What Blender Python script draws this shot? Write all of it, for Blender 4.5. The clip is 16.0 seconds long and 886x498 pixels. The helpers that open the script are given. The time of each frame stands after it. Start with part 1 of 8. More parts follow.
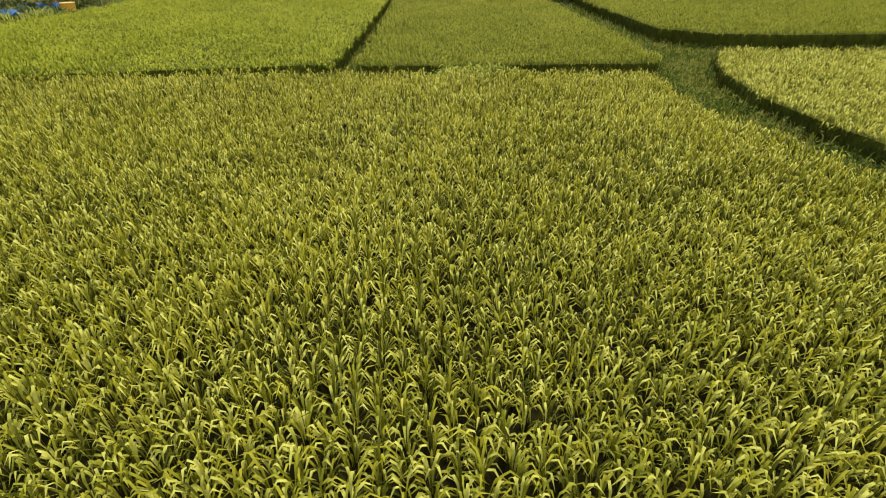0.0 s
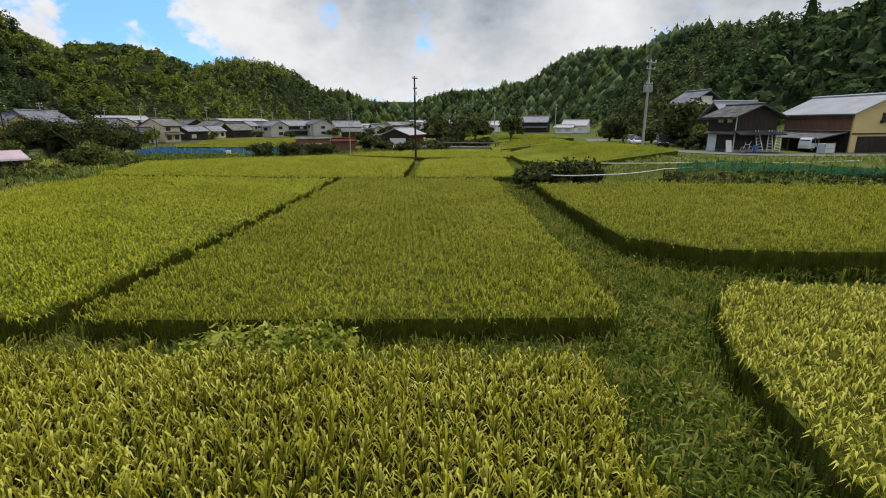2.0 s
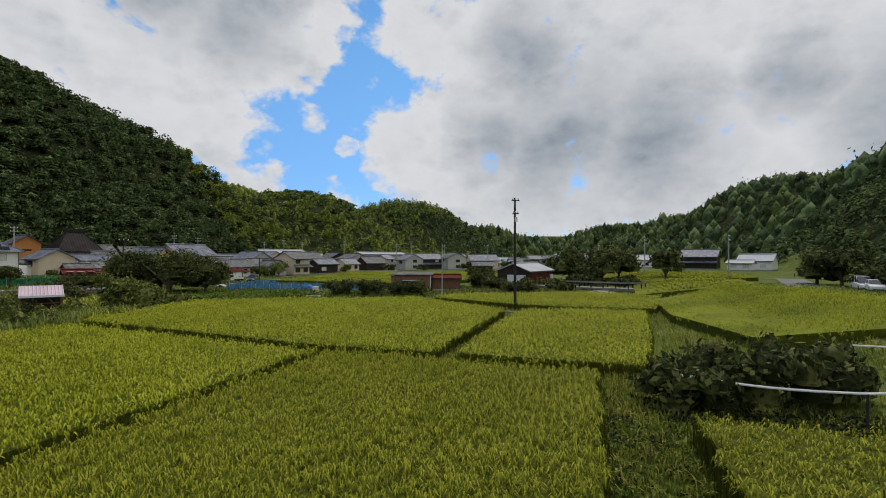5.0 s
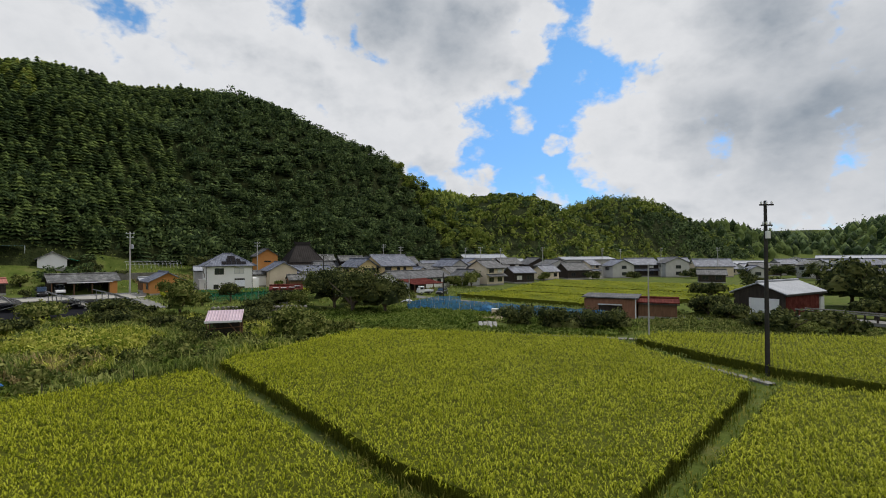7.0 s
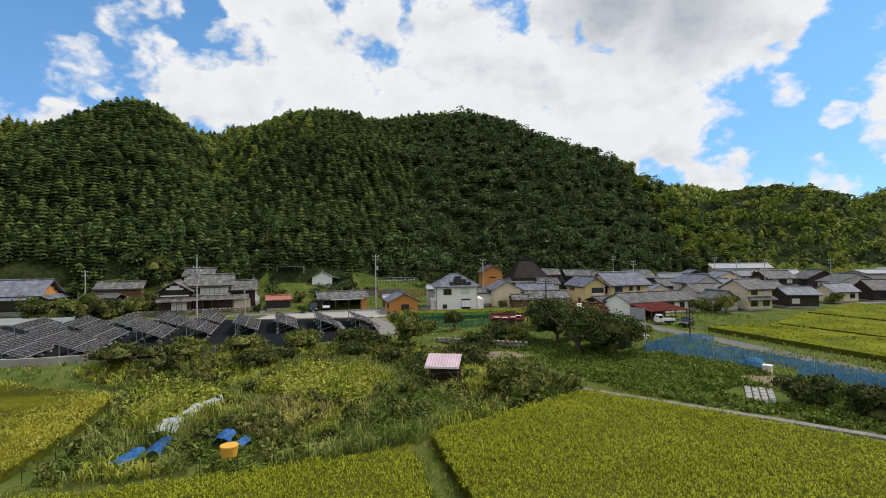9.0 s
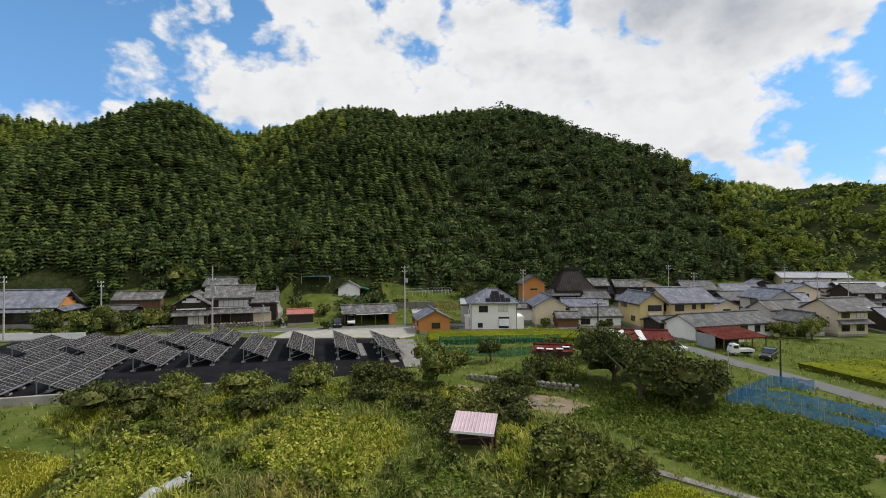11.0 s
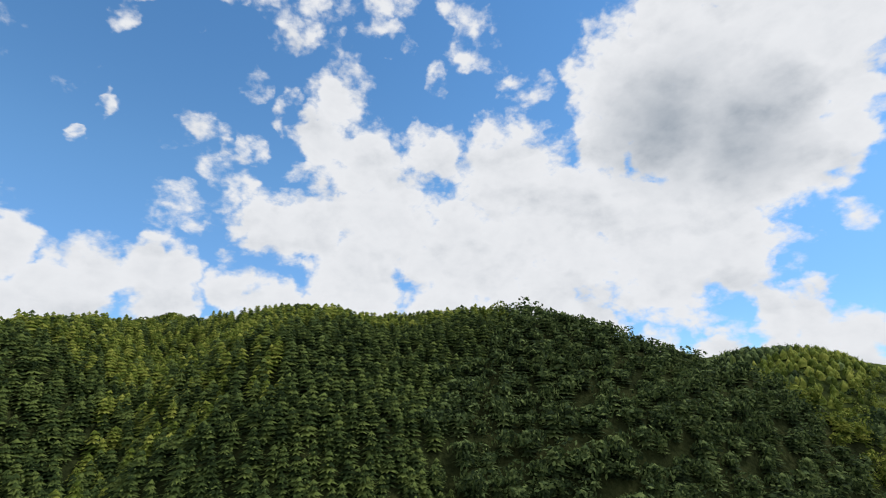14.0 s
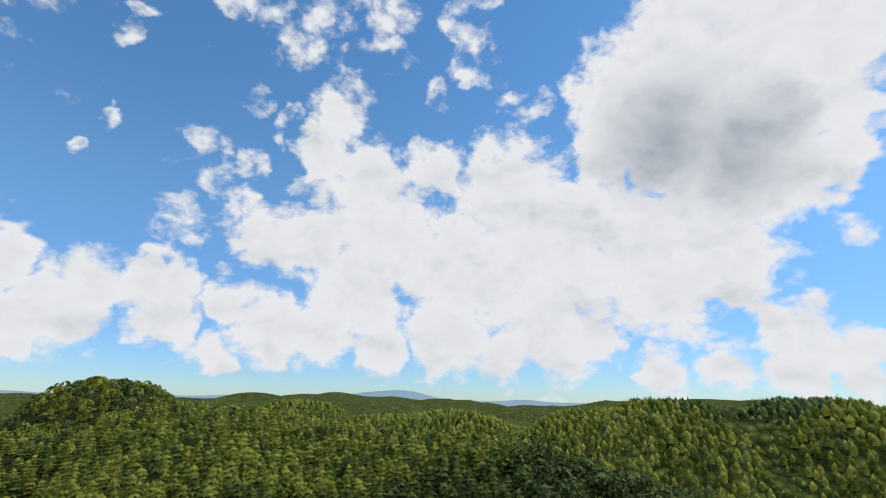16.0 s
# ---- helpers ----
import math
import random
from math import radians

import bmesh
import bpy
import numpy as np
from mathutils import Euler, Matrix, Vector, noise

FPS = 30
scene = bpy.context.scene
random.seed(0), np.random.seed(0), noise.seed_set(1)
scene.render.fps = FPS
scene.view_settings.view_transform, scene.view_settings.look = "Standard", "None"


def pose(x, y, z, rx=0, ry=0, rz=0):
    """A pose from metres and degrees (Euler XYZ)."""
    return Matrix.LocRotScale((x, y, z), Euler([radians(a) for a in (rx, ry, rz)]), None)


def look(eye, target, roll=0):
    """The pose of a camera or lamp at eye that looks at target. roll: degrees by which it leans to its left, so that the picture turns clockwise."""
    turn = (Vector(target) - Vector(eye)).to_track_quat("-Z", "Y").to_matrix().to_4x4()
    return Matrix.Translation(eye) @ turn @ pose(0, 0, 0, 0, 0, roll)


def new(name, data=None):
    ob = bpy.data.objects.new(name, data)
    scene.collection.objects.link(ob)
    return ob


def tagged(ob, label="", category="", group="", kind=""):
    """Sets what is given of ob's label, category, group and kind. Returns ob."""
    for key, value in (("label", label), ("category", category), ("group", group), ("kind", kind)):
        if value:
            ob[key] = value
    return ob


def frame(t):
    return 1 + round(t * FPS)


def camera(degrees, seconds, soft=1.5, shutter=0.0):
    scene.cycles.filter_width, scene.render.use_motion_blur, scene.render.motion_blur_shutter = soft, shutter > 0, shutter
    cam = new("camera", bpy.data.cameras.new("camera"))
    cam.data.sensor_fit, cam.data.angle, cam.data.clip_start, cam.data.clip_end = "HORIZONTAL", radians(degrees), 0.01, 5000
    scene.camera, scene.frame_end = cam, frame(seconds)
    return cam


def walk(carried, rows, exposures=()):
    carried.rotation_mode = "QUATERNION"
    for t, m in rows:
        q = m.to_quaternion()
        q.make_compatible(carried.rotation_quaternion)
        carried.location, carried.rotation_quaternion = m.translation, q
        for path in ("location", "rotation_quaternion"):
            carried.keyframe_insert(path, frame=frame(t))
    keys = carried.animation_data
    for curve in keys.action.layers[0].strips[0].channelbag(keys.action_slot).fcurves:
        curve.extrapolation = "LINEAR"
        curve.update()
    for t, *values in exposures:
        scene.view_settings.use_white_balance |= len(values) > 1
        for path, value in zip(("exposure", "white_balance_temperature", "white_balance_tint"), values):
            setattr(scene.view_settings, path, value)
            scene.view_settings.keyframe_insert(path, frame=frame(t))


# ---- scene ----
cam = camera(85.0, 16.0, soft=1.0)
PATH = [
    (0, (-11.128, -40.032, 5.512), (-10.911, -38.365, 4.428), -0.1),
    (0.5, (-8.997, -37.741, 5.618), (-8.833, -36.066, 4.536), -0.3),
    (1, (-7.089, -35.197, 5.578), (-6.945, -33.483, 4.558), -0.4),
    (1.5, (-5.421, -32.365, 5.541), (-5.262, -30.556, 4.702), -0.3),
    (2, (-3.883, -29.432, 5.511), (-3.689, -27.506, 5.008), -0.2),
    (2.5, (-2.246, -26.202, 5.429), (-2.03, -24.22, 5.276), -0.2),
    (3, (-0.815, -23.032, 5.417), (-0.624, -21.041, 5.427), -0.0),
    (3.5, (0.686, -19.648, 5.444), (0.77, -17.65, 5.475), -0.0),
    (4, (2.019, -16.314, 5.517), (1.95, -14.316, 5.548), -0.0),
    (4.2, (2.585, -15.003, 5.557), (2.442, -13.009, 5.588), 0.0),
    (6.3, (2.34, 0.184, 6.795), (1.48, 1.99, 6.827), -0.1),
    (6.5, (2.055, 1.142, 7.269), (1.112, 2.905, 7.3), -0.2),
    (7, (1.237, 3.181, 8.282), (0.052, 4.792, 8.313), -0.3),
    (7.5, (0.324, 4.784, 9.437), (-1.095, 6.193, 9.468), -0.4),
    (8, (-0.515, 5.897, 10.479), (-2.118, 7.094, 10.512), -0.5),
    (8.5, (-1.673, 6.846, 11.576), (-3.383, 7.883, 11.612), -0.5),
    (9, (-2.885, 7.708, 12.708), (-4.663, 8.624, 12.745), -0.6),
    (9.2, (-3.493, 8.118, 13.043), (-5.289, 8.996, 13.082), -0.6),
    (11.3, (-15.796, 14.792, 16.548), (-17.642, 15.562, 16.576), -0.1),
    (11.5, (-19.085, 16.298, 17.399), (-20.929, 17.071, 17.431), -0.0),
    (12, (-28.056, 20.758, 23.384), (-29.899, 21.534, 23.418), 0.1),
    (12.5, (-38.425, 26.218, 32.279), (-40.272, 26.984, 32.333), 0.3),
    (13, (-48.995, 31.805, 40.884), (-50.84, 32.554, 41.066), 0.4),
    (13.5, (-59.291, 37.178, 49.494), (-61.12, 37.904, 49.852), 0.6),
    (14, (-68.819, 42.394, 57.742), (-70.62, 43.072, 58.286), 0.7),
    (14.5, (-78.661, 47.7, 66.299), (-80.451, 48.364, 66.895), 0.8),
    (15, (-89.377, 53.374, 74.843), (-91.163, 54.045, 75.441), 0.9),
    (15.5, (-100.206, 58.979, 83.274), (-101.996, 59.641, 83.871), 1.0),
    (16, (-110.906, 64.788, 91.496), (-112.692, 65.46, 92.095), 1.0),
]
EXPOSURES = ((0.0, 0.85, 6550, 10), (0.5, 0.82, 6550, 10), (1.0, 0.75, 6550, 10), (1.6, 0.52, 6550, 10), (2.0, 0.36, 6550, 10), (2.4, 0.14, 6500, 10), (4.2, 0.0, 6450, 10), (6.4, 0.1, 6450, 10), (7.5, 0.18, 6450, 10), (9.2, 0.36, 6550, 10), (11.5, 0.34, 6600, 10), (12.5, 0.34, 6550, 10), (13.5, 0.3, 6400, 10), (14.0, 0.28, 6400, 10), (16.0, 0.24, 6450, 10))
walk(cam, [(t, look(eye, aim, lean)) for t, eye, aim, lean in PATH], EXPOSURES)

# ---- world, sun ----
SUN_AZ, SUN_EL = -10.0, 56.0  # degrees to the left of +y, and up
sun_dir = Vector((-math.sin(radians(SUN_AZ)) * math.cos(radians(SUN_EL)), math.cos(radians(SUN_AZ)) * math.cos(radians(SUN_EL)), math.sin(radians(SUN_EL))))
sun = new("sun", bpy.data.lights.new("sun", "SUN"))
sun.data.energy, sun.data.angle, sun.data.color = 2.4, radians(9), (1.0, 0.95, 0.86)
sun.matrix_world = look(sun_dir * 500, (0, 0, 0))

# clouds: azimuth to the left of +y, height above the horizon, half width, all in degrees
CLOUD_TOWER = ((40, 37.6, 5.7), (32.4, 33.6, 7.2), (26.6, 31.9, 5.7), (45, 31.3, 7.1), (36.8, 28.8, 7.9), (29.8, 26.7, 6.1), (25.5, 26.8, 3.5), (47.1, 35.3, 4.5),
               (40.9, 25.1, 6.2), (33.1, 22.7, 5), (49.6, 26.7, 4.3), (29, 21.6, 3), (31.6, 41.1, 7.2), (23.4, 36.5, 4.8), (34.1, 47.7, 5.2))
CLOUD_BANK = ((61, 24.6, 6.2), (54.4, 18.2, 8.6), (45.1, 16.7, 8.6), (38.5, 15.7, 6.2), (36.2, 11.1, 3.2), (44.1, 11.6, 5.1), (70.4, 26.1, 4.1), (79.8, 25.1, 4.3),
              (85, 27.8, 3.1), (82.9, 32.4, 3.2), (75.3, 18.7, 7.6), (84.8, 17.6, 5.4), (66.2, 14.8, 9.7), (79.1, 12.6, 6.5), (89.3, 17.1, 3.4), (56.4, 9.3, 6.7),
              (52.8, 6.9, 3.1), (68.3, 7.5, 5.2), (61.8, 5.6, 3.8), (33, 18.2, 2.3))
CLOUD_ARM = ((98.8, 24.9, 2.1), (96.3, 22.1, 2.2), (98.6, 18.1, 2.3), (94.1, 18.8, 2.7), (93.1, 13.6, 1.4), (93.4, 25.4, 1.4), (89.4, 29.7, 1.6), (86.6, 22.6, 1.9))
CLOUD_LOW = ((112.2, 11.5, 2.5), (109.3, 9.4, 2.2), (106.1, 10.3, 2.5), (101.9, 10.9, 2.7), (98.3, 11, 2.5), (93.2, 9.6, 3), (98.9, 7.7, 3.5), (88.9, 7.7, 3.7),
             (83.3, 6.7, 3.6), (107.2, 6.8, 2.9), (111.2, 6.6, 2.6), (76.2, 5.3, 2.9), (94.2, 4.2, 2.1), (110, 4.5, 1.6), (34.5, 7.3, 2.1), (31.5, 6.6, 2.3),
             (28.6, 5.2, 2.6), (33.4, 3.5, 2.6), (39.4, 3.5, 2.2), (45.9, 3.5, 2.4), (28.7, 2.6, 1.7), (115.6, 10.4, 3.2), (118.5, 8.9, 2.9))
CLOUD_PUFFS = ((87.6, 41.1, 3.4), (83.1, 42.8, 2.7), (91.8, 41.7, 1.6), (79.8, 41, 1.7), (76.4, 44.2, 1.7), (64.5, 38.5, 2.2), (65.2, 42.9, 1.8), (68.1, 42, 1.2),
               (58.6, 33.6, 2.1), (61, 31, 1.6), (107.7, 33.9, 1.1), (107.6, 36.6, 0.8), (107.6, 26.4, 0.9), (94, 31.3, 1.1), (70.5, 34.4, 1.1), (74.8, 37.7, 0.9),
               (27.4, 15.8, 1.1), (113.7, 16.3, 0.9), (109, 22.9, 0.6), (97.9, 40.5, 1.3), (100.6, 36.2, 0.7))
CLOUD_SOUTH = ((36.8, 20.6, 4.9), (31.7, 21.5, 4.2), (27.7, 22.6, 2.8), (36.7, 15, 3.6), (37.8, 11.5, 2.5), (35.5, 11.6, 1.6), (33, 18.5, 2.7), (16, 26, 3.3),
               (11.1, 24.5, 4.5), (4.7, 24.4, 6.3), (2.7, 18.7, 9.2), (9.8, 17.8, 3.3), (16, 13.4, 3.7), (17.7, 11.5, 2.5), (12.3, 12.1, 5.2), (-11.4, 22.2, 11.9),
               (-26.9, 20.7, 10.7), (-39.5, 17.5, 9.2), (-46, 15.5, 6.1), (2, 8, 6.9), (11.1, 7.8, 5.4), (-11.4, 9.9, 7.8), (-22.7, 8.2, 5.8), (-34.8, 11.4, 6.2),
               (-43.6, 11.2, 4.4), (-6, 5.1, 4), (5.9, 5.3, 3.9), (-29.7, 32.4, 11.6), (-4.7, 35.3, 10))
CLOUD_GAPS = ((33.8, 8.8, 1.7), (31.2, 7.7, 2.2), (24.4, 7, 2.4), (28.1, 7.4, 1.8), (27.8, 16.1, 1.1), (23.1, 12.4, 1.2))
CLOUD_SHADES = ((-2, 13.9, 9.6), (-11.4, 12.2, 7.7), (5.9, 13.1, 5.1), (-32.3, 12.2, 6.4), (-40.8, 14.2, 6.9), (2, 22.9, 5.3), (-24, 16.6, 4), (41.7, 27.7, 6.7),
                (35.2, 25.5, 5.7))
CLOUD_REST = ((-60, 20, 16), (-20, 42, 20), (-90, 25, 24), (-80, 52, 24), (-118, 38, 26), (-125, 12, 18), (-160, 26, 28), (160, 36, 24), (-150, 62, 26), (150, 10, 14), (10, 62, 16))


def aim_at(az, el):
    return Vector((-math.sin(radians(az)) * math.cos(radians(el)), math.cos(radians(az)) * math.cos(radians(el)), math.sin(radians(el))))


def make_world():
    world = bpy.data.worlds.new("sky")
    scene.world = world
    world.use_nodes = True
    nt = world.node_tree
    nt.nodes.clear()
    N, L = nt.nodes.new, nt.links.new
    out = N("ShaderNodeOutputWorld")
    sky = N("ShaderNodeTexSky")
    sky.sky_type, sky.sun_disc = "NISHITA", False
    sky.sun_elevation, sky.sun_rotation = radians(SUN_EL), radians(-SUN_AZ)
    sky.altitude, sky.air_density, sky.dust_density, sky.ozone_density = 200, 1.0, 0.0, 1.4
    bg = N("ShaderNodeBackground")
    bg.inputs[1].default_value = 0.14
    co = N("ShaderNodeTexCoord")
    deep, split, low, veil = N("ShaderNodeHueSaturation"), N("ShaderNodeSeparateXYZ"), N("ShaderNodeMapRange"), N("ShaderNodeMix")
    deep.inputs["Hue"].default_value, deep.inputs["Saturation"].default_value = 0.496, 1.22
    L(sky.outputs[0], deep.inputs["Color"]), L(co.outputs["Generated"], split.inputs[0]), L(split.outputs[2], low.inputs[0])
    low.interpolation_type = "SMOOTHSTEP"
    low.inputs[1].default_value, low.inputs[2].default_value = 0.0, 0.42
    veil.data_type, veil.blend_type = "RGBA", "MIX"
    veil.inputs[6].default_value, veil.inputs[7].default_value = (0.38, 0.55, 0.82, 1), (1, 1, 1, 1)
    hazy = N("ShaderNodeMix")
    hazy.data_type, hazy.blend_type = "RGBA", "MULTIPLY"
    hazy.inputs[0].default_value = 1.0
    L(low.outputs[0], veil.inputs[0]), L(deep.outputs[0], hazy.inputs[6]), L(veil.outputs[2], hazy.inputs[7]), L(hazy.outputs[2], bg.inputs[0])

    def vmath(op, a, b):
        n = N("ShaderNodeVectorMath")
        n.operation = op
        L(a, n.inputs[0])
        if isinstance(b, (tuple, Vector)):
            n.inputs[1].default_value = b
        else:
            L(b, n.inputs[1])
        return n.outputs[1] if op == "DISTANCE" else n.outputs[0]

    def fmath(op, a, b, c=None):
        n = N("ShaderNodeMath")
        n.operation = op
        for k, v in enumerate((a, b, c)):
            if v is None:
                continue
            if isinstance(v, (int, float)):
                n.inputs[k].default_value = v
            else:
                L(v, n.inputs[k])
        return n.outputs[0]

    def grain(scale, detail, rough, src):
        n = N("ShaderNodeTexNoise")
        n.inputs["Scale"].default_value, n.inputs["Detail"].default_value, n.inputs["Roughness"].default_value = scale, detail, rough
        L(src, n.inputs["Vector"])
        return n

    ball = co.outputs["Generated"]
    flat = vmath("MULTIPLY", ball, (1, 1, 1.5))
    warp = grain(9.0, 4, 0.6, flat)
    moved = vmath("ADD", ball, vmath("MULTIPLY", vmath("SUBTRACT", warp.outputs["Color"], (0.5, 0.5, 0.5)), (0.10, 0.10, 0.08)))

    def blobs(rows, grow=1.3):
        total = None
        for az, el, r in rows:
            far = vmath("DISTANCE", moved, aim_at(az, el))
            f = fmath("MULTIPLY_ADD", far, -1 / math.tan(radians(r * grow)), 1.0)
            total = f if total is None else fmath("MAXIMUM", total, f)
        return total

    def puffs(src):
        n = N("ShaderNodeTexVoronoi")
        n.feature, n.inputs["Scale"].default_value, n.inputs["Detail"].default_value, n.inputs["Roughness"].default_value = "F1", 17.0, 2.0, 0.55
        L(src, n.inputs["Vector"])
        return n.outputs["Distance"]

    n_big, n_fine = grain(8.0, 8, 0.6, flat), grain(34.0, 6, 0.6, flat)
    n_above = grain(8.0, 5, 0.5, vmath("ADD", flat, (0.0, 0.012, 0.04)))
    n_below = grain(8.0, 5, 0.5, flat)
    body = blobs(CLOUD_TOWER)
    for rows, grow in ((CLOUD_BANK, 1.35), (CLOUD_SOUTH, 1.7), (CLOUD_LOW, 1.5), (CLOUD_REST, 1.4)):
        body = fmath("MAXIMUM", body, blobs(rows, grow))
    thin = fmath("MAXIMUM", blobs(CLOUD_ARM, 1.6), fmath("MAXIMUM", blobs(CLOUD_GAPS, 1.3), blobs(CLOUD_PUFFS, 1.7)))
    body = fmath("MAXIMUM", fmath("MULTIPLY", body, 1.25), fmath("MINIMUM", thin, 0.24))
    body = fmath("MAXIMUM", body, -0.55)
    dens = fmath("ADD", body, fmath("MULTIPLY_ADD", n_big.outputs[0], 1.5, -0.62))
    dens = fmath("ADD", dens, fmath("MULTIPLY_ADD", n_fine.outputs[0], 0.55, -0.275))
    dens = fmath("ADD", dens, fmath("MULTIPLY_ADD", puffs(moved), -0.5, 0.2))
    mask = N("ShaderNodeMapRange")
    mask.interpolation_type = "SMOOTHSTEP"
    mask.inputs[1].default_value, mask.inputs[2].default_value = -0.04, 0.44
    L(dens, mask.inputs[0])
    shade = fmath("MULTIPLY", fmath("MAXIMUM", blobs(CLOUD_SHADES, 1.35), 0.0), fmath("MULTIPLY_ADD", n_below.outputs[0], 1.5, 0.25))
    thick = fmath("MULTIPLY", fmath("MINIMUM", fmath("MAXIMUM", fmath("ADD", dens, -0.4), 0.0), 0.8), 0.22)
    relief = fmath("MULTIPLY", fmath("MAXIMUM", fmath("SUBTRACT", n_above.outputs[0], n_below.outputs[0]), 0.0), 1.6)
    thick = fmath("ADD", thick, relief)
    dark = fmath("MINIMUM", fmath("ADD", fmath("MULTIPLY", shade, 0.72), fmath("MULTIPLY", thick, fmath("MULTIPLY_ADD", n_fine.outputs[0], 1.0, 0.2))), 1.0)
    tone = N("ShaderNodeMix")
    tone.data_type = "RGBA"
    tone.inputs[6].default_value, tone.inputs[7].default_value = (0.90, 0.91, 0.93, 1), (0.30, 0.355, 0.42, 1)
    L(dark, tone.inputs[0])
    cloud = N("ShaderNodeBackground")
    cloud.inputs[1].default_value = 0.76
    L(tone.outputs[2], cloud.inputs[0])
    mix = N("ShaderNodeMixShader")
    L(mask.outputs[0], mix.inputs[0]), L(bg.outputs[0], mix.inputs[1]), L(cloud.outputs[0], mix.inputs[2])
    L(mix.outputs[0], out.inputs[0])


make_world()


# ---- materials ----
def material(name, colours, rough=0.8, scale=1.0, fine=8.0, bump=0.3, metal=0.0, leaf=0.0, island=0.0, objects=0.0, stretch=(1, 1, 1), spec=0.3, dist=0.02):
    """A surface whose base colour runs through the colours by noise at two sizes; scale in 1/m."""
    m = bpy.data.materials.new(name)
    m.use_nodes = True
    nt = m.node_tree
    N, L = nt.nodes.new, nt.links.new
    b = nt.nodes["Principled BSDF"]
    out = nt.nodes["Material Output"]
    b.inputs["Roughness"].default_value, b.inputs["Metallic"].default_value = rough, metal
    b.inputs["Specular IOR Level"].default_value = spec
    co, mp = N("ShaderNodeTexCoord"), N("ShaderNodeMapping")
    mp.inputs["Scale"].default_value = stretch
    L(co.outputs["Object"], mp.inputs[0])
    big, small = N("ShaderNodeTexNoise"), N("ShaderNodeTexNoise")
    for n, s, d in ((big, scale, 3), (small, scale * fine, 4)):
        n.inputs["Scale"].default_value, n.inputs["Detail"].default_value, n.inputs["Roughness"].default_value = s, d, 0.6
        L(mp.outputs[0], n.inputs["Vector"])
    add = N("ShaderNodeMath")
    add.operation = "MULTIPLY_ADD"
    add.inputs[1].default_value = 0.55
    L(small.outputs[0], add.inputs[0])
    half = N("ShaderNodeMath")
    half.operation = "MULTIPLY_ADD"
    half.inputs[1].default_value, half.inputs[2].default_value = 0.9, -0.22
    L(big.outputs[0], half.inputs[0]), L(half.outputs[0], add.inputs[2])
    value = add.outputs[0]
    if island or objects:
        rnd = N("ShaderNodeNewGeometry").outputs["Random Per Island"] if island else N("ShaderNodeObjectInfo").outputs["Random"]
        k = island or objects
        more = N("ShaderNodeMath")
        more.operation = "MULTIPLY_ADD"
        more.inputs[1].default_value = k
        L(rnd, more.inputs[0])
        less = N("ShaderNodeMath")
        less.operation = "ADD"
        less.inputs[1].default_value = -k / 2
        L(value, less.inputs[0]), L(less.outputs[0], more.inputs[2])
        value = more.outputs[0]
    ramp = N("ShaderNodeValToRGB")
    L(value, ramp.inputs[0])
    while len(ramp.color_ramp.elements) < len(colours):
        ramp.color_ramp.elements.new(0.5)
    for k, c in enumerate(colours):
        ramp.color_ramp.elements[k].position = 0.25 + 0.5 * k / max(1, len(colours) - 1)
        ramp.color_ramp.elements[k].color = (*c, 1)
    L(ramp.outputs[0], b.inputs["Base Color"])
    if bump:
        bp = N("ShaderNodeBump")
        bp.inputs["Strength"].default_value, bp.inputs["Distance"].default_value = bump, dist
        L(value if not island else small.outputs[0], bp.inputs["Height"]), L(bp.outputs[0], b.inputs["Normal"])
    if leaf:
        tr, mx = N("ShaderNodeBsdfTranslucent"), N("ShaderNodeMixShader")
        L(ramp.outputs[0], tr.inputs[0])
        mx.inputs[0].default_value = leaf
        L(b.outputs[0], mx.inputs[1]), L(tr.outputs[0], mx.inputs[2]), L(mx.outputs[0], out.inputs[0])
    return m


M = {}


def crowns(mat, size):
    """Rounded tree crowns as relief on a far slope, shade painted dark between them; size in metres."""
    nt = mat.node_tree
    N, L = nt.nodes.new, nt.links.new
    cell, bump, b = N("ShaderNodeTexVoronoi"), N("ShaderNodeBump"), nt.nodes["Principled BSDF"]
    cell.inputs["Scale"].default_value = 1 / size
    bump.invert = True
    bump.inputs["Strength"].default_value, bump.inputs["Distance"].default_value = 1.0, size * 0.6
    L(nt.nodes["Texture Coordinate"].outputs["Object"], cell.inputs["Vector"]), L(cell.outputs["Distance"], bump.inputs["Height"]), L(bump.outputs[0], b.inputs["Normal"])
    # shade between crowns, mixed into the base colour away from each cell's centre
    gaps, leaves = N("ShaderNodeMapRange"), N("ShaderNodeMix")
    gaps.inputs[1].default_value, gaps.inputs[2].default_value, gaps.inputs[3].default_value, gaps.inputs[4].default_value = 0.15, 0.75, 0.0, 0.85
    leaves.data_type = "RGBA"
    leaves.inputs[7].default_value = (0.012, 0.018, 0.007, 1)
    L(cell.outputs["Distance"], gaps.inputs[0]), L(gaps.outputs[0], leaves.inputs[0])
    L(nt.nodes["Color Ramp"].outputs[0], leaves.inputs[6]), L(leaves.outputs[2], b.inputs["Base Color"])


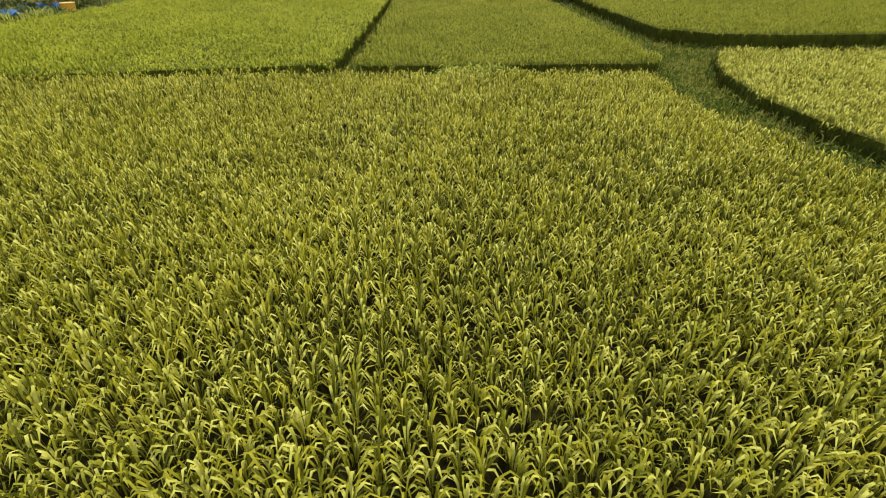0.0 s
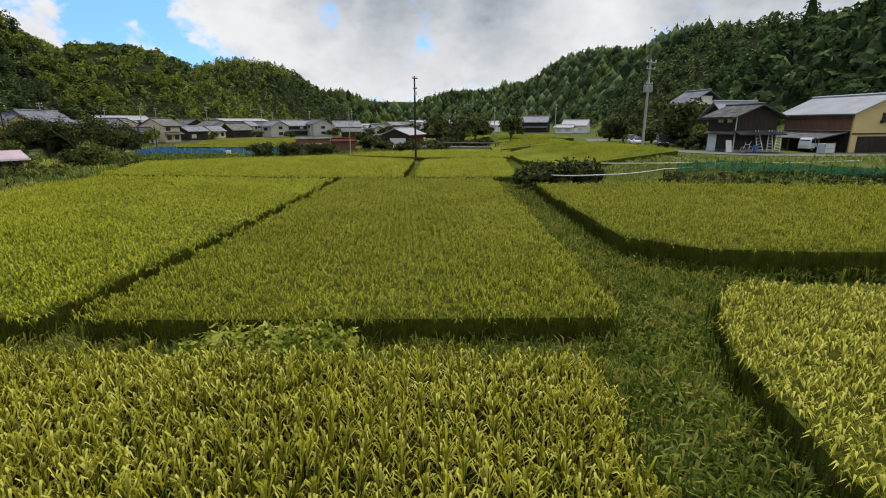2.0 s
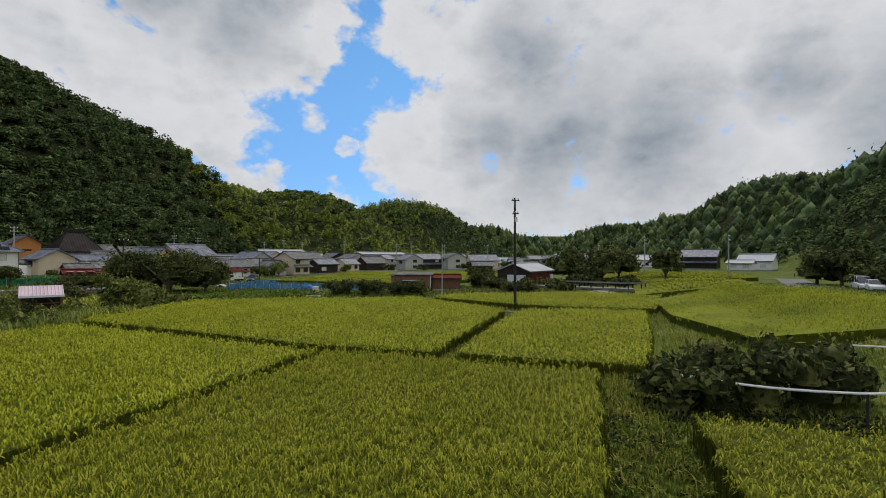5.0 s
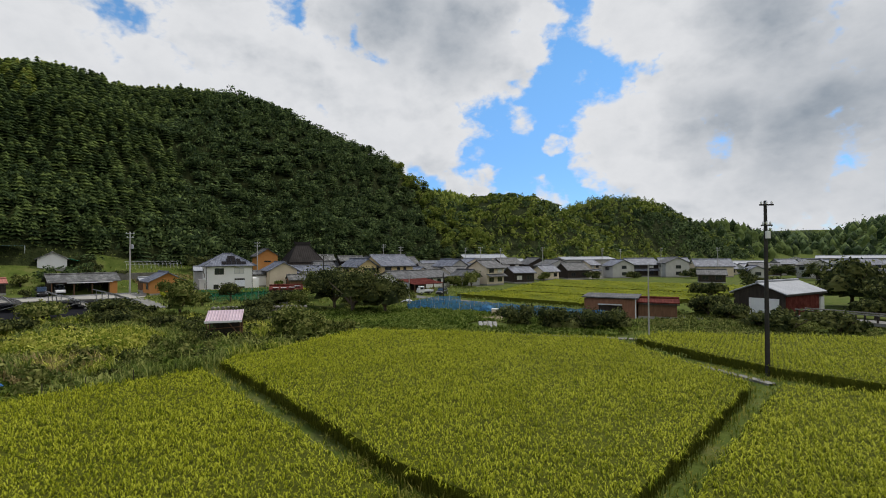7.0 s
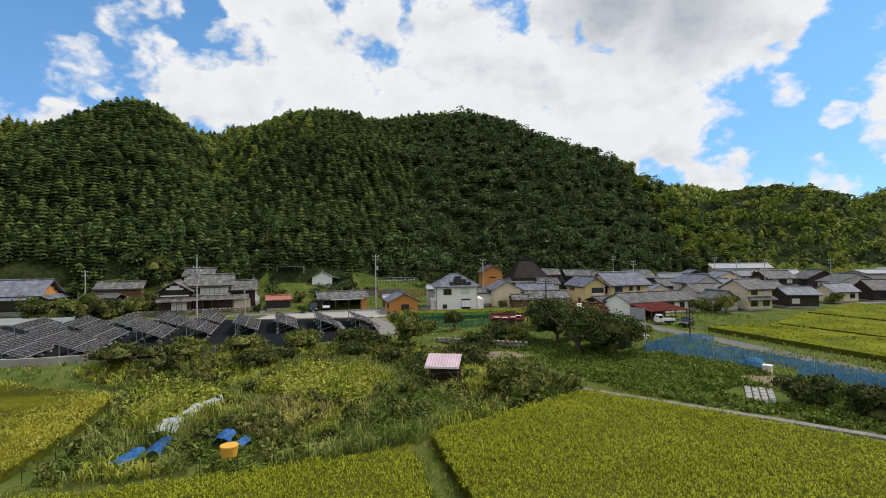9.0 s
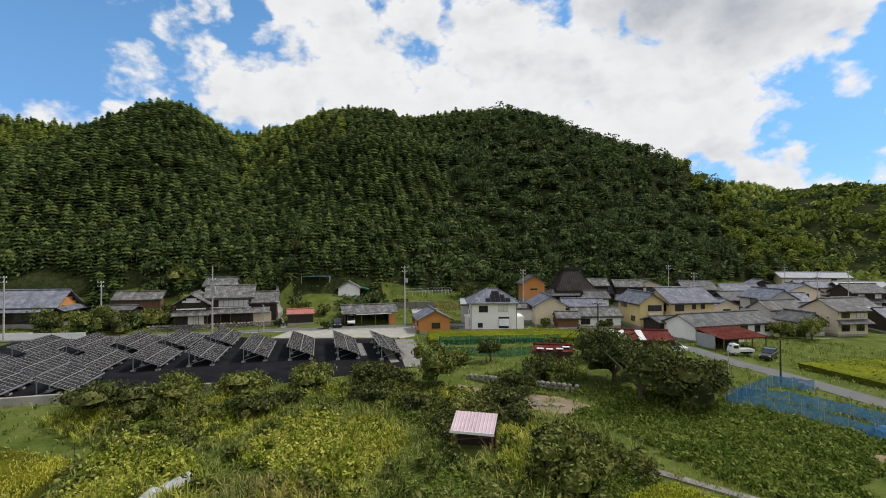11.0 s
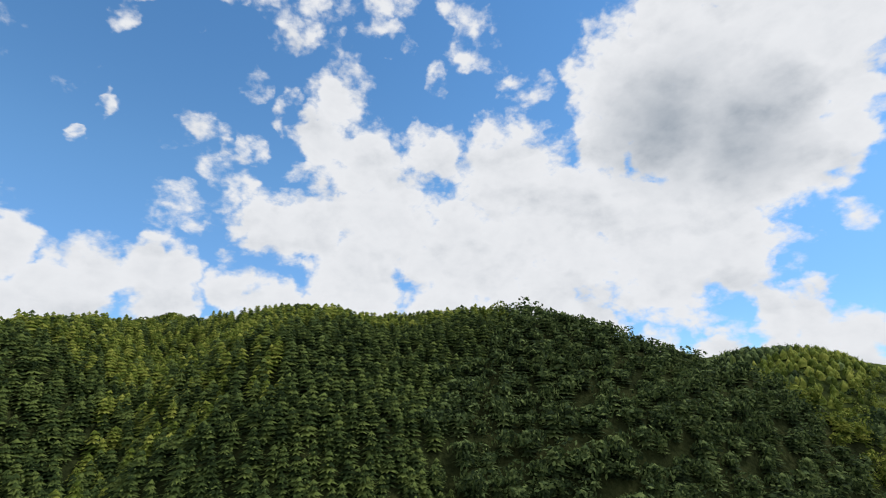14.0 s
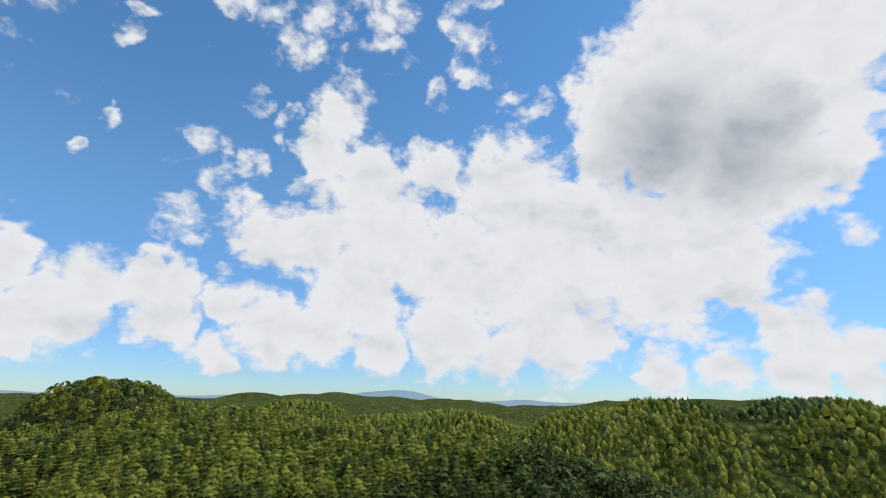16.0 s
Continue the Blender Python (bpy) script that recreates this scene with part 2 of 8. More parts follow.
M["rice"] = material("rice_leaf", [(0.0708, 0.105, 0.005), (0.173, 0.212, 0.008), (0.3128, 0.342, 0.016)], 0.75, 0.25, 20, 0, leaf=0.4, island=0.7, spec=0.08)
M["rice_gold"] = material("rice_leaf_ripe", [(0.072, 0.078, 0.006), (0.21, 0.207, 0.011), (0.41, 0.385, 0.03)], 0.75, 0.25, 20, 0, leaf=0.4, island=0.85, spec=0.1)
M["ear"] = material("rice_ear", [(0.23, 0.23, 0.016), (0.55, 0.53, 0.10)], 0.7, 0.4, 20, 0, leaf=0.25, island=0.7, spec=0.1)
M["rice_green"] = material("rice_leaf_green", [(0.12, 0.15, 0.008), (0.235, 0.265, 0.014), (0.36, 0.37, 0.025)], 0.75, 0.2, 20, 0, leaf=0.4, island=0.5, spec=0.08)
# near-black layer that paints in the shade between the nearest rice plants
M["rice_gap_shade"] = material("rice_painted_gap_shade", [(0.008, 0.007, 0.003), (0.03, 0.027, 0.006)], 0.9, 2.0, 6, 0.8, dist=0.1, spec=0.03)
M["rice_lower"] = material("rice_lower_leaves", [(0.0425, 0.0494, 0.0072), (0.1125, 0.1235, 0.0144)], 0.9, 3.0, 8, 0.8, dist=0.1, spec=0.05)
M["soil"] = material("ground_grass", [(0.045, 0.068, 0.014), (0.085, 0.112, 0.024), (0.14, 0.14, 0.05)], 0.95, 0.35, 12, 0.8, dist=0.06, spec=0.03)
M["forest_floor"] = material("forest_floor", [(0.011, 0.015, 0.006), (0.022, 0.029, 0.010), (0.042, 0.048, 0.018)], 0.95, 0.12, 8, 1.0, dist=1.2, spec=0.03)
M["far_canopy"] = material("far_tree_canopy", [(0.0425, 0.0675, 0.0156), (0.0875, 0.1187, 0.0286), (0.1625, 0.1875, 0.0468)], 0.95, 0.02, 7, 0, spec=0.03)
# blue haze of distance is painted into this base colour
M["hazy_ridge"] = material("distant_ridge_haze", [(0.20, 0.30, 0.40), (0.24, 0.34, 0.44)], 1.0, 0.002, 6, 0, spec=0.0)
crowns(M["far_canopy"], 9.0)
M["grass"] = material("grass_blades", [(0.085, 0.125, 0.026), (0.19, 0.23, 0.05), (0.34, 0.36, 0.11)], 0.85, 0.5, 8, 0, leaf=0.4, island=0.7, spec=0.06)
M["weed"] = material("tall_weed_leaves", [(0.12, 0.165, 0.018), (0.31, 0.345, 0.045), (0.54, 0.52, 0.12)], 0.85, 0.3, 6, 0, leaf=0.4, island=0.7, spec=0.06)
M["cedar"] = material("cedar_foliage", [(0.0164, 0.03, 0.0099), (0.0527, 0.0825, 0.0241), (0.1287, 0.171, 0.0454)], 0.85, 0.26, 7, 0.6, leaf=0.2, island=0.55, spec=0.08, dist=0.3)
M["broad"] = material("broadleaf_foliage", [(0.0201, 0.0348, 0.0149), (0.0605, 0.0943, 0.0345), (0.1428, 0.1905, 0.066)], 0.85, 0.22, 8, 0.6, leaf=0.2, island=0.55, spec=0.08, dist=0.3)
# the same woods with sunlight painted in: a lighter, yellower leaf colour
M["sunlit_leaf"] = material("sunlit_foliage", [(0.048, 0.0768, 0.0126), (0.138, 0.18, 0.0299), (0.282, 0.306, 0.0621)], 0.85, 0.22, 8, 0.6, leaf=0.25, island=0.45, spec=0.08, dist=0.3)
M["ear_young"] = material("young_rice_ear", [(0.154, 0.172, 0.0072), (0.3256, 0.3311, 0.0315)], 0.7, 0.4, 20, 0, leaf=0.3, island=0.6, spec=0.08)
M["rice_young"] = material("rice_leaf_young", [(0.0546, 0.0791, 0.0045), (0.1364, 0.1634, 0.0072), (0.2552, 0.2666, 0.0144)], 0.75, 0.25, 20, 0, leaf=0.4, island=0.7, spec=0.08)
M["ear_green"] = material("green_rice_ear", [(0.1932, 0.215, 0.008), (0.4048, 0.425, 0.035)], 0.7, 0.4, 20, 0, leaf=0.3, island=0.6, spec=0.08)
M["bamboo"] = material("bamboo_foliage", [(0.12, 0.17, 0.016), (0.26, 0.29, 0.04), (0.42, 0.40, 0.08)], 0.8, 0.06, 12, 0, leaf=0.3, island=0.5, spec=0.08)
M["shrub"] = material("shrub_leaves", [(0.020, 0.028, 0.010), (0.060, 0.075, 0.024), (0.15, 0.158, 0.05)], 0.85, 0.3, 8, 0, leaf=0.2, island=0.7, spec=0.06)
M["shrub_light"] = material("light_shrub_leaves", [(0.045, 0.064, 0.014), (0.115, 0.14, 0.032), (0.24, 0.245, 0.075)], 0.85, 0.3, 8, 0, leaf=0.25, island=0.7, spec=0.06)
M["bark"] = material("bark", [(0.06, 0.045, 0.03), (0.14, 0.11, 0.08)], 0.9, 3, 6, 0.8)
M["asphalt"] = material("asphalt", [(0.10, 0.10, 0.10), (0.15, 0.15, 0.145)], 0.9, 0.4, 40, 0.3)
M["gravel"] = material("pale_gravel", [(0.26, 0.25, 0.22), (0.38, 0.36, 0.32)], 0.95, 0.5, 30, 0.5)
M["black_sheet"] = material("black_weed_sheet", [(0.007, 0.007, 0.009), (0.02, 0.02, 0.023)], 0.9, 0.5, 10, 0.3, spec=0.04)
M["concrete"] = material("concrete", [(0.24, 0.23, 0.21), (0.38, 0.37, 0.34)], 0.85, 0.8, 12, 0.4)
M["concrete_dark"] = material("stained_concrete", [(0.12, 0.115, 0.10), (0.26, 0.25, 0.23)], 0.9, 0.8, 8, 0.5)
M["white_wall"] = material("white_render", [(0.78, 0.77, 0.75), (0.86, 0.85, 0.83)], 0.8, 0.6, 20, 0.1)
M["grey_wall"] = material("grey_render", [(0.42, 0.41, 0.39), (0.55, 0.54, 0.51)], 0.85, 0.6, 20, 0.15)
M["cream_wall"] = material("cream_render", [(0.62, 0.52, 0.38), (0.72, 0.62, 0.47)], 0.85, 0.6, 20, 0.15)
M["yellow_wall"] = material("yellow_render", [(0.62, 0.48, 0.23), (0.72, 0.57, 0.29)], 0.85, 0.6, 20, 0.15)
M["orange_wall"] = material("orange_render", [(0.50, 0.21, 0.06), (0.60, 0.27, 0.085)], 0.85, 0.6, 20, 0.15)
M["wood_wall"] = material("charred_dark_wood", [(0.018, 0.014, 0.012), (0.055, 0.042, 0.034)], 0.85, 1.2, 10, 0.5, stretch=(4, 4, 0.6))
M["brown_wood"] = material("brown_wood", [(0.11, 0.055, 0.03), (0.20, 0.11, 0.06)], 0.8, 1.2, 10, 0.4, stretch=(4, 4, 0.6))
M["tile_blue"] = material("blue_grey_roof_tile", [(0.063, 0.068, 0.089), (0.131, 0.142, 0.1789), (0.252, 0.2621, 0.3041)], 0.62, 0.9, 8, 0.3, spec=0.25)
M["tile_dark"] = material("dark_grey_roof_tile", [(0.0352, 0.0352, 0.036), (0.0848, 0.0848, 0.088), (0.18, 0.18, 0.1848)], 0.68, 0.9, 8, 0.3, spec=0.25)
M["tile_old"] = material("weathered_roof_tile", [(0.0442, 0.0442, 0.0416), (0.108, 0.108, 0.1054), (0.2932, 0.2932, 0.2831)], 0.68, 1.1, 6, 0.4, spec=0.2)
M["metal_pale"] = material("pale_metal_roof", [(0.27, 0.285, 0.31), (0.38, 0.39, 0.42)], 0.6, 0.5, 12, 0.2, spec=0.2)
M["metal_red"] = material("rusty_red_roof", [(0.055, 0.012, 0.011), (0.105, 0.025, 0.020), (0.17, 0.055, 0.042)], 0.85, 1.0, 6, 0.3, spec=0.06)
M["metal_lilac"] = material("lilac_metal_roof", [(0.435, 0.315, 0.36), (0.609, 0.48, 0.525)], 0.5, 0.6, 10, 0.2)
M["metal_salmon"] = material("faded_red_roof", [(0.30, 0.11, 0.09), (0.40, 0.18, 0.15)], 0.85, 0.8, 8, 0.3, spec=0.06)
M["board_brown"] = material("brown_boarding", [(0.17, 0.075, 0.045), (0.28, 0.14, 0.085)], 0.85, 1.2, 10, 0.4, stretch=(4, 4, 0.6))
M["dry_grass"] = material("dry_grass_blades", [(0.14, 0.12, 0.04), (0.28, 0.22, 0.09), (0.42, 0.33, 0.16)], 0.9, 0.5, 8, 0, leaf=0.3, island=0.7, spec=0.05)
M["levee_grass"] = material("levee_grass_blades", [(0.088, 0.1232, 0.014), (0.187, 0.2167, 0.028), (0.341, 0.3145, 0.07)], 0.85, 0.5, 8, 0, leaf=0.4, island=0.7, spec=0.06)
M["vine"] = material("vine_leaves", [(0.05, 0.085, 0.012), (0.115, 0.165, 0.024), (0.22, 0.265, 0.06)], 0.8, 0.3, 8, 0, leaf=0.3, island=0.7, spec=0.08)
M["thatch"] = material("dark_covered_thatch", [(0.022, 0.019, 0.019), (0.05, 0.044, 0.041)], 0.9, 0.6, 10, 0.6, spec=0.1)
M["steel"] = material("galvanised_steel", [(0.36, 0.37, 0.38), (0.50, 0.51, 0.52)], 0.45, 2, 6, 0.1, metal=0.7)
M["pole_grey"] = material("concrete_pole", [(0.32, 0.31, 0.30), (0.42, 0.41, 0.39)], 0.8, 2, 6, 0.1)
M["pole_dark"] = material("tarred_pole", [(0.018, 0.016, 0.015), (0.05, 0.045, 0.04)], 0.8, 2, 6, 0.2)
M["plastic_white"] = material("white_plastic", [(0.68, 0.68, 0.68), (0.80, 0.80, 0.80)], 0.45, 1, 6, 0.1)
M["white_sheet"] = material("white_sheeting", [(0.50, 0.53, 0.55), (0.72, 0.74, 0.75)], 0.5, 1.5, 6, 0.5)
M["blue_sheet"] = material("blue_tarpaulin", [(0.03, 0.13, 0.36), (0.08, 0.26, 0.58)], 0.5, 1.2, 6, 0.5)
M["blue_net"] = material("blue_netting", [(0.03, 0.14, 0.30), (0.08, 0.25, 0.46)], 0.8, 1.2, 10, 0.5, leaf=0.2)
M["green_net"] = material("green_netting", [(0.01, 0.10, 0.055), (0.03, 0.20, 0.10)], 0.8, 1.2, 10, 0.5, leaf=0.2)
M["teal_net"] = material("teal_netting", [(0.02, 0.07, 0.09), (0.05, 0.13, 0.15)], 0.8, 1.2, 10, 0.5, leaf=0.2)
for net in ("blue_net", "green_net", "teal_net"):
    nt = M[net].node_tree
    old = nt.nodes["Material Output"].inputs[0].links[0].from_socket
    weave, hole, clear = nt.nodes.new("ShaderNodeTexNoise"), nt.nodes.new("ShaderNodeMapRange"), nt.nodes.new("ShaderNodeBsdfTransparent")
    weave.inputs["Scale"].default_value, weave.inputs["Detail"].default_value = 2.5, 5
    nt.links.new(nt.nodes["Mapping"].outputs[0], weave.inputs["Vector"])
    hole.inputs[1].default_value, hole.inputs[2].default_value, hole.inputs[3].default_value, hole.inputs[4].default_value = 0.35, 0.65, 0.08, 0.5
    mixer = nt.nodes.new("ShaderNodeMixShader")
    nt.links.new(weave.outputs[0], hole.inputs[0]), nt.links.new(hole.outputs[0], mixer.inputs[0])
    nt.links.new(old, mixer.inputs[1]), nt.links.new(clear.outputs[0], mixer.inputs[2]), nt.links.new(mixer.outputs[0], nt.nodes["Material Output"].inputs[0])
M["car_white"] = material("white_car_paint", [(0.74, 0.74, 0.75), (0.80, 0.80, 0.80)], 0.2, 1, 4, 0, spec=0.6)
M["car_black"] = material("black_car_paint", [(0.01, 0.01, 0.013), (0.02, 0.02, 0.024)], 0.15, 1, 4, 0, spec=0.6)
M["rubber"] = material("rubber", [(0.012, 0.012, 0.012), (0.03, 0.03, 0.03)], 0.8, 3, 6, 0.1)
M["glass"] = material("dark_window_glass", [(0.02, 0.025, 0.03), (0.035, 0.04, 0.045)], 0.08, 1, 4, 0, spec=0.8)
M["frame_dark"] = material("bronze_window_frame", [(0.035, 0.03, 0.027), (0.05, 0.045, 0.04)], 0.5, 1, 4, 0)
M["paper"] = material("white_paper_screen", [(0.60, 0.59, 0.55), (0.70, 0.69, 0.66)], 0.8, 1, 6, 0)
M["cell"] = material("solar_cell_glass", [(0.010, 0.009, 0.010), (0.022, 0.019, 0.019)], 0.6, 0.6, 6, 0, spec=0.04)
M["stone"] = material("rubble_stone", [(0.13, 0.12, 0.10), (0.26, 0.25, 0.22)], 0.9, 1.2, 6, 0.6, objects=0.5)
M["dirt"] = material("bare_earth", [(0.16, 0.12, 0.075), (0.27, 0.21, 0.14)], 0.95, 0.6, 10, 0.6)
M["dirt_grey"] = material("grey_earth", [(0.10, 0.105, 0.07), (0.17, 0.16, 0.13), (0.25, 0.24, 0.21)], 0.95, 0.3, 12, 0.5)
M["yellow_plastic"] = material("yellow_plastic", [(0.62, 0.33, 0.04), (0.72, 0.42, 0.07)], 0.5, 2, 6, 0.1)
M["white_line"] = material("white_road_paint", [(0.55, 0.55, 0.53), (0.72, 0.72, 0.70)], 0.8, 2, 10, 0.1)


# ---- mesh helpers ----
def mesh_of(name, verts, faces, mats, index=None, smooth=False):
    """A mesh from arrays: verts (n, 3), faces (m, 3 or 4)."""
    me = bpy.data.meshes.new(name)
    verts, faces = np.asarray(verts, np.float32), np.asarray(faces, np.int32)
    k = faces.shape[1]
    me.vertices.add(len(verts)), me.loops.add(faces.size), me.polygons.add(len(faces))
    me.vertices.foreach_set("co", verts.ravel())
    me.loops.foreach_set("vertex_index", faces.ravel())
    me.polygons.foreach_set("loop_start", np.arange(0, faces.size, k, dtype=np.int32))
    me.polygons.foreach_set("loop_total", np.full(len(faces), k, np.int32))
    for m in mats:
        me.materials.append(m)
    if index is not None:
        me.polygons.foreach_set("material_index", np.asarray(index, np.int32))
    if smooth:
        me.polygons.foreach_set("use_smooth", np.ones(len(faces), bool))
    me.update(calc_edges=True)
    return me


def part(name, bm, mat, parent, label=""):
    me = bpy.data.meshes.new(name)
    bm.to_mesh(me)
    bm.free()
    me.materials.append(mat)
    ob = new(name, me)
    ob.parent = parent
    return tagged(ob, label)


def root(name, label, category, m, group="", kind=""):
    ob = new(name)
    ob.empty_display_size = 0.3
    ob.matrix_world = m
    return tagged(ob, label, category, group, kind)


def box(bm, x0, y0, z0, x1, y1, z1, m=None):
    c = [(x, y, z) for z in (z0, z1) for y in (y0, y1) for x in (x0, x1)]
    v = [bm.verts.new(m @ Vector(p) if m else p) for p in c]
    for f in ((0, 2, 3, 1), (4, 5, 7, 6), (0, 1, 5, 4), (2, 6, 7, 3), (0, 4, 6, 2), (1, 3, 7, 5)):
        bm.faces.new([v[i] for i in f])
    return v


def tube(bm, pts, radii, sides=6):
    """A tapered tube along points."""
    pts = [Vector(p) for p in pts]
    if isinstance(radii, (int, float)):
        radii = [radii] * len(pts)
    rings = []
    for i, p in enumerate(pts):
        d = (pts[min(i + 1, len(pts) - 1)] - pts[max(i - 1, 0)]).normalized()
        a = d.orthogonal().normalized()
        b = d.cross(a)
        rings.append([bm.verts.new(p + radii[i] * (math.cos(k * math.tau / sides) * a + math.sin(k * math.tau / sides) * b)) for k in range(sides)])
    for r, s in zip(rings, rings[1:]):
        for k in range(sides):
            bm.faces.new((r[k], r[(k + 1) % sides], s[(k + 1) % sides], s[k]))
    bm.faces.new(rings[0][::-1]), bm.faces.new(rings[-1])


# ---- terrain ----
def sm(a, b, x):
    t = np.clip((x - a) / (b - a), 0, 1)
    return t * t * (3 - 2 * t)


HILLS = ((-190, 345, 78, 95, 53), (-150, 500, 95, 110, 62), (125, 90, 42, 70, 31), (165, 190, 60, 80, 45), (190, 280, 65, 80, 58), (195, 440, 90, 130, 65),
         (175, 620, 90, 140, 50), (-100, 770, 85, 120, 46), (-60, 900, 160, 130, 34), (150, 950, 150, 200, 56), (-480, 640, 140, 130, 92), (-520, 462, 150, 105, 92), (-420, 535, 150, 105, 95), (-330, 640, 110, 110, 86), (-570, 415, 130, 110, 82), (-760, 330, 160, 130, 76),
         (-1150, 160, 260, 150, 84), (-640, 640, 200, 160, 85), (-436, -6, 110, 75, 97), (-320, -130, 90, 90, 60), (190, -150, 80, 160, 40), (0, 1900, 500, 300, 84))


def height(x, y):
    x, y = np.asarray(x, float), np.asarray(y, float)
    z = 1.2 * sm(-58, -69, x) * sm(85, 62, y) + 0.35 * sm(-58, -69, x) * sm(62, 85, y)
    z = z + (1.75 - 0.6 * sm(40, 70, y)) * sm(15, 26, x) * sm(5, 15, y)
    # terraces behind the lane
    farm = sm(26, 20, y)
    up = np.clip(-112 - x, 0, 16)
    z = z + up * (0.33 * (1 - farm) * (1 - 0.45 * sm(65, 80, y)) + 0.06 * farm)
    # wooded hill in the west
    d = np.minimum(-128 - x + 3 * np.sin(y / 17.0), 238 - y + 4 * np.sin(x / 13.0))
    d = d - 10 * np.exp(-((y - 20) / 26.0) ** 2) * sm(0, 40, d)
    h = np.interp(d, [0, 11, 20, 37, 65, 80, 100, 130, 165, 220, 300, 500], [0, 13.5, 21.5, 43.5, 64.3, 69.2, 72.3, 75.3, 76.5, 72, 60, 50])
    h = h * (1 - 0.40 * sm(-2, -58, y) * sm(-300, -230, x)) + 4.5 * np.exp(-((x + 178) / 32.0) ** 2 - ((y - 165) / 38.0) ** 2) + 4 * np.exp(-((x + 170) / 28.0) ** 2 - ((y - 192) / 26.0) ** 2) + 3.5 * sm(70, 110, y) * sm(40, 70, d)
    gully = 15 * np.exp(-((y - 18 + (x + 200) * 0.06) / 20.0) ** 2) * sm(-150, -185, x) * sm(-300, -250, x)
    back = np.clip(y - (0.49 * (x + 260) + 96), 0, 400) * sm(-175, -205, x)
    h = np.maximum(h - gully - np.minimum(back * 0.6, 52) * sm(0, 60, h), 0)
    h = h + 2.5 * np.sin(x / 23.0 + 1) * np.sin(y / 29.0) * sm(10, 40, h)
    z = z + h
    for cx, cy, rx, ry, hh in HILLS:
        q = np.sqrt(((x - cx) / rx) ** 2 + ((y - cy) / ry) ** 2)
        z = np.maximum(z, hh * (1 - sm(0.15, 1.5, q)) + 0.6 * z * (1 - sm(0.15, 1.5, q)) * 0)
    r = np.hypot(x, y)
    roll = 38 + 22 * np.sin(x / 210.0 + 1.3) * np.cos(y / 260.0) + 16 * np.sin((x + y) / 130.0) + 12 * np.sin((x - 0.6 * y) / 90.0 + 2)
    open_way = 1 - sm(260, 120, np.abs(x - 20)) * sm(2600, 1500, np.abs(y))
    z = np.maximum(z, np.clip(roll, 8, 95) * sm(600, 1100, r) * open_way)
    z = z + 70 * sm(2600, 4200, r) * (0.6 + 0.4 * np.sin(np.arctan2(y, x) * 9))
    return z


def ground_at(x, y):
    return float(height(x, y))


def axis(near, far, fine, coarse):
    a = list(np.arange(-near, near + 0.1, fine))
    s, v = fine, near
    while v < far:
        s = min(s * 1.12, coarse)
        v += s
        a.append(v), a.insert(0, -v)
    return np.array(a)


def make_ground():
    xs, ys = axis(150, 4600, 3.0, 160) - 60, axis(150, 4600, 3.0, 160) + 60
    X, Y = np.meshgrid(xs, ys)
    Z = height(X, Y)
    n, m = X.shape
    idx = np.arange(n * m).reshape(n, m)
    faces = np.stack([idx[:-1, :-1], idx[:-1, 1:], idx[1:, 1:], idx[1:, :-1]], -1).reshape(-1, 4)
    zc, far = Z.ravel()[faces].mean(1), np.hypot(X.ravel()[faces].mean(1) + 60, Y.ravel()[faces].mean(1) - 60)
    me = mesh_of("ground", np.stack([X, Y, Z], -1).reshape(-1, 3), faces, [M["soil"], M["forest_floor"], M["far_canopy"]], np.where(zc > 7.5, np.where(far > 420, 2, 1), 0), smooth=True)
    tagged(new("ground", me), "grassy valley floor rising into wooded hills", "ground", kind="structure")


make_ground()


def make_ridge():
    """Mountains on the horizon, beyond the last hills, with blue haze painted into their colour."""
    V, F = [], []
    n = 220
    for k in range(n + 1):
        a = radians(40 + 80 * k / n)
        top = 55 + 75 * math.exp(-((k - 93) / 15.0) ** 2) + 12 * math.sin(k / 7.0) + 5 * math.sin(k / 2.7)
        for r, z in ((4780, -60), (4860, top + 40), (4930, -60)):
            V.append((-math.sin(a) * r, math.cos(a) * r, z))
    for k in range(n):
        for j in range(2):
            i = 3 * k + j
            F.append((i, i + 3, i + 4, i + 1))
    tagged(new("backdrop", mesh_of("backdrop", V, F, [M["hazy_ridge"]], smooth=True)), "mountains on the horizon with pale blue haze painted in", "mountains", kind="structure")


make_ridge()


def inside(poly, x, y):
    c = np.zeros(np.shape(x), bool)
    for (x0, y0), (x1, y1) in zip(poly, poly[1:] + poly[:1]):
        c ^= ((y0 > y) != (y1 > y)) & (x < (x1 - x0) * (y - y0) / (y1 - y0 + 1e-9) + x0)
    return c


def sheet(name, poly, up, mat, label, category, kind="structure", side=None):
    """A flat piece of ground cover, draped on the terrain, its edges closed downwards."""
    bm = bmesh.new()
    vs = [bm.verts.new((x, y, ground_at(x, y) + up)) for x, y in poly]
    lows = [bm.verts.new((x, y, ground_at(x, y) - 0.3)) for x, y in poly]
    f = bm.faces.new(vs)
    f.normal_update()
    if f.normal.z < 0:
        f.normal_flip()
    for i in range(len(vs)):
        j = (i + 1) % len(vs)
        bm.faces.new((vs[i], lows[i], lows[j], vs[j])).material_index = 1 if side else 0
    bmesh.ops.recalc_face_normals(bm, faces=bm.faces[:])
    me = bpy.data.meshes.new(name)
    bm.to_mesh(me)
    bm.free()
    me.materials.append(mat)
    if side:
        me.materials.append(side)
    return tagged(new(name, me), label, category, kind=kind)


# ---- plants in bulk ----
rng = np.random.default_rng(7)


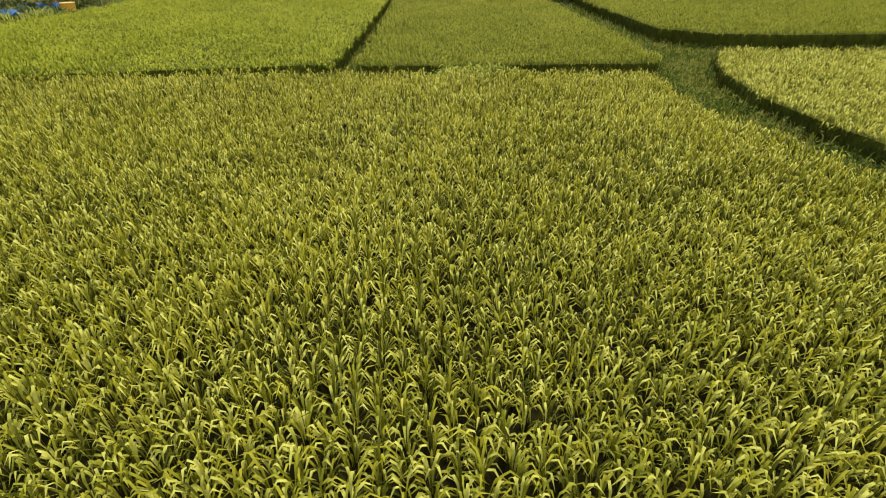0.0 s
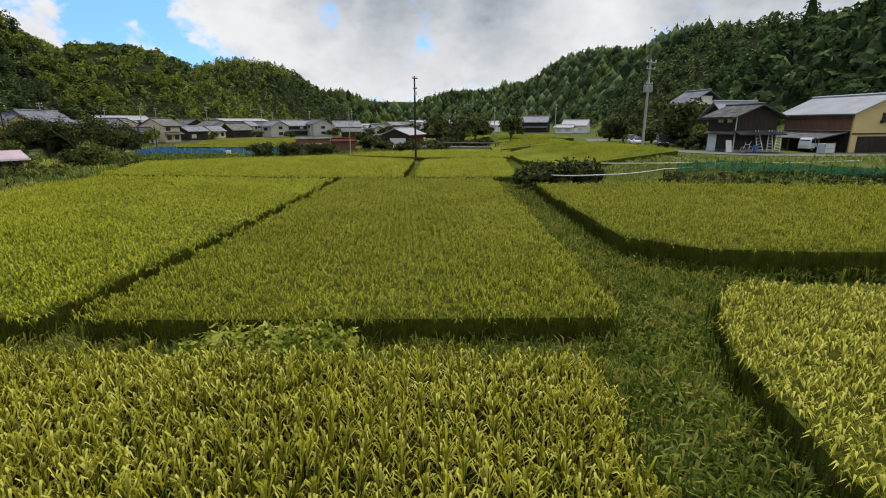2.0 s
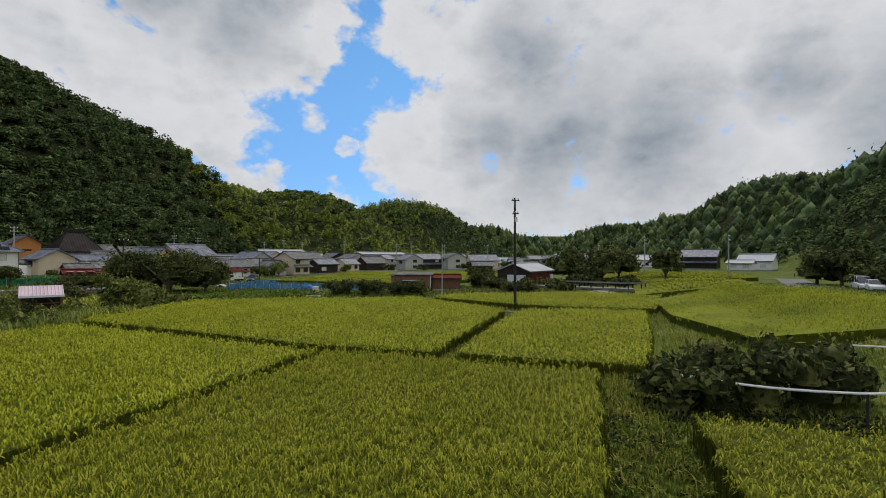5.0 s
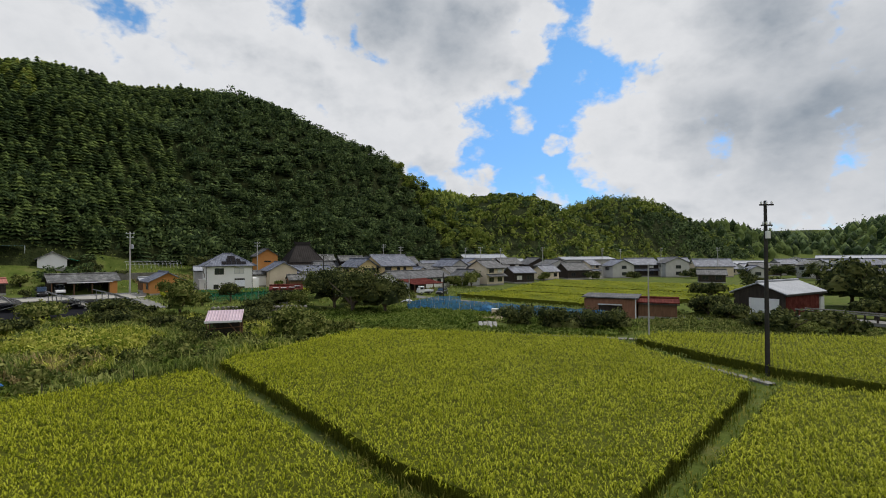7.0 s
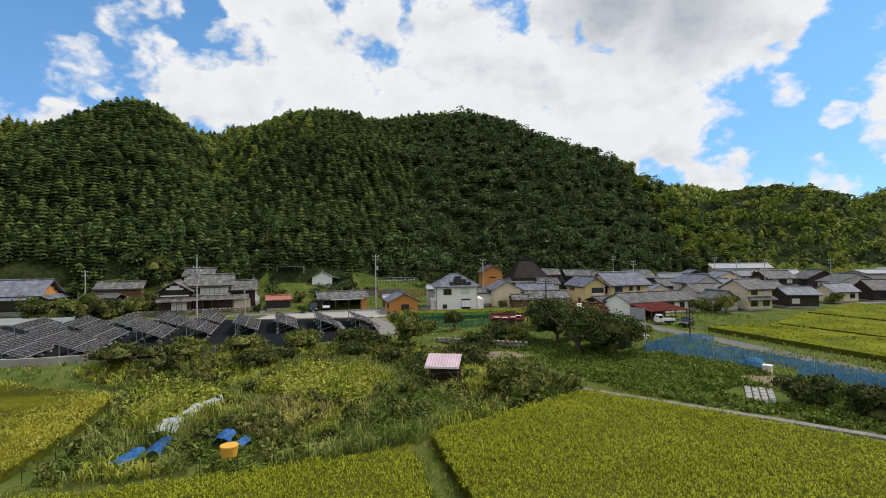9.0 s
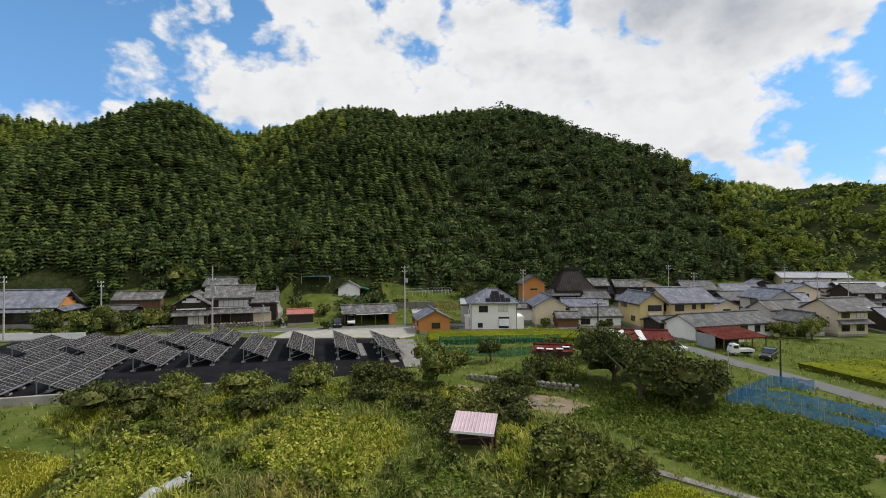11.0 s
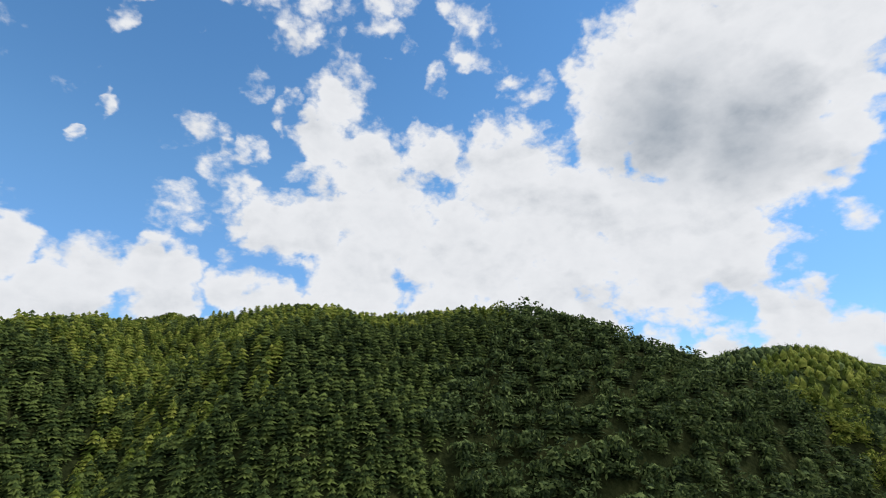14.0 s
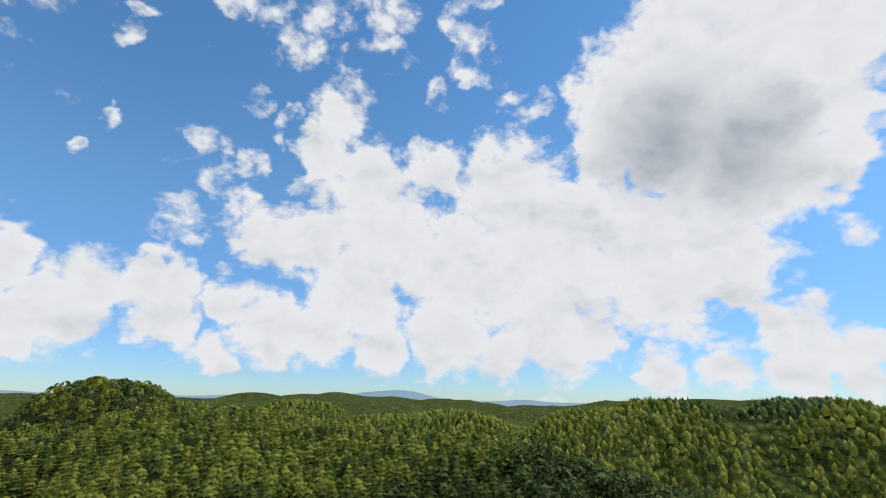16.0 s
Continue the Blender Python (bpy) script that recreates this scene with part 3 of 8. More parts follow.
def strips(rows):
    """Blades: each row is (base, mid, tip, half width, material). Pointed leaves of 2 triangles, bent at the middle."""
    V, F, I = [], [], []
    for base, mid, tip, w, k in rows:
        base, mid, tip = map(np.array, (base, mid, tip))
        side = np.cross(tip - base, (0, 0, 1.0))
        n = np.linalg.norm(side)
        side = side / n if n > 1e-6 else np.array((1.0, 0, 0))
        a = len(V)
        V += [base, mid - side * w, mid + side * w, tip]
        F += [(a, a + 2, a + 1), (a + 1, a + 2, a + 3)]
        I += [k, k]
    return np.array(V, float), np.array(F), np.array(I)


def arcs(rows):
    """Arching leaves: base, shoulder, crest, tip, half width, material. Four triangles each."""
    V, F, I = [], [], []
    for base, low, crest, tip, w, k in rows:
        base, low, crest, tip = map(np.array, (base, low, crest, tip))
        side = np.cross(tip - base, (0, 0, 1.0))
        side = side / max(np.linalg.norm(side), 1e-6)
        a = len(V)
        V += [base, low - side * w, low + side * w, crest - side * w * 0.95, crest + side * w * 0.95, tip]
        F += [(a, a + 2, a + 1), (a + 1, a + 2, a + 4), (a + 1, a + 4, a + 3), (a + 3, a + 4, a + 5)]
        I += [k] * 4
    return np.array(V, float), np.array(F), np.array(I)


def rice_hill(blades, ears, tall, wide):
    """One planted hill of rice: upright leaves and ears that arch over at their tips."""
    rows = []
    for k in range(blades + ears):
        ear = k >= blades
        a, lean = rng.uniform(0, math.tau), rng.uniform(0.2, 1.0)
        out = np.array((math.cos(a), math.sin(a), 0))
        hgt = tall * rng.uniform(0.72, 1.04)
        b = out * rng.uniform(0, 0.05) + (0, 0, hgt * 0.45)
        if ear:
            rows.append((out * 0.02 + (0, 0, hgt - 0.3), out * (0.04 + 0.04 * lean) + (0, 0, hgt - 0.06), out * (0.09 + 0.07 * lean) + (0, 0, hgt), out * (0.15 + 0.13 * lean) + (0, 0, hgt - 0.05 - 0.13 * lean), wide * 1.15, 1))
        else:
            rows.append((b, out * (0.03 + 0.05 * lean) + (0, 0, hgt * 0.82), out * (0.09 + 0.13 * lean) + (0, 0, hgt), out * (0.18 + 0.24 * lean) + (0, 0, hgt * rng.uniform(0.78, 0.96)), wide, 0))
    return arcs(rows)


def rice_clump(blades, ears, tall, wide):
    rows = []
    for k in range(blades + ears):
        ear = k >= blades
        a, lean = rng.uniform(0, math.tau), rng.uniform(0.25, 1.0)
        out = np.array((math.cos(a), math.sin(a), 0))
        hgt = tall * rng.uniform(0.8, 1.03)
        b = out * rng.uniform(0, 0.06) + (0, 0, hgt * 0.62)
        if ear:
            m = out * (0.05 + 0.06 * lean) + (0, 0, hgt)
            t = out * (0.12 + 0.12 * lean) + (0, 0, hgt - 0.05 - 0.10 * lean)
            rows.append((out * 0.02 + (0, 0, hgt - 0.15), m, t, wide * 1.25, 1))
        else:
            m = out * (0.05 + 0.09 * lean) + (0, 0, hgt * 0.93)
            t = out * (0.12 + 0.17 * lean) + (0, 0, hgt * rng.uniform(0.7, 0.95))
            rows.append((b, m, t, wide, 0))
    return strips(rows)


def scatter_mesh(name, templates, P, mats):
    """One mesh of many plants. P rows: x, y, z, turn, scale across, scale up."""
    which = rng.integers(0, len(templates), len(P))
    VV, FF, II, base = [], [], [], 0
    for k, (V, F, I) in enumerate(templates):
        S = P[which == k]
        if not len(S):
            continue
        c, s = np.cos(S[:, 3])[:, None], np.sin(S[:, 3])[:, None]
        X = (V[None, :, 0] * c - V[None, :, 1] * s) * S[:, 4][:, None] + S[:, 0][:, None]
        Y = (V[None, :, 0] * s + V[None, :, 1] * c) * S[:, 4][:, None] + S[:, 1][:, None]
        Z = V[None, :, 2] * S[:, 5][:, None] + S[:, 2][:, None]
        VV.append(np.stack([X, Y, Z], -1).reshape(-1, 3))
        FF.append((F[None] + (np.arange(len(S)) * len(V))[:, None, None] + base).reshape(-1, 3))
        II.append(np.tile(I, len(S)))
        base += len(S) * len(V)
    return mesh_of(name, np.concatenate(VV), np.concatenate(FF), mats, np.concatenate(II))


def stuff(name, templates, P, mats, label, category):
    return tagged(new(name, scatter_mesh(name, templates, P, mats)), label, category, kind="stuff")


def grid_in(poly, dx, dy, turn=0.0, jitter=0.25):
    """Planting places in rows inside a polygon."""
    a = radians(turn)
    px, py = np.array([p[0] for p in poly]), np.array([p[1] for p in poly])
    cx, cy = px.mean(), py.mean()
    r = max(np.hypot(px - cx, py - cy))
    u, v = np.meshgrid(np.arange(-r, r, dx), np.arange(-r, r, dy))
    u, v = u.ravel(), v.ravel()
    u, v = u + rng.normal(0, jitter * dx * 0.4, u.shape), v + rng.normal(0, jitter * dy * 0.8, v.shape)
    x, y = cx + u * math.cos(a) - v * math.sin(a), cy + u * math.sin(a) + v * math.cos(a)
    k = inside(list(poly), x, y)
    return x[k], y[k]


def places(x, y, z, lo=0.85, hi=1.15):
    n = len(x)
    return np.stack([x, y, z, rng.uniform(0, math.tau, n), rng.uniform(lo, hi, n), rng.uniform(lo, hi, n)], -1)


RICE_NEAR = [rice_hill(5, 6, 0.95, 0.0145) for _ in range(8)]
RICE_MID = [rice_clump(4, 7, 0.95, 0.015) for _ in range(7)]
RICE_FAR = [rice_clump(4, 6, 0.95, 0.018) for _ in range(7)]
RICE_DISTANT = [rice_clump(5, 4, 0.95, 0.07) for _ in range(5)]
PADDIES = (
    ("near", 0.29, 0.185, 1, 0.0, [(-18.5, -38.8), (-22, -31), (-26, -18.1), (-16.5, -18.4), (-9, -19.3), (0.3, -20.4), (-0.2, -23.4), (-0.5, -26.1), (0.2, -29), (0.6, -33), (-2, -38.8)]),
    ("far", 0.6, 0.55, 1, 0.0, [(-34, -42), (-34, -18), (-26.2, -18.1), (-22.2, -31), (-18.7, -39), (-2, -39), (0.7, -33), (1.2, -42)]),
    ("mid", 0.29, 0.19, 4, 0.0, [(-12.0, -17.2), (-5, -17.9), (1.7, -18.5), (2.9, -10.4), (4.2, 6), (4.8, 13.4), (-8.4, 14.6), (-9.4, 6)]),
    ("far", 0.30, 0.25, 0, 0.0, [(-13.0, -17.0), (-10.3, 4), (-9.3, 14.9), (-20, 17.2), (-31.5, 20.0), (-32.8, 10), (-34.5, 1), (-38, -17.5)]),
    ("mid", 0.24, 0.24, 1, 0.1, [(2.2, -26.7), (2.2, -24.4), (3.2, -20.6), (4.8, -17.8), (6.3, -16.6), (11, -17.6), (17, -18.4), (17, -31), (2.6, -31)]),
    ("mid", 0.30, 0.26, 4, 0.35, [(5.2, -11), (6.2, 1), (6.8, 6.4), (14, 5.2), (22, 3.4), (33, 1), (33, -16), (12, -14.4), (7.5, -13.4)]),
    ("far", 0.29, 0.29, 0, 0.0, [(-33.3, 22.3), (-23.6, 19.9), (-10.8, 16.5), (-3.2, 15.6), (-2.8, 20), (-1.1, 36.7), (-4, 40.4), (-13.0, 48.4), (-25, 44.2), (-35.8, 39.0)]),
    ("far", 0.30, 0.26, 0, 0.0, [(-1.9, 15.7), (-1.6, 20), (0.3, 37.6), (6, 38.8), (11.5, 38), (9.5, 26), (7.2, 14.6)]),
    ("far", 0.34, 0.32, 0, 0.0, [(-11, 49.4), (0.2, 42.4), (5.5, 41.2), (13, 41), (17, 57), (8, 63), (-10, 54)]),
    ("far", 0.33, 0.29, 2, 0.0, [(-55.4, 1.6), (-64, -9), (-60, -16), (-40, -13), (-36, -4.5), (-39.4, -2), (-45.7, 0)]),
    ("far", 0.5, 0.46, 3, 0.0, [(13, 36), (15, 24), (27.5, 21.8), (29.6, 30), (30, 40), (29.6, 52), (28, 61), (15, 52)]),
    ("far", 0.50, 0.42, 3, 0.0, [(-85.2, 41), (-94.6, 44.4), (-91, 54), (-86.8, 77), (-84.2, 83), (-75.5, 79), (-79, 62.5)]),
    ("distant", 0.9, 0.7, 3, 0.0, [(-55, 84), (-22, 77.5), (-15, 92), (-52, 97)]),
    ("distant", 0.9, 0.8, 3, 0.0, [(-52, 98.4), (-15, 93.4), (-9, 110), (-58, 119)]),
    ("distant", 1.1, 0.9, 3, 0.0, [(-58, 120.8), (-9, 111.8), (2, 142), (-62, 150)]),
    ("distant", 1.1, 0.9, 3, 0.0, [(16, 88), (42, 92), (48, 128), (10, 135)]),
    ("distant", 1.2, 1.0, 3, 0.0, [(14, 58), (31, 66), (36, 84), (18, 84)]),
)
SIZES = {"near": (RICE_NEAR, 1.0), "mid": (RICE_MID, 1.0), "far": (RICE_FAR, 1.15), "distant": (RICE_DISTANT, 1.4)}
for size, dx, dy, ripe, lift, poly in PADDIES:
    x, y = grid_in(poly, dx, dy, turn=rng.uniform(-3, 3))
    tmpl, wide = SIZES[size]
    P = places(x, y, height(x, y) + lift - 0.06)
    P[:, 4] *= wide
    stand = 1 + 0.07 * np.sin(x / 2.3 + 1) * np.sin(y / 3.1)
    P[:, 5] *= stand
    name = "rice_crop"
    stuff(name, tmpl, P, [(M["rice"], M["rice_gold"], M["rice_gold"], M["rice_green"], M["rice_young"])[ripe], (M["ear_green"], M["ear"], M["ear"], M["rice_green"], M["ear_young"])[ripe if size != "near" else 1]], "ripening yellow-green rice plants standing in rows in a paddy", "rice")
    cx, cy = sum(p[0] for p in poly) / len(poly), sum(p[1] for p in poly) / len(poly)
    inner = [(cx + (px - cx) * 0.985, cy + (py - cy) * 0.985) for px, py in poly]
    under = {"near": (0.42, "rice_gap_shade"), "mid": (0.64, "rice_lower"), "far": (0.68, "rice_lower"), "distant": (0.74, "rice_green")}[size if ripe != 3 else "distant"]
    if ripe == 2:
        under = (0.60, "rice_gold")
    sheet("paddy", inner, under[0] + lift, M[under[1]], "sheet filling a paddy under its rice, painted shade-dark in the near one", "paddy", side=M["rice_lower"])


def edge_stalks(poly, lift):
    """Bare lower stalks along the rim of a paddy, standing in front of its shaded inside."""
    rows = []
    for (x0, y0), (x1, y1) in zip(poly, poly[1:] + poly[:1]):
        length = math.hypot(x1 - x0, y1 - y0)
        for _ in range(int(length * 34)):
            f = rng.uniform(0, 1)
            x, y = x0 + (x1 - x0) * f + rng.normal(0, 0.09), y0 + (y1 - y0) * f + rng.normal(0, 0.09)
            z, h = ground_at(x, y) + lift, rng.uniform(0.45, 0.85)
            sx, sy = rng.normal(0, 0.07), rng.normal(0, 0.07)
            rows.append(((x, y, z - 0.1 - lift), (x + sx * 0.5, y + sy * 0.5, z + h * 0.6), (x + sx, y + sy, z + h), 0.014, 0))
    V, F, I = strips(rows)
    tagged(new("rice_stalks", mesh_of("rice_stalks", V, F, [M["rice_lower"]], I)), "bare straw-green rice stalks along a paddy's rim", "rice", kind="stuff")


for size, dx, dy, ripe, lift, poly in PADDIES[:9]:
    edge_stalks(poly, lift)


# ---- grass and weeds ----
def tuft(blades, tall, wide, spread, droop=0.5):
    rows = []
    for _ in range(blades):
        a = rng.uniform(0, math.tau)
        out = np.array((math.cos(a), math.sin(a), 0))
        b = out * rng.uniform(0, spread)
        h = tall * rng.uniform(0.5, 1.05)
        m = b + out * h * 0.22 + np.array((0, 0, h * 0.75))
        t = b + out * h * rng.uniform(0.3, 0.3 + droop) + np.array((0, 0, h * rng.uniform(0.7, 1.05)))
        rows.append((b, m, t, wide, 0))
    return strips(rows)


def leaf_ball(n, r, leaf, squash=0.8, centre=0.55, up=0.0, ruffle=0.5):
    """A clump of leaves: diamonds over a lumpy shell."""
    V, F = [], []
    lumps = [(rng.normal(0, 0.42, 3) * r * (1, 1, 0.6), rng.uniform(0.4, 0.68) * r) for _ in range(6)]
    for k in range(n):
        c, q = lumps[k % 6]
        d = rng.normal(0, 1, 3)
        d /= np.linalg.norm(d)
        if d[2] < -0.4:
            d[2] *= -1
        p = (c + d * q * rng.uniform(0.8, 1.08)) * (1, 1, squash) + (0, 0, r * squash * centre + up)
        a = d * 0.6 + rng.normal(0, ruffle, 3)
        s = np.cross(a, rng.normal(0, 1, 3))
        s /= np.linalg.norm(s)
        a = np.cross(s, a / np.linalg.norm(a))
        e = leaf * rng.uniform(0.6, 1.3)
        i = len(V)
        V += [p - s * e, p + a * e * 0.55, p + s * e, p - a * e * 0.55]
        F += [(i, i + 1, i + 2), (i, i + 2, i + 3)]
    V, F = np.array(V), np.array(F)
    return V, F, np.zeros(len(F), int)


def conifer(n, tall, r, leaf):
    """A cedar in a closed stand: a blunt crown covered with outward sprays, like shingles."""
    V, F, I = [], [], []
    for k in range(n):
        f = ((k + rng.uniform(0, 1)) / n) ** 0.8
        rad = r * max(1 - f ** 1.6, 0.0) ** 0.85 * rng.uniform(0.86, 1.1) + 0.05
        a = k * 2.399 + rng.normal(0, 0.4)
        d = np.array((math.cos(a), math.sin(a), 0))
        e = leaf * rng.uniform(0.6, 1.35) * (1 - 0.25 * f)
        c = d * rad + (0, 0, tall * (0.3 + 0.7 * f))
        out = d * rng.uniform(0.5, 0.8) + np.array((0, 0, rng.uniform(-0.6, -0.1)))
        side = np.array((-d[1], d[0], 0)) * 0.85 + rng.normal(0, 0.15, 3)
        i = len(V)
        V += [c - out * e * 0.5, c + side * e * 0.42, c + out * e * 0.6, c - side * e * 0.42]
        F += [(i, i + 1, i + 2), (i, i + 2, i + 3)]
        I += [0, 0]
    i = len(V)
    V += [np.array((0.16 * math.cos(q), 0.16 * math.sin(q), 0)) for q in (0, 2.1, 4.2)] + [np.array((0, 0, tall * 0.97))]
    F += [(i, i + 1, i + 3), (i + 1, i + 2, i + 3), (i + 2, i, i + 3)]
    I += [1, 1, 1]
    return np.array(V), np.array(F), np.array(I)


def dome(r, z0, z1, sides=7, rings=3):
    """A lumpy closed crown surface from z0 to z1."""
    V, F = [], []
    for j in range(rings):
        f = j / rings
        for k in range(sides):
            a = (k + 0.5 * (j % 2)) * math.tau / sides
            q = r * (1 - f ** 1.8) ** 0.75 * rng.uniform(0.8, 1.12)
            V.append((math.cos(a) * q, math.sin(a) * q, z0 + (z1 - z0) * f + rng.uniform(-0.1, 0.1) * (z1 - z0)))
    V.append((rng.uniform(-0.1, 0.1) * r, rng.uniform(-0.1, 0.1) * r, z1))
    for j in range(rings - 1):
        for k in range(sides):
            a, b = j * sides + k, j * sides + (k + 1) % sides
            F += [(a, b, b + sides), (a, b + sides, a + sides)]
    top = len(V) - 1
    for k in range(sides):
        F.append(((rings - 1) * sides + k, (rings - 1) * sides + (k + 1) % sides, top))
    return np.array(V, float), np.array(F)


def tiers(r, z0, z1, n=5, points=7, blunt=1.5):
    """Ragged skirts of boughs, one over another, each a jagged star hung from the stem."""
    V, F = [], []
    for j in range(n):
        f = j / n
        q = r * (1 - f ** blunt) ** 0.85 + 0.12 * r
        step = (z1 - z0) / n
        top = z0 + step * (j + 1.35)
        c = len(V)
        V.append((rng.normal(0, 0.05) * r, rng.normal(0, 0.05) * r, min(top, z1 + 0.2)))
        turn = rng.uniform(0, math.tau)
        for k in range(points * 2):
            a = turn + (k + rng.uniform(-0.3, 0.3)) * math.pi / points
            e = q * (rng.uniform(0.9, 1.2) if k % 2 else rng.uniform(0.4, 0.62))
            V.append((math.cos(a) * e, math.sin(a) * e, z0 + step * (j + (rng.uniform(0.0, 0.35) if k % 2 else rng.uniform(0.35, 0.7)))))
        for k in range(points * 2):
            F.append((c, c + 1 + k, c + 1 + (k + 1) % (points * 2)))
    return np.array(V, float), np.array(F)


def with_core(tree, core):
    V, F, I = tree
    cv, cf = core
    return np.concatenate([V, cv]), np.concatenate([F, cf + len(V)]), np.concatenate([I, np.zeros(len(cf), int)])


def ball_tree(n, r, leaf, tall):
    V, F, I = leaf_ball(n, r, leaf, 0.85, 0.0, tall - r, 0.24)
    i = len(V)
    t = np.array([(0.2 * math.cos(q), 0.2 * math.sin(q), 0) for q in (0, 2.1, 4.2)] + [(0, 0, tall - r * 0.4)])
    F = np.concatenate([F, np.array([(i, i + 1, i + 3), (i + 1, i + 2, i + 3), (i + 2, i, i + 3)])])
    return np.concatenate([V, t]), F, np.concatenate([I, np.ones(3, int)])


# ---- woods ----
def wood_places(x0, x1, y0, y1, step, lowest, centre=None):
    x, y = np.meshgrid(np.arange(x0, x1, step), np.arange(y0, y1, step))
    x, y = x.ravel(), y.ravel()
    x, y = x + rng.uniform(-0.45, 0.45, x.shape) * step, y + rng.uniform(-0.45, 0.45, y.shape) * step
    z = height(x, y)
    k = z > lowest
    return x[k], y[k], z[k]


def patchy(x, y, s):
    return np.sin(x / s + 2 * np.sin(y / s * 0.7)) + np.sin(y / s * 1.3 + 1.7 * np.sin(x / s * 0.6))


CEDARS = [with_core(conifer(60, t, r, 0.6), tiers(r * 0.98, t * 0.2, t, 7, 9)) for t, r in ((6.4, 1.95), (6.8, 2.05), (6.1, 1.9), (7.4, 2.0), (6.6, 1.85), (6.3, 2.15))]
BROADS = [with_core(ball_tree(150, r, 0.48, t), tiers(r * 0.66, t - 1.9 * r, t - 0.5 * r, 6, 11, 2.4)) for r, t in ((2.7, 6.6), (3.2, 7.2), (2.5, 6.2), (2.8, 7.0), (3.4, 6.8))]
FAR_CEDARS = [with_core(conifer(44, t, r, 1.5), dome(r * 0.55, t * 0.05, t * 0.76, 5, 3)) for t, r in ((7.6, 3.2), (8.4, 3.4), (8.0, 3.0), (7.2, 3.3))]
FAR_BROADS = [with_core(ball_tree(56, r, 1.0, t), dome(r * 0.55, t - 2.0 * r, t - 0.6 * r, 5, 3)) for r, t in ((3.6, 7.8), (4.3, 8.4), (3.9, 8.8), (4.1, 7.4))]

DISTANT_CEDARS = [with_core(conifer(12, t, r, 1.5), dome(r * 0.85, 0.2, t * 0.95, 5, 2)) for t, r in ((8.6, 3.8), (9.4, 4.0), (9.0, 3.6))]
DISTANT_BROADS = [with_core(ball_tree(12, r, 0.8, t), dome(r * 0.85, t - 2.0 * r, t - 0.3 * r, 5, 2)) for r, t in ((4.2, 8.6), (4.9, 9.4), (4.4, 9.8))]


def make_wood(x, y, z, cedars, broads, bias, s, lo, hi, sink=4.0, lit_where=None, share=0.75):
    q = patchy(x, y, s) + bias + rng.normal(0, 0.35, len(x))
    P = places(x, y, z - sink, lo, hi)
    a = q > 0
    # trees that get the leaf colour with sunlight painted in
    sunny = np.zeros(len(x), bool) if lit_where is None else lit_where(x, y, z) & (rng.random(len(x)) < share)
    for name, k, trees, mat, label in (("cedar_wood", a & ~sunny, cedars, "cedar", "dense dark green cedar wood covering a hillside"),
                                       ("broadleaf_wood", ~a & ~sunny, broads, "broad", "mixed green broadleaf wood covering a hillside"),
                                       ("oak_wood", ~a & sunny, broads, "sunlit_leaf", "broadleaf wood along a ridge, sunlight painted into its yellow-green leaves"),
                                       ("pine_wood", a & sunny, cedars, "sunlit_leaf", "conifers along a ridge, sunlight painted into their yellow-green leaves")):
        if k.any():
            stuff(name, trees, P[k], [M[mat], M["bark"]], label, "wood")


def leafy(x, y):
    """How far a place lies inside the broadleaf part of the western hill, in metres."""
    return (y - 72 + 0.55 * (x + 121)) * 0.87


def open_ground(x, y):
    return ((x + 131) ** 2 + (y - 9.5) ** 2 > 26) & ((x + 131) ** 2 + (y + 27) ** 2 > 120) & ((x + 131.5) ** 2 + (y + 6.5) ** 2 > 45)


# where sunlight is painted into the leaves: hilltop, north end, gully side
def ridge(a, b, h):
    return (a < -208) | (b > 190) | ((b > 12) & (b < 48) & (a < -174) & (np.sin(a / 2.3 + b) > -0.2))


# the western hill: closely planted conifers, and larger broadleaf crowns on its northern flank and along its foot
def western_hill():
    x, y, z = wood_places(-290, -129, -90, 242, 2.65, 4.6)
    wild = leafy(x, y) + 14 * patchy(x, y, 17.0) + rng.normal(0, 5, len(x)) - 26 * sm(-138, -150, x) + 26
    k = open_ground(x, y) & (wild < 0) & ((x > -240) | (rng.random(len(x)) < 0.65))
    make_wood(x[k], y[k], z[k], CEDARS, BROADS, 9.0, 21.0, 0.88, 1.16, 2.7, lit_where=ridge)
    x, y, z = wood_places(-290, -129, -90, 242, 3.9, 4.6)
    wild = leafy(x, y) + 14 * patchy(x, y, 17.0) + rng.normal(0, 5, len(x)) - 26 * sm(-138, -150, x) + 26
    k = open_ground(x, y) & (wild > -3)
    make_wood(x[k], y[k], z[k], CEDARS, BROADS, -9.0, 21.0, 0.8, 1.35, np.where(x[k] > -148, 1.6, 2.2), lit_where=ridge)


western_hill()
x, y, z = wood_places(-470, -290, -120, 242, 4.9, 16)
make_wood(x, y, z, FAR_CEDARS, FAR_BROADS, 0.3, 30.0, 0.7, 1.05, lit_where=lambda a, b, h: a < 0)
x, y, z = wood_places(-330, 30, 242, 640, 6.6, 5)
make_wood(x, y, z, FAR_CEDARS, FAR_BROADS, -0.3, 24.0, 0.95, 1.5, sink=4.5, lit_where=lambda a, b, h: np.sin(a / 31.0) + np.sin(b / 27.0 + 1) > -0.5)
x, y, z = wood_places(62, 220, 20, 260, 5.4, 3.5)
make_wood(x, y, z, FAR_CEDARS, FAR_BROADS, -0.2, 30.0, 0.9, 1.35)
x, y, z = wood_places(62, 300, 262, 720, 9.5, 3.5)
make_wood(x, y, z, DISTANT_CEDARS, DISTANT_BROADS, 0.2, 30.0, 1.2, 1.6)
x, y, z = wood_places(-260, 420, 640, 1150, 17.0, 4)
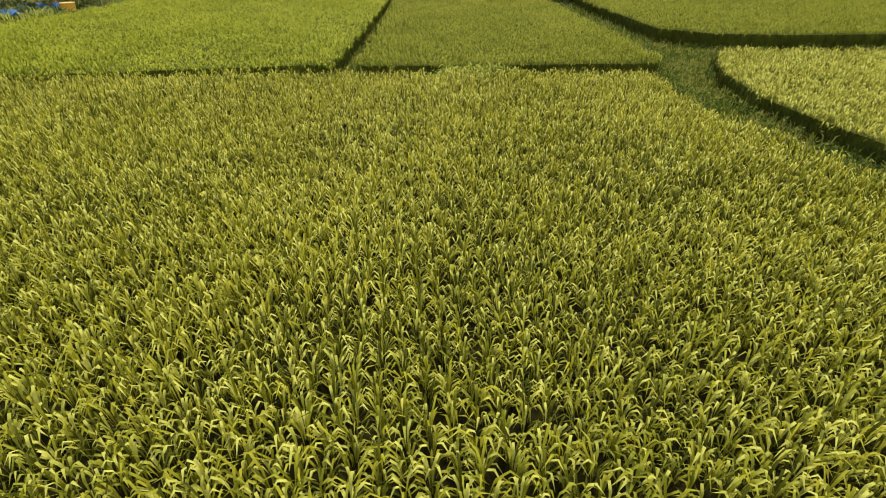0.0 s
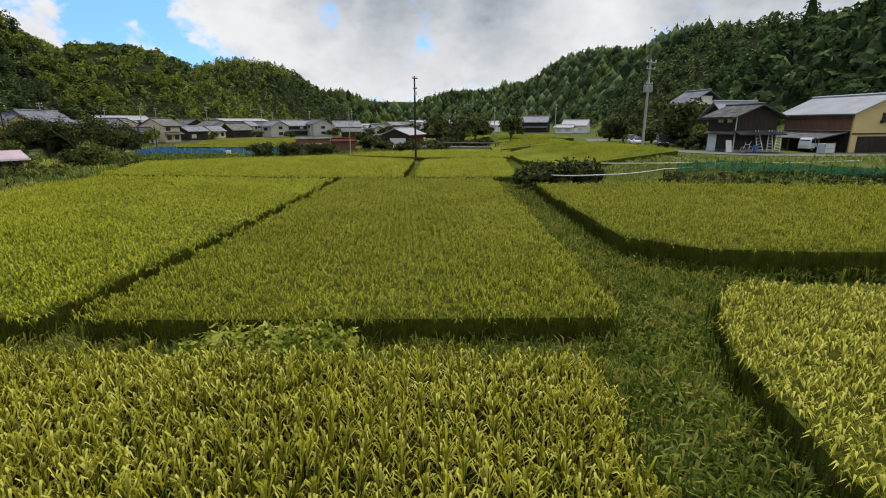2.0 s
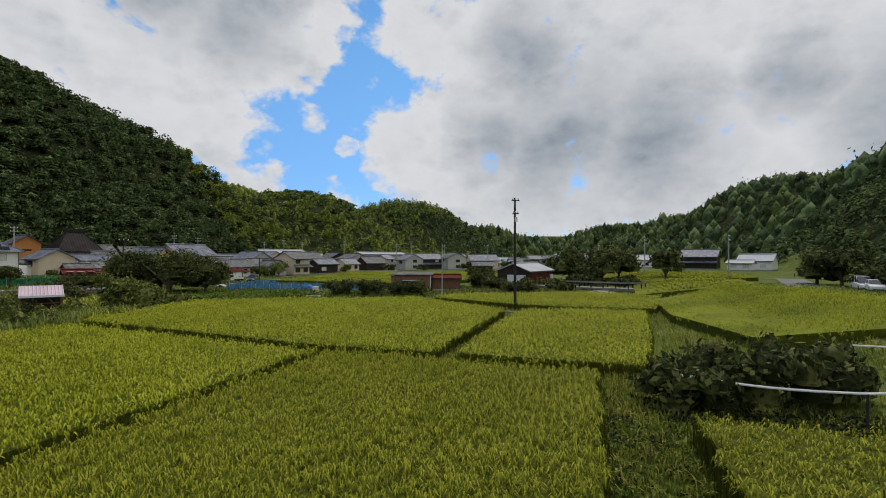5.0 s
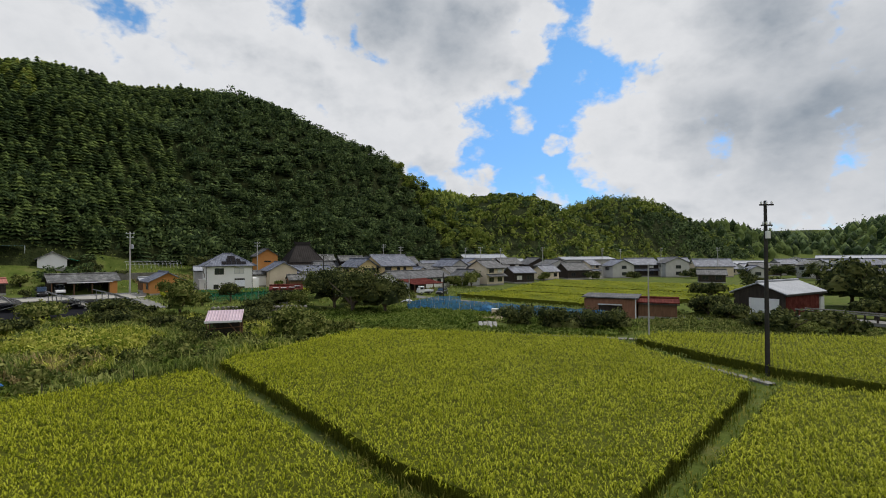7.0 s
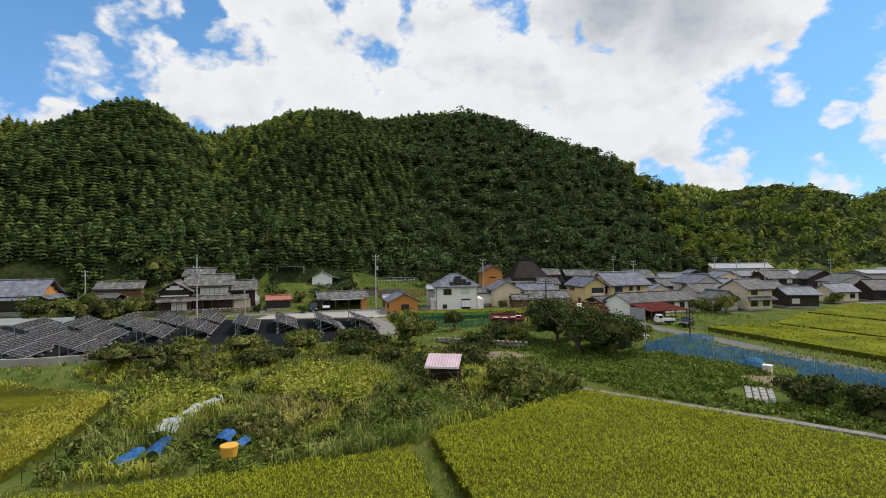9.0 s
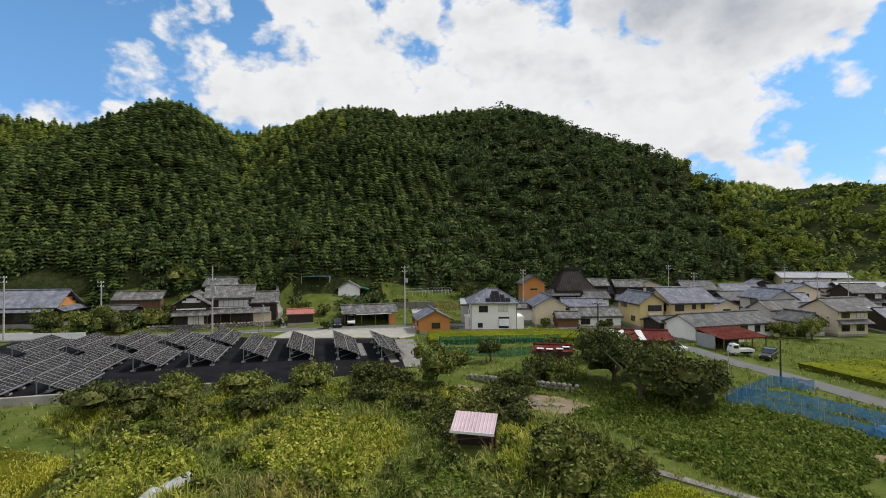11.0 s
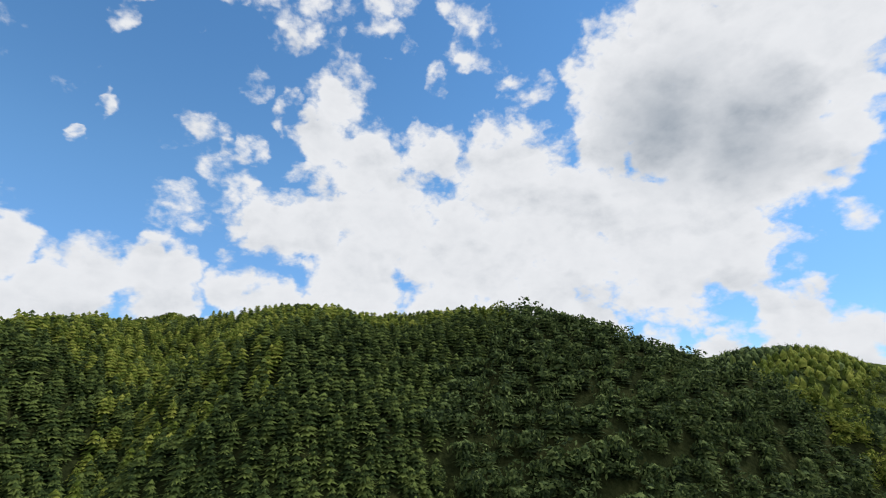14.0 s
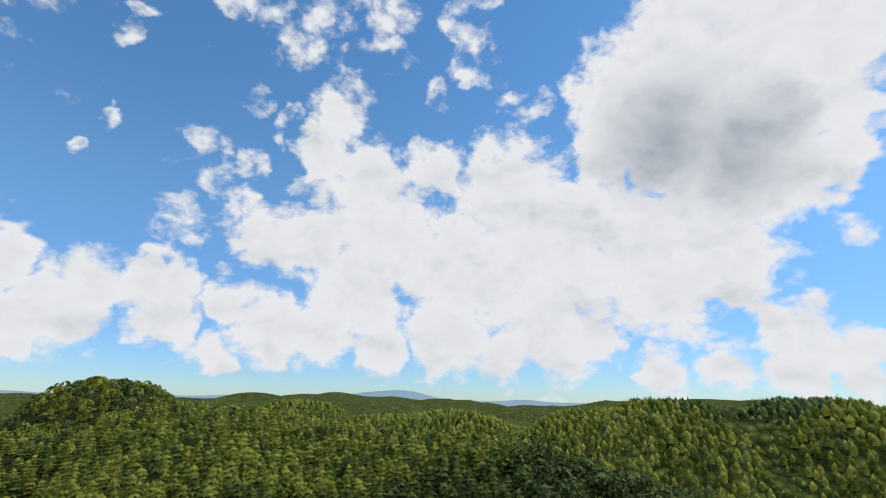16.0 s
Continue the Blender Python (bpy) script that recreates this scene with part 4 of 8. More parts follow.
make_wood(x, y, z, DISTANT_CEDARS, DISTANT_BROADS, 0.0, 60.0, 1.7, 2.4)
x, y, z = wood_places(-720, -240, 240, 720, 6.4, 5)
k = (x < -330) | (y < 242)
make_wood(x[k], y[k], z[k], DISTANT_CEDARS, DISTANT_BROADS, 0.0, 45.0, 0.8, 1.2, sink=3.0, lit_where=lambda a, b, h: np.sin(a / 60.0) + np.sin(b / 47.0) > -1.2, share=0.95)
x, y, z = wood_places(-1250, -300, -120, 900, 13.0, 5)
k = ((x < -720) | (y > 720) | (y < 240)) & ((x < -470) | (y > 120)) & (np.hypot(x + 110, y - 65) < 1250)
make_wood(x[k], y[k], z[k], DISTANT_CEDARS, DISTANT_BROADS, 0.0, 90.0, 0.95, 1.4, sink=4.0, lit_where=lambda a, b, h: np.sin(a / 170.0) + np.sin(b / 210.0) > -1.2, share=0.95)


# ---- buildings ----
def slope(bm, e0, e1, t0, t1, pitch=0.3, rise=0.045, thick=0.12):
    """One roof plane with raised tile rows: eave e0-e1, top t0-t1, as seen from outside with e0 on the left."""
    e0, e1, t0, t1 = map(Vector, (e0, e1, t0, t1))
    u = (e1 - e0).normalized()
    w = (e1 - e0).length
    n = u.cross(((t0 + t1) / 2 - e0)).normalized()
    v = n.cross(u).normalized()
    a0, a1, top = (t0 - e0).dot(u), (t1 - e0).dot(u), (t0 - e0).dot(v)

    def reach(x):
        if x < a0 - 1e-6:
            return top * x / a0
        if x > a1 + 1e-6:
            return top * (w - x) / (w - a1)
        return top

    rows = max(2, round(w / pitch))
    cols = []
    for k in range(rows + 1):
        x = w * k / rows
        cols += [(x, 0.0)] if k == rows else [(x, 0.0), (x + 0.55 * w / rows, 0.0), (x + 0.78 * w / rows, rise)]
    old = None
    for x, lift in cols:
        r = max(reach(x), 0.0)
        now = [bm.verts.new(e0 + u * x + v * y + n * (lift if y or True else 0)) for y in (0.0, r)]
        if old:
            bm.faces.new((old[0], now[0], now[1], old[1]))
        old = now
    low = [bm.verts.new(p - n * thick) for p in ((e0, e1, t1, t0) if (t1 - t0).length > 0.01 else (e0, e1, t0))]
    bm.faces.new(low[::-1])
    tops = [bm.verts.new(p) for p in ((e0, e1, t1, t0) if (t1 - t0).length > 0.01 else (e0, e1, t0))]
    for i in range(len(low)):
        j = (i + 1) % len(low)
        bm.faces.new((low[i], low[j], tops[j], tops[i]))


def window(thing, side, u, z, w, h, W, D, style="dark"):
    """A window on a wall of a house W by D: frame, pane and a middle bar."""
    turn = {"f": pose(0, -D / 2, 0), "b": pose(0, D / 2, 0, 0, 0, 180), "l": pose(-W / 2, 0, 0, 0, 0, -90), "r": pose(W / 2, 0, 0, 0, 0, 90)}[side]
    bm = bmesh.new()
    for x0, x1, z0, z1 in ((-w / 2 - 0.07, w / 2 + 0.07, -h / 2 - 0.07, -h / 2), (-w / 2 - 0.07, w / 2 + 0.07, h / 2, h / 2 + 0.07), (-w / 2 - 0.07, -w / 2, -h / 2, h / 2),
                           (w / 2, w / 2 + 0.07, -h / 2, h / 2)) + (((-0.03, 0.03, -h / 2, h / 2),) if w > 0.7 else ()):
        box(bm, u + x0, -0.08, z + z0, u + x1, -0.005, z + z1, turn)
    fr = part("window", bm, M["frame_dark"] if style != "pale" else M["steel"], thing)
    bm = bmesh.new()
    box(bm, u - w / 2, -0.035, z - h / 2, u + w / 2, -0.006, z + h / 2, turn)
    part("pane", bm, {"dark": M["glass"], "pale": M["paper"], "paper": M["paper"]}[style], fr)
    if style == "paper":
        n = max(2, round(w / 0.9))
        for k in range(1, n):
            x = u - w / 2 + w * k / n
            bm = bmesh.new()
            box(bm, x - 0.04, -0.06, z - h / 2, x + 0.04, -0.036, z + h / 2, turn)
            part("window_bar", bm, M["frame_dark"], fr)
    return fr


def walls_bm(W, D, h, gable=None, peak=0.0):
    """Four walls with gable ends as one shell of 0.15 m."""
    bm = bmesh.new()
    t = 0.15
    for x0, y0, x1, y1 in ((-W / 2, -D / 2, W / 2, -D / 2 + t), (-W / 2, D / 2 - t, W / 2, D / 2), (-W / 2, -D / 2 + t, -W / 2 + t, D / 2 - t), (W / 2 - t, -D / 2 + t, W / 2, D / 2 - t)):
        box(bm, x0, y0, -0.6, x1, y1, h)
    if gable:
        for s in (-1, 1):
            for inner in (0,):
                if gable == "x":
                    a = [(s * (W / 2 - k * t), y, z) for k in (0, 1) for y, z in ((-D / 2, h), (D / 2, h), (0, peak))]
                else:
                    a = [(x, s * (D / 2 - k * t), z) for k in (0, 1) for x, z in ((-W / 2, h), (W / 2, h), (0, peak))]
                v = [bm.verts.new(p) for p in a]
                for f in ((0, 1, 2), (5, 4, 3), (0, 3, 4, 1), (1, 4, 5, 2), (2, 5, 3, 0)):
                    bm.faces.new([v[i] for i in f])
        bmesh.ops.recalc_face_normals(bm, faces=bm.faces[:])
    return bm


def gable_roof(thing, W, D, h, peak, over, mat, ridge="x", pitch=0.3, offset=(0, 0), cap=True, name="roof"):
    ox, oy = offset
    k = 0.06
    if ridge == "x":
        drop = (peak - h) / (D / 2) * over
        ends = [((-W / 2 - over, -D / 2 - over, h - drop), (W / 2 + over, -D / 2 - over, h - drop), (-W / 2 - over, 0, peak), (W / 2 + over, 0, peak)),
                ((W / 2 + over, D / 2 + over, h - drop), (-W / 2 - over, D / 2 + over, h - drop), (W / 2 + over, 0, peak), (-W / 2 - over, 0, peak))]
        line = ((-W / 2 - over, 0, peak + 0.1), (W / 2 + over, 0, peak + 0.1))
    else:
        drop = (peak - h) / (W / 2) * over
        ends = [((W / 2 + over, -D / 2 - over, h - drop), (W / 2 + over, D / 2 + over, h - drop), (0, -D / 2 - over, peak), (0, D / 2 + over, peak)),
                ((-W / 2 - over, D / 2 + over, h - drop), (-W / 2 - over, -D / 2 - over, h - drop), (0, D / 2 + over, peak), (0, -D / 2 - over, peak))]
        line = ((0, -D / 2 - over, peak + 0.1), (0, D / 2 + over, peak + 0.1))
    bm = bmesh.new()
    lift = Vector((ox, oy, k + 0.1))
    for q in ends:
        slope(bm, *[Vector(p) + lift for p in q], pitch=pitch)
    r = part(name, bm, mat, thing)
    if cap:
        bm = bmesh.new()
        tube(bm, [Vector(line[0]) + lift, Vector(line[1]) + lift], 0.16, 6)
        part("ridge", bm, mat, r)
    return r


def hip_roof(thing, W, D, h, peak, over, mat, pitch=0.3, short=None, name="roof"):
    """A hipped roof; the ridge runs along x."""
    w, d = W / 2 + over, D / 2 + over
    run = max(w - d, 0.0) if short is None else short
    drop = (peak - h) / (D / 2) * over
    e = h - drop + 0.16
    A, B, C, E_ = (-w, -d, e), (w, -d, e), (w, d, e), (-w, d, e)
    R0, R1 = (-run, 0, peak + 0.16), (run, 0, peak + 0.16)
    bm = bmesh.new()
    for q in ((A, B, R0, R1), (B, C, R1, R1), (C, E_, R1, R0), (E_, A, R0, R0)):
        slope(bm, *q, pitch=pitch)
    r = part(name, bm, mat, thing)
    bm = bmesh.new()
    for p, q in ((A, R0), (E_, R0), (B, R1), (C, R1), (R0, R1)):
        if (Vector(p) - Vector(q)).length > 0.1:
            tube(bm, [Vector(p) + Vector((0, 0, 0.05)), Vector(q) + Vector((0, 0, 0.05))], 0.12, 6)
    part("ridge", bm, mat, r)
    return r


def box_part(name, thing, mat, *b, label=""):
    bm = bmesh.new()
    for q in b:
        box(bm, *q)
    return part(name, bm, mat, thing, label)


def skirt(thing, W, D, z0, z1, out, mat, sides="f"):
    """A lower pent roof along walls."""
    for s in sides:
        bm = bmesh.new()
        if s == "f":
            slope(bm, (-W / 2 - 0.3, -D / 2 - out, z0), (W / 2 + 0.3, -D / 2 - out, z0), (-W / 2 - 0.3, -D / 2, z1), (W / 2 + 0.3, -D / 2, z1))
        elif s == "l":
            slope(bm, (-W / 2 - out, D / 2, z0), (-W / 2 - out, -D / 2 - 0.3, z0), (-W / 2, D / 2, z1), (-W / 2, -D / 2 - 0.3, z1))
        elif s == "r":
            slope(bm, (W / 2 + out, -D / 2 - 0.3, z0), (W / 2 + out, D / 2, z0), (W / 2, -D / 2 - 0.3, z1), (W / 2, D / 2, z1))
        part("pent_roof", bm, mat, thing)


def house(label, x, y, turn, W, D, h, peak, wall, roof, ridge="x", over=0.55, wins=(), z=None, name="house", category="house", hip=False, short=None, pitch=0.3, base=True):
    g = ground_at(x, y) if z is None else z
    t = root(name, label, category, pose(x, y, g, 0, 0, turn))
    part("wall", walls_bm(W, D, h, None if hip else ridge, peak), M[wall], t)
    if base:
        bm = bmesh.new()
        for x0, y0, x1, y1 in ((-W / 2, -D / 2 - 0.03, W / 2, -D / 2 - 0.003), (-W / 2 - 0.03, -D / 2, -W / 2 - 0.003, D / 2), (W / 2 + 0.003, -D / 2, W / 2 + 0.03, D / 2)):
            box(bm, x0, y0, -0.6, x1, y1, 0.35)
        part("plinth", bm, M["concrete"], t)
    if hip:
        hip_roof(t, W, D, h, peak, over, M[roof], pitch, short)
    else:
        gable_roof(t, W, D, h, peak, over, M[roof], ridge, pitch)
        for s in (-1, 1):
            if ridge == "x":
                e = h - (peak - h) / (D / 2) * over
                box_part("gutter", t, M["frame_dark"], (-W / 2 - over, s * (D / 2 + over) - 0.03, e - 0.14, W / 2 + over, s * (D / 2 + over) + 0.03, e + 0.02))
            else:
                e = h - (peak - h) / (W / 2) * over
                box_part("gutter", t, M["frame_dark"], (s * (W / 2 + over) - 0.03, -D / 2 - over, e - 0.14, s * (W / 2 + over) + 0.03, D / 2 + over, e + 0.02))
    for q in wins:
        window(t, *q[:5], W, D, q[5] if len(q) > 5 else "dark")
    return t


def drainpipe(t, x, y, h):
    bm = bmesh.new()
    tube(bm, [(x, y, 0), (x, y, h)], 0.05, 6)
    part("drainpipe", bm, M["frame_dark"], t)


# two-storey white house with roof panels
t = house("two-storey white rendered house with hipped grey tile roof", -97.1, 59.1, 67.5, 8.9, 7.6, 5.6, 7.75, "white_wall", "tile_blue", hip=True, over=0.7, short=0.9,
          wins=(("f", -2.0, 4.25, 1.6, 1.15), ("f", 1.8, 4.35, 1.7, 1.1, "pale"), ("f", -2.6, 1.15, 0.8, 0.75), ("f", 1.9, 1.5, 1.8, 1.7), ("l", -1.6, 4.2, 0.7, 0.8), ("l", 1.6, 1.4, 0.8, 1.0), ("l", 0.6, 3.4, 0.6, 0.9)), z=1.2)
run, d = 0.9, 7.6 / 2 + 0.7
e0, e1 = 5.6 - 2.15 / 3.8 * 0.7 + 0.16, 7.75 + 0.16
dirv = Vector((0, d, e1 - e0)).normalized()
nrm = Vector((0, -dirv.z, dirv.y))
for k, (u, v) in enumerate(((-1.7, 0.55), (-0.75, 0.55), (0.2, 0.55), (1.15, 0.55), (2.1, 0.55), (-0.75, 1.75), (0.2, 1.75), (1.15, 1.75), (0.2, 2.9), (-0.4, 2.9))):
    m = Matrix.Translation(Vector((0.6, -d, e0)) + dirv * v + nrm * 0.1) @ Matrix(((1, 0, 0, 0), (0, dirv.y, nrm.y, 0), (0, dirv.z, nrm.z, 0), (0, 0, 0, 1)))
    bm = bmesh.new()
    box(bm, u - 0.43, 0, 0, u + 0.43, 1.1, 0.05, m)
    p = part("solar_panel", bm, M["cell"], t)
bm = bmesh.new()
box(bm, 0.9, -3.88, 2.42, 2.9, -3.80, 2.75)
part("awning_box", bm, M["frame_dark"], t)
bm = bmesh.new()
slope(bm, (0.95, -4.5, 1.1), (2.85, -4.5, 1.1), (0.95, -3.85, 2.45), (2.85, -3.85, 2.45), pitch=0.5, rise=0.01, thick=0.02)
part("awning", bm, M["white_sheet"], t, "pale blue-white cloth awning")
box_part("side_store", t, M["white_wall"], (4.45, -2.9, 0, 5.9, 2.0, 2.6), (4.45, -2.7, 2.6, 5.75, 1.8, 2.75))
box_part("entrance", t, M["white_wall"], (-5.35, -1.9, 0, -4.45, 0.6, 2.5), (-5.5, -2.1, 2.5, -4.45, 0.8, 2.65))
drainpipe(t, -4.35, -3.9, 5.3), drainpipe(t, 4.35, -3.9, 5.3)
bm = bmesh.new()
tube(bm, [(-1.05, -3.84, 2.15), (-1.05, -3.98, 2.2)], 0.16, 8)
part("wall_lamp", bm, M["plastic_white"], t)

# pale grey store behind it
house("long grey store with flat pale metal roof", -104.6, 62.2, 67.5, 11.5, 5.0, 4.0, 4.7, "grey_wall", "metal_pale", over=0.3, pitch=0.5, name="store", category="store", z=1.4)
house("small white outbuilding with grey roof", -103.6, 71.0, 67.5, 4.6, 4.2, 2.9, 3.5, "white_wall", "tile_old", over=0.3, name="outbuilding", category="store", z=1.3)

# orange hut
t = house("small orange rendered hut with blue-grey tile gable roof", -98.9, 47.0, 78.5, 5.7, 6.6, 2.75, 4.2, "orange_wall", "tile_blue", ridge="y", over=0.6, wins=(("f", 0.2, 1.45, 1.5, 0.95), ("l", 0.6, 1.6, 1.6, 0.9)), name="hut", category="hut", z=1.2)
box_part("foundation", t, M["concrete"], (-2.87, -3.34, -0.3, 2.87, -3.31, 0.42))
house("lean-to store with pale metal roof beside the lane", -107.4, 48.6, 78.5, 4.8, 2.6, 2.3, 2.7, "brown_wood", "metal_pale", over=0.3, pitch=0.4, name="outbuilding", category="store", z=1.4)

# open garage
t = root("garage", "open-fronted wooden garage with weathered tile roof", "garage", pose(-113.9, 38.2, 1.5, 0, 0, 84))
box_part("wall", t, M["wood_wall"], (-5.3, 2.9, -0.5, 5.3, 3.05, 2.3), (-5.3, -3.0, -0.5, -5.15, 2.9, 2.3), (5.15, -3.0, -0.5, 5.3, 2.9, 2.3), (1.0, -0.5, -0.5, 1.12, 2.9, 2.3))
box_part("side_panel", t, M["orange_wall"], (4.0, -3.05, -0.5, 5.3, -2.95, 2.2), label="faded red-orange wall panel")
gable_roof(t, 10.6, 6.0, 2.35, 3.5, 0.6, M["tile_old"], "x")
for x in (-5.2, -1.8, 1.1, 3.9):
    box_part("post", t, M["brown_wood"], (x - 0.08, -3.05, -0.5, x + 0.08, -2.9, 2.3))
box_part("beam", t, M["brown_wood"], (-5.3, -3.05, 2.1, 5.3, -2.9, 2.3))
box_part("eave_board", t, M["plastic_white"], (-3.0, -3.72, 2.02, 4.4, -3.67, 2.2))

# red-roofed hut by the lane
t = house("dark wooden hut with low rusty red metal roof", -115.9, 24.4, 84, 5.0, 4.2, 2.1, 2.75, "wood_wall", "metal_salmon", over=0.25, pitch=0.45, name="hut", category="hut", z=1.75)

# farmhouse
t = house("old two-storey farmhouse with grey tile roofs and paper screens", -122.0, 11.2, 84, 8.2, 6.4, 5.6, 7.4, "wood_wall", "tile_old", over=0.7,
          wins=(("f", 0.8, 4.2, 5.6, 1.25, "paper"), ("f", -3.2, 4.2, 1.3, 1.25)), z=1.95, name="farmhouse")
box_part("white_band", t, M["white_wall"], (-3.9, -3.24, 3.3, 4.0, -3.205, 3.5), (-3.9, -3.24, 4.95, 4.0, -3.205, 5.2))
skirt(t, 15.0, 6.4, 2.35, 3.3, 2.0, M["tile_old"])
box_part("porch_wall", t, M["wood_wall"], (-6.5, -4.3, -0.5, -1.5, -4.2, 2.4), (0.6, -4.3, -0.5, 4.2, -4.2, 2.4), (-8.0, -4.3, -0.5, -7.2, -4.2, 2.4))
box_part("porch_wall", t, M["cream_wall"], (4.6, -4.3, -0.5, 8.0, -4.2, 2.4), label="pale boarded porch wall")
for x in (-7.1, -1.4, 0.4, 4.4, 8.1):
    box_part("post", t, M["brown_wood"], (x - 0.07, -4.95, -0.3, x + 0.07, -4.81, 2.35))
t = house("lower wing of the farmhouse with grey tile roof", -121.2, 17.6, 84, 5.0, 5.6, 4.3, 5.9, "wood_wall", "tile_old", over=0.55, wins=(), z=2.0, name="farmhouse_wing")
t = house("gabled wing of the farmhouse with white plaster gable", -121.0, 4.6, 84, 5.6, 8.4, 4.6, 6.3, "wood_wall", "tile_old", ridge="y", over=0.7, wins=(("f", 0.8, 1.3, 2.8, 1.7, "paper"),), z=1.95, name="farmhouse_wing")
box_part("gable_plaster", t, M["white_wall"], (-1.6, -4.27, 4.75, 1.6, -4.21, 5.15), (-0.9, -4.27, 5.15, 0.9, -4.21, 5.6), (-2.6, -4.27, 3.4, 2.6, -4.21, 3.65))
skirt(t, 6.0, 8.4, 2.35, 3.2, 1.3, M["tile_old"], "fl")

# storehouse, sheds above the farm
house("weathered white plaster storehouse with green-grey roof", -131.4, 9.2, 74, 6.0, 4.6, 3.4, 4.8, "white_wall", "tile_old", over=0.5, z=ground_at(-129.6, 9.2), wins=(("f", -1.6, 2.2, 1.0, 0.8),), name="storehouse", category="store")
house("low farm shed with grey tile roof", -131.5, -6.5, 80, 8.6, 5.2, 2.6, 3.8, "brown_wood", "tile_old", over=0.5, z=4.2, name="shed", category="shed")
house("low open shed with dull metal roof", -126.5, -9.5, 76, 6.4, 4.6, 2.1, 2.6, "wood_wall", "tile_dark", over=0.4, z=3.0, name="shed", category="shed")
t = house("long farmhouse with blue-grey tile roof and orange gable", -131, -27, 76, 17, 7.5, 3.8, 6.3, "wood_wall", "tile_blue", over=0.8, z=2.6, name="farmhouse", wins=(("f", -3, 1.7, 3, 1.6, "paper"), ("f", 3, 1.7, 3, 1.6)))
box_part("gable_plaster", t, M["orange_wall"], (8.51, -2.9, 2.6, 8.57, 2.9, 4.2), (8.51, -1.6, 4.2, 8.57, 1.6, 5.1))
skirt(t, 17, 7.5, 2.7, 3.5, 1.8, M["tile_blue"], "fr")

# white hut on the terrace
t = house("small white hut with grey roof and green lean-to", -126.6, 36.8, 74, 4.9, 3.6, 2.2, 3.5, "white_wall", "tile_old", ridge="y", over=0.4, z=6.0, name="hut", category="hut")
bm = bmesh.new()
slope(bm, (4.6, -1.9, 1.75), (4.6, 2.0, 1.75), (2.4, -1.9, 2.35), (2.4, 2.0, 2.35), pitch=0.4)
part("lean_to_roof", bm, M["green_net"], t, "faded green sheet roof")

# cream houses between the white house and the lane junction
t = house("cream house with blue-grey tile gable roof", -100.4, 74.2, 67, 6.2, 9.5, 4.3, 6.0, "cream_wall", "tile_blue", ridge="y", over=0.6, wins=(("l", -1.2, 3.2, 4.2, 1.1), ("f", 1.2, 1.4, 1.2, 1.0)), z=1.0)
t = house("low house with blue-grey tile roof", -99.3, 82.8, 70, 8.6, 5.6, 3.6, 5.0, "wood_wall", "tile_blue", over=0.5, wins=(("f", 0, 1.9, 2.6, 1.2),), z=0.9)
box_part("screen", t, M["orange_wall"], (-1.6, -2.88, 2.3, 0.6, -2.82, 3.2))
t = house("low annex with weathered tile roof", -94.3, 82.0, 70, 9.6, 5.0, 2.4, 3.7, "white_wall", "tile_old", over=0.5, wins=(("f", -2.6, 1.2, 1.8, 1.1), ("f", 2.4, 1.2, 1.2, 0.9)), z=0.8)
t = house("small annex with weathered tile roof", -93.6, 74.4, 68, 4.2, 3.4, 2.2, 3.1, "brown_wood", "tile_old", over=0.4, z=0.9, name="annex")

# yellow house
t = house("two-storey yellow rendered house with blue-grey tile roof", -88.0, 99.4, 80, 10.2, 8.6, 5.5, 7.9, "yellow_wall", "tile_blue", over=0.8,
          wins=(("f", -3.2, 4.3, 1.9, 1.4), ("f", 0.2, 4.4, 0.8, 1.0), ("f", 2.3, 4.4, 0.8, 1.0), ("l", 1.4, 4.1, 2.6, 1.3), ("f", 1.0, 1.4, 1.6, 1.1), ("f", 3.8, 1.4, 1.6, 1.0)), z=0.7)
t = house("yellow wing with blue-grey tile gable roof", -91.6, 92.2, 72, 5.0, 10.0, 5.2, 6.9, "yellow_wall", "tile_blue", ridge="y", over=0.7,
          wins=(("f", 0.6, 4.0, 2.8, 1.1), ("l", -2.2, 4.2, 2.8, 1.0), ("l", 2.0, 1.6, 1.6, 1.0)), z=0.8)
box_part("balcony", t, M["cream_wall"], (-1.0, -5.7, 2.7, 1.9, -5.01, 3.35))
t = house("dark wooden single-storey annex with grey metal roof", -82.6, 90.2, 80, 7.0, 5.0, 2.3, 3.0, "wood_wall", "tile_dark", over=0.5, wins=(("f", -0.5, 1.4, 1.4, 0.7),), z=0.6, name="annex")

# long barn with red carport
t = house("long white-walled barn with grey sheet roof", -76.2, 96.2, 85, 18.5, 7.4, 2.9, 4.4, "white_wall", "tile_dark", over=0.5, pitch=0.5,
          wins=(("f", -1.5, 2.0, 1.6, 0.8), ("f", 2.0, 2.1, 1.6, 0.7), ("f", 5.2, 1.8, 1.2, 1.1), ("f", 7.6, 1.8, 1.0, 1.1)), z=0.25, name="barn", category="barn")
t = root("carport", "open carport with rusty red corrugated roof beside a barn", "carport", pose(-68.2, 88.8, 0.15, 0, 0, 84))
bm = bmesh.new()
slope(bm, (-4.6, -3.0, 2.1), (4.6, -3.0, 2.1), (-4.6, 2.9, 3.0), (4.6, 2.9, 3.0), pitch=0.35)
part("roof", bm, M["metal_red"], t)
for x in (-4.4, -1.5, 1.5, 4.4):
    box_part("post", t, M["brown_wood"], (x - 0.07, -2.8, -0.3, x + 0.07, -2.66, 2.1))
box_part("back_wall", t, M["wood_wall"], (-4.5, 2.6, -0.3, 4.5, 2.75, 2.8))
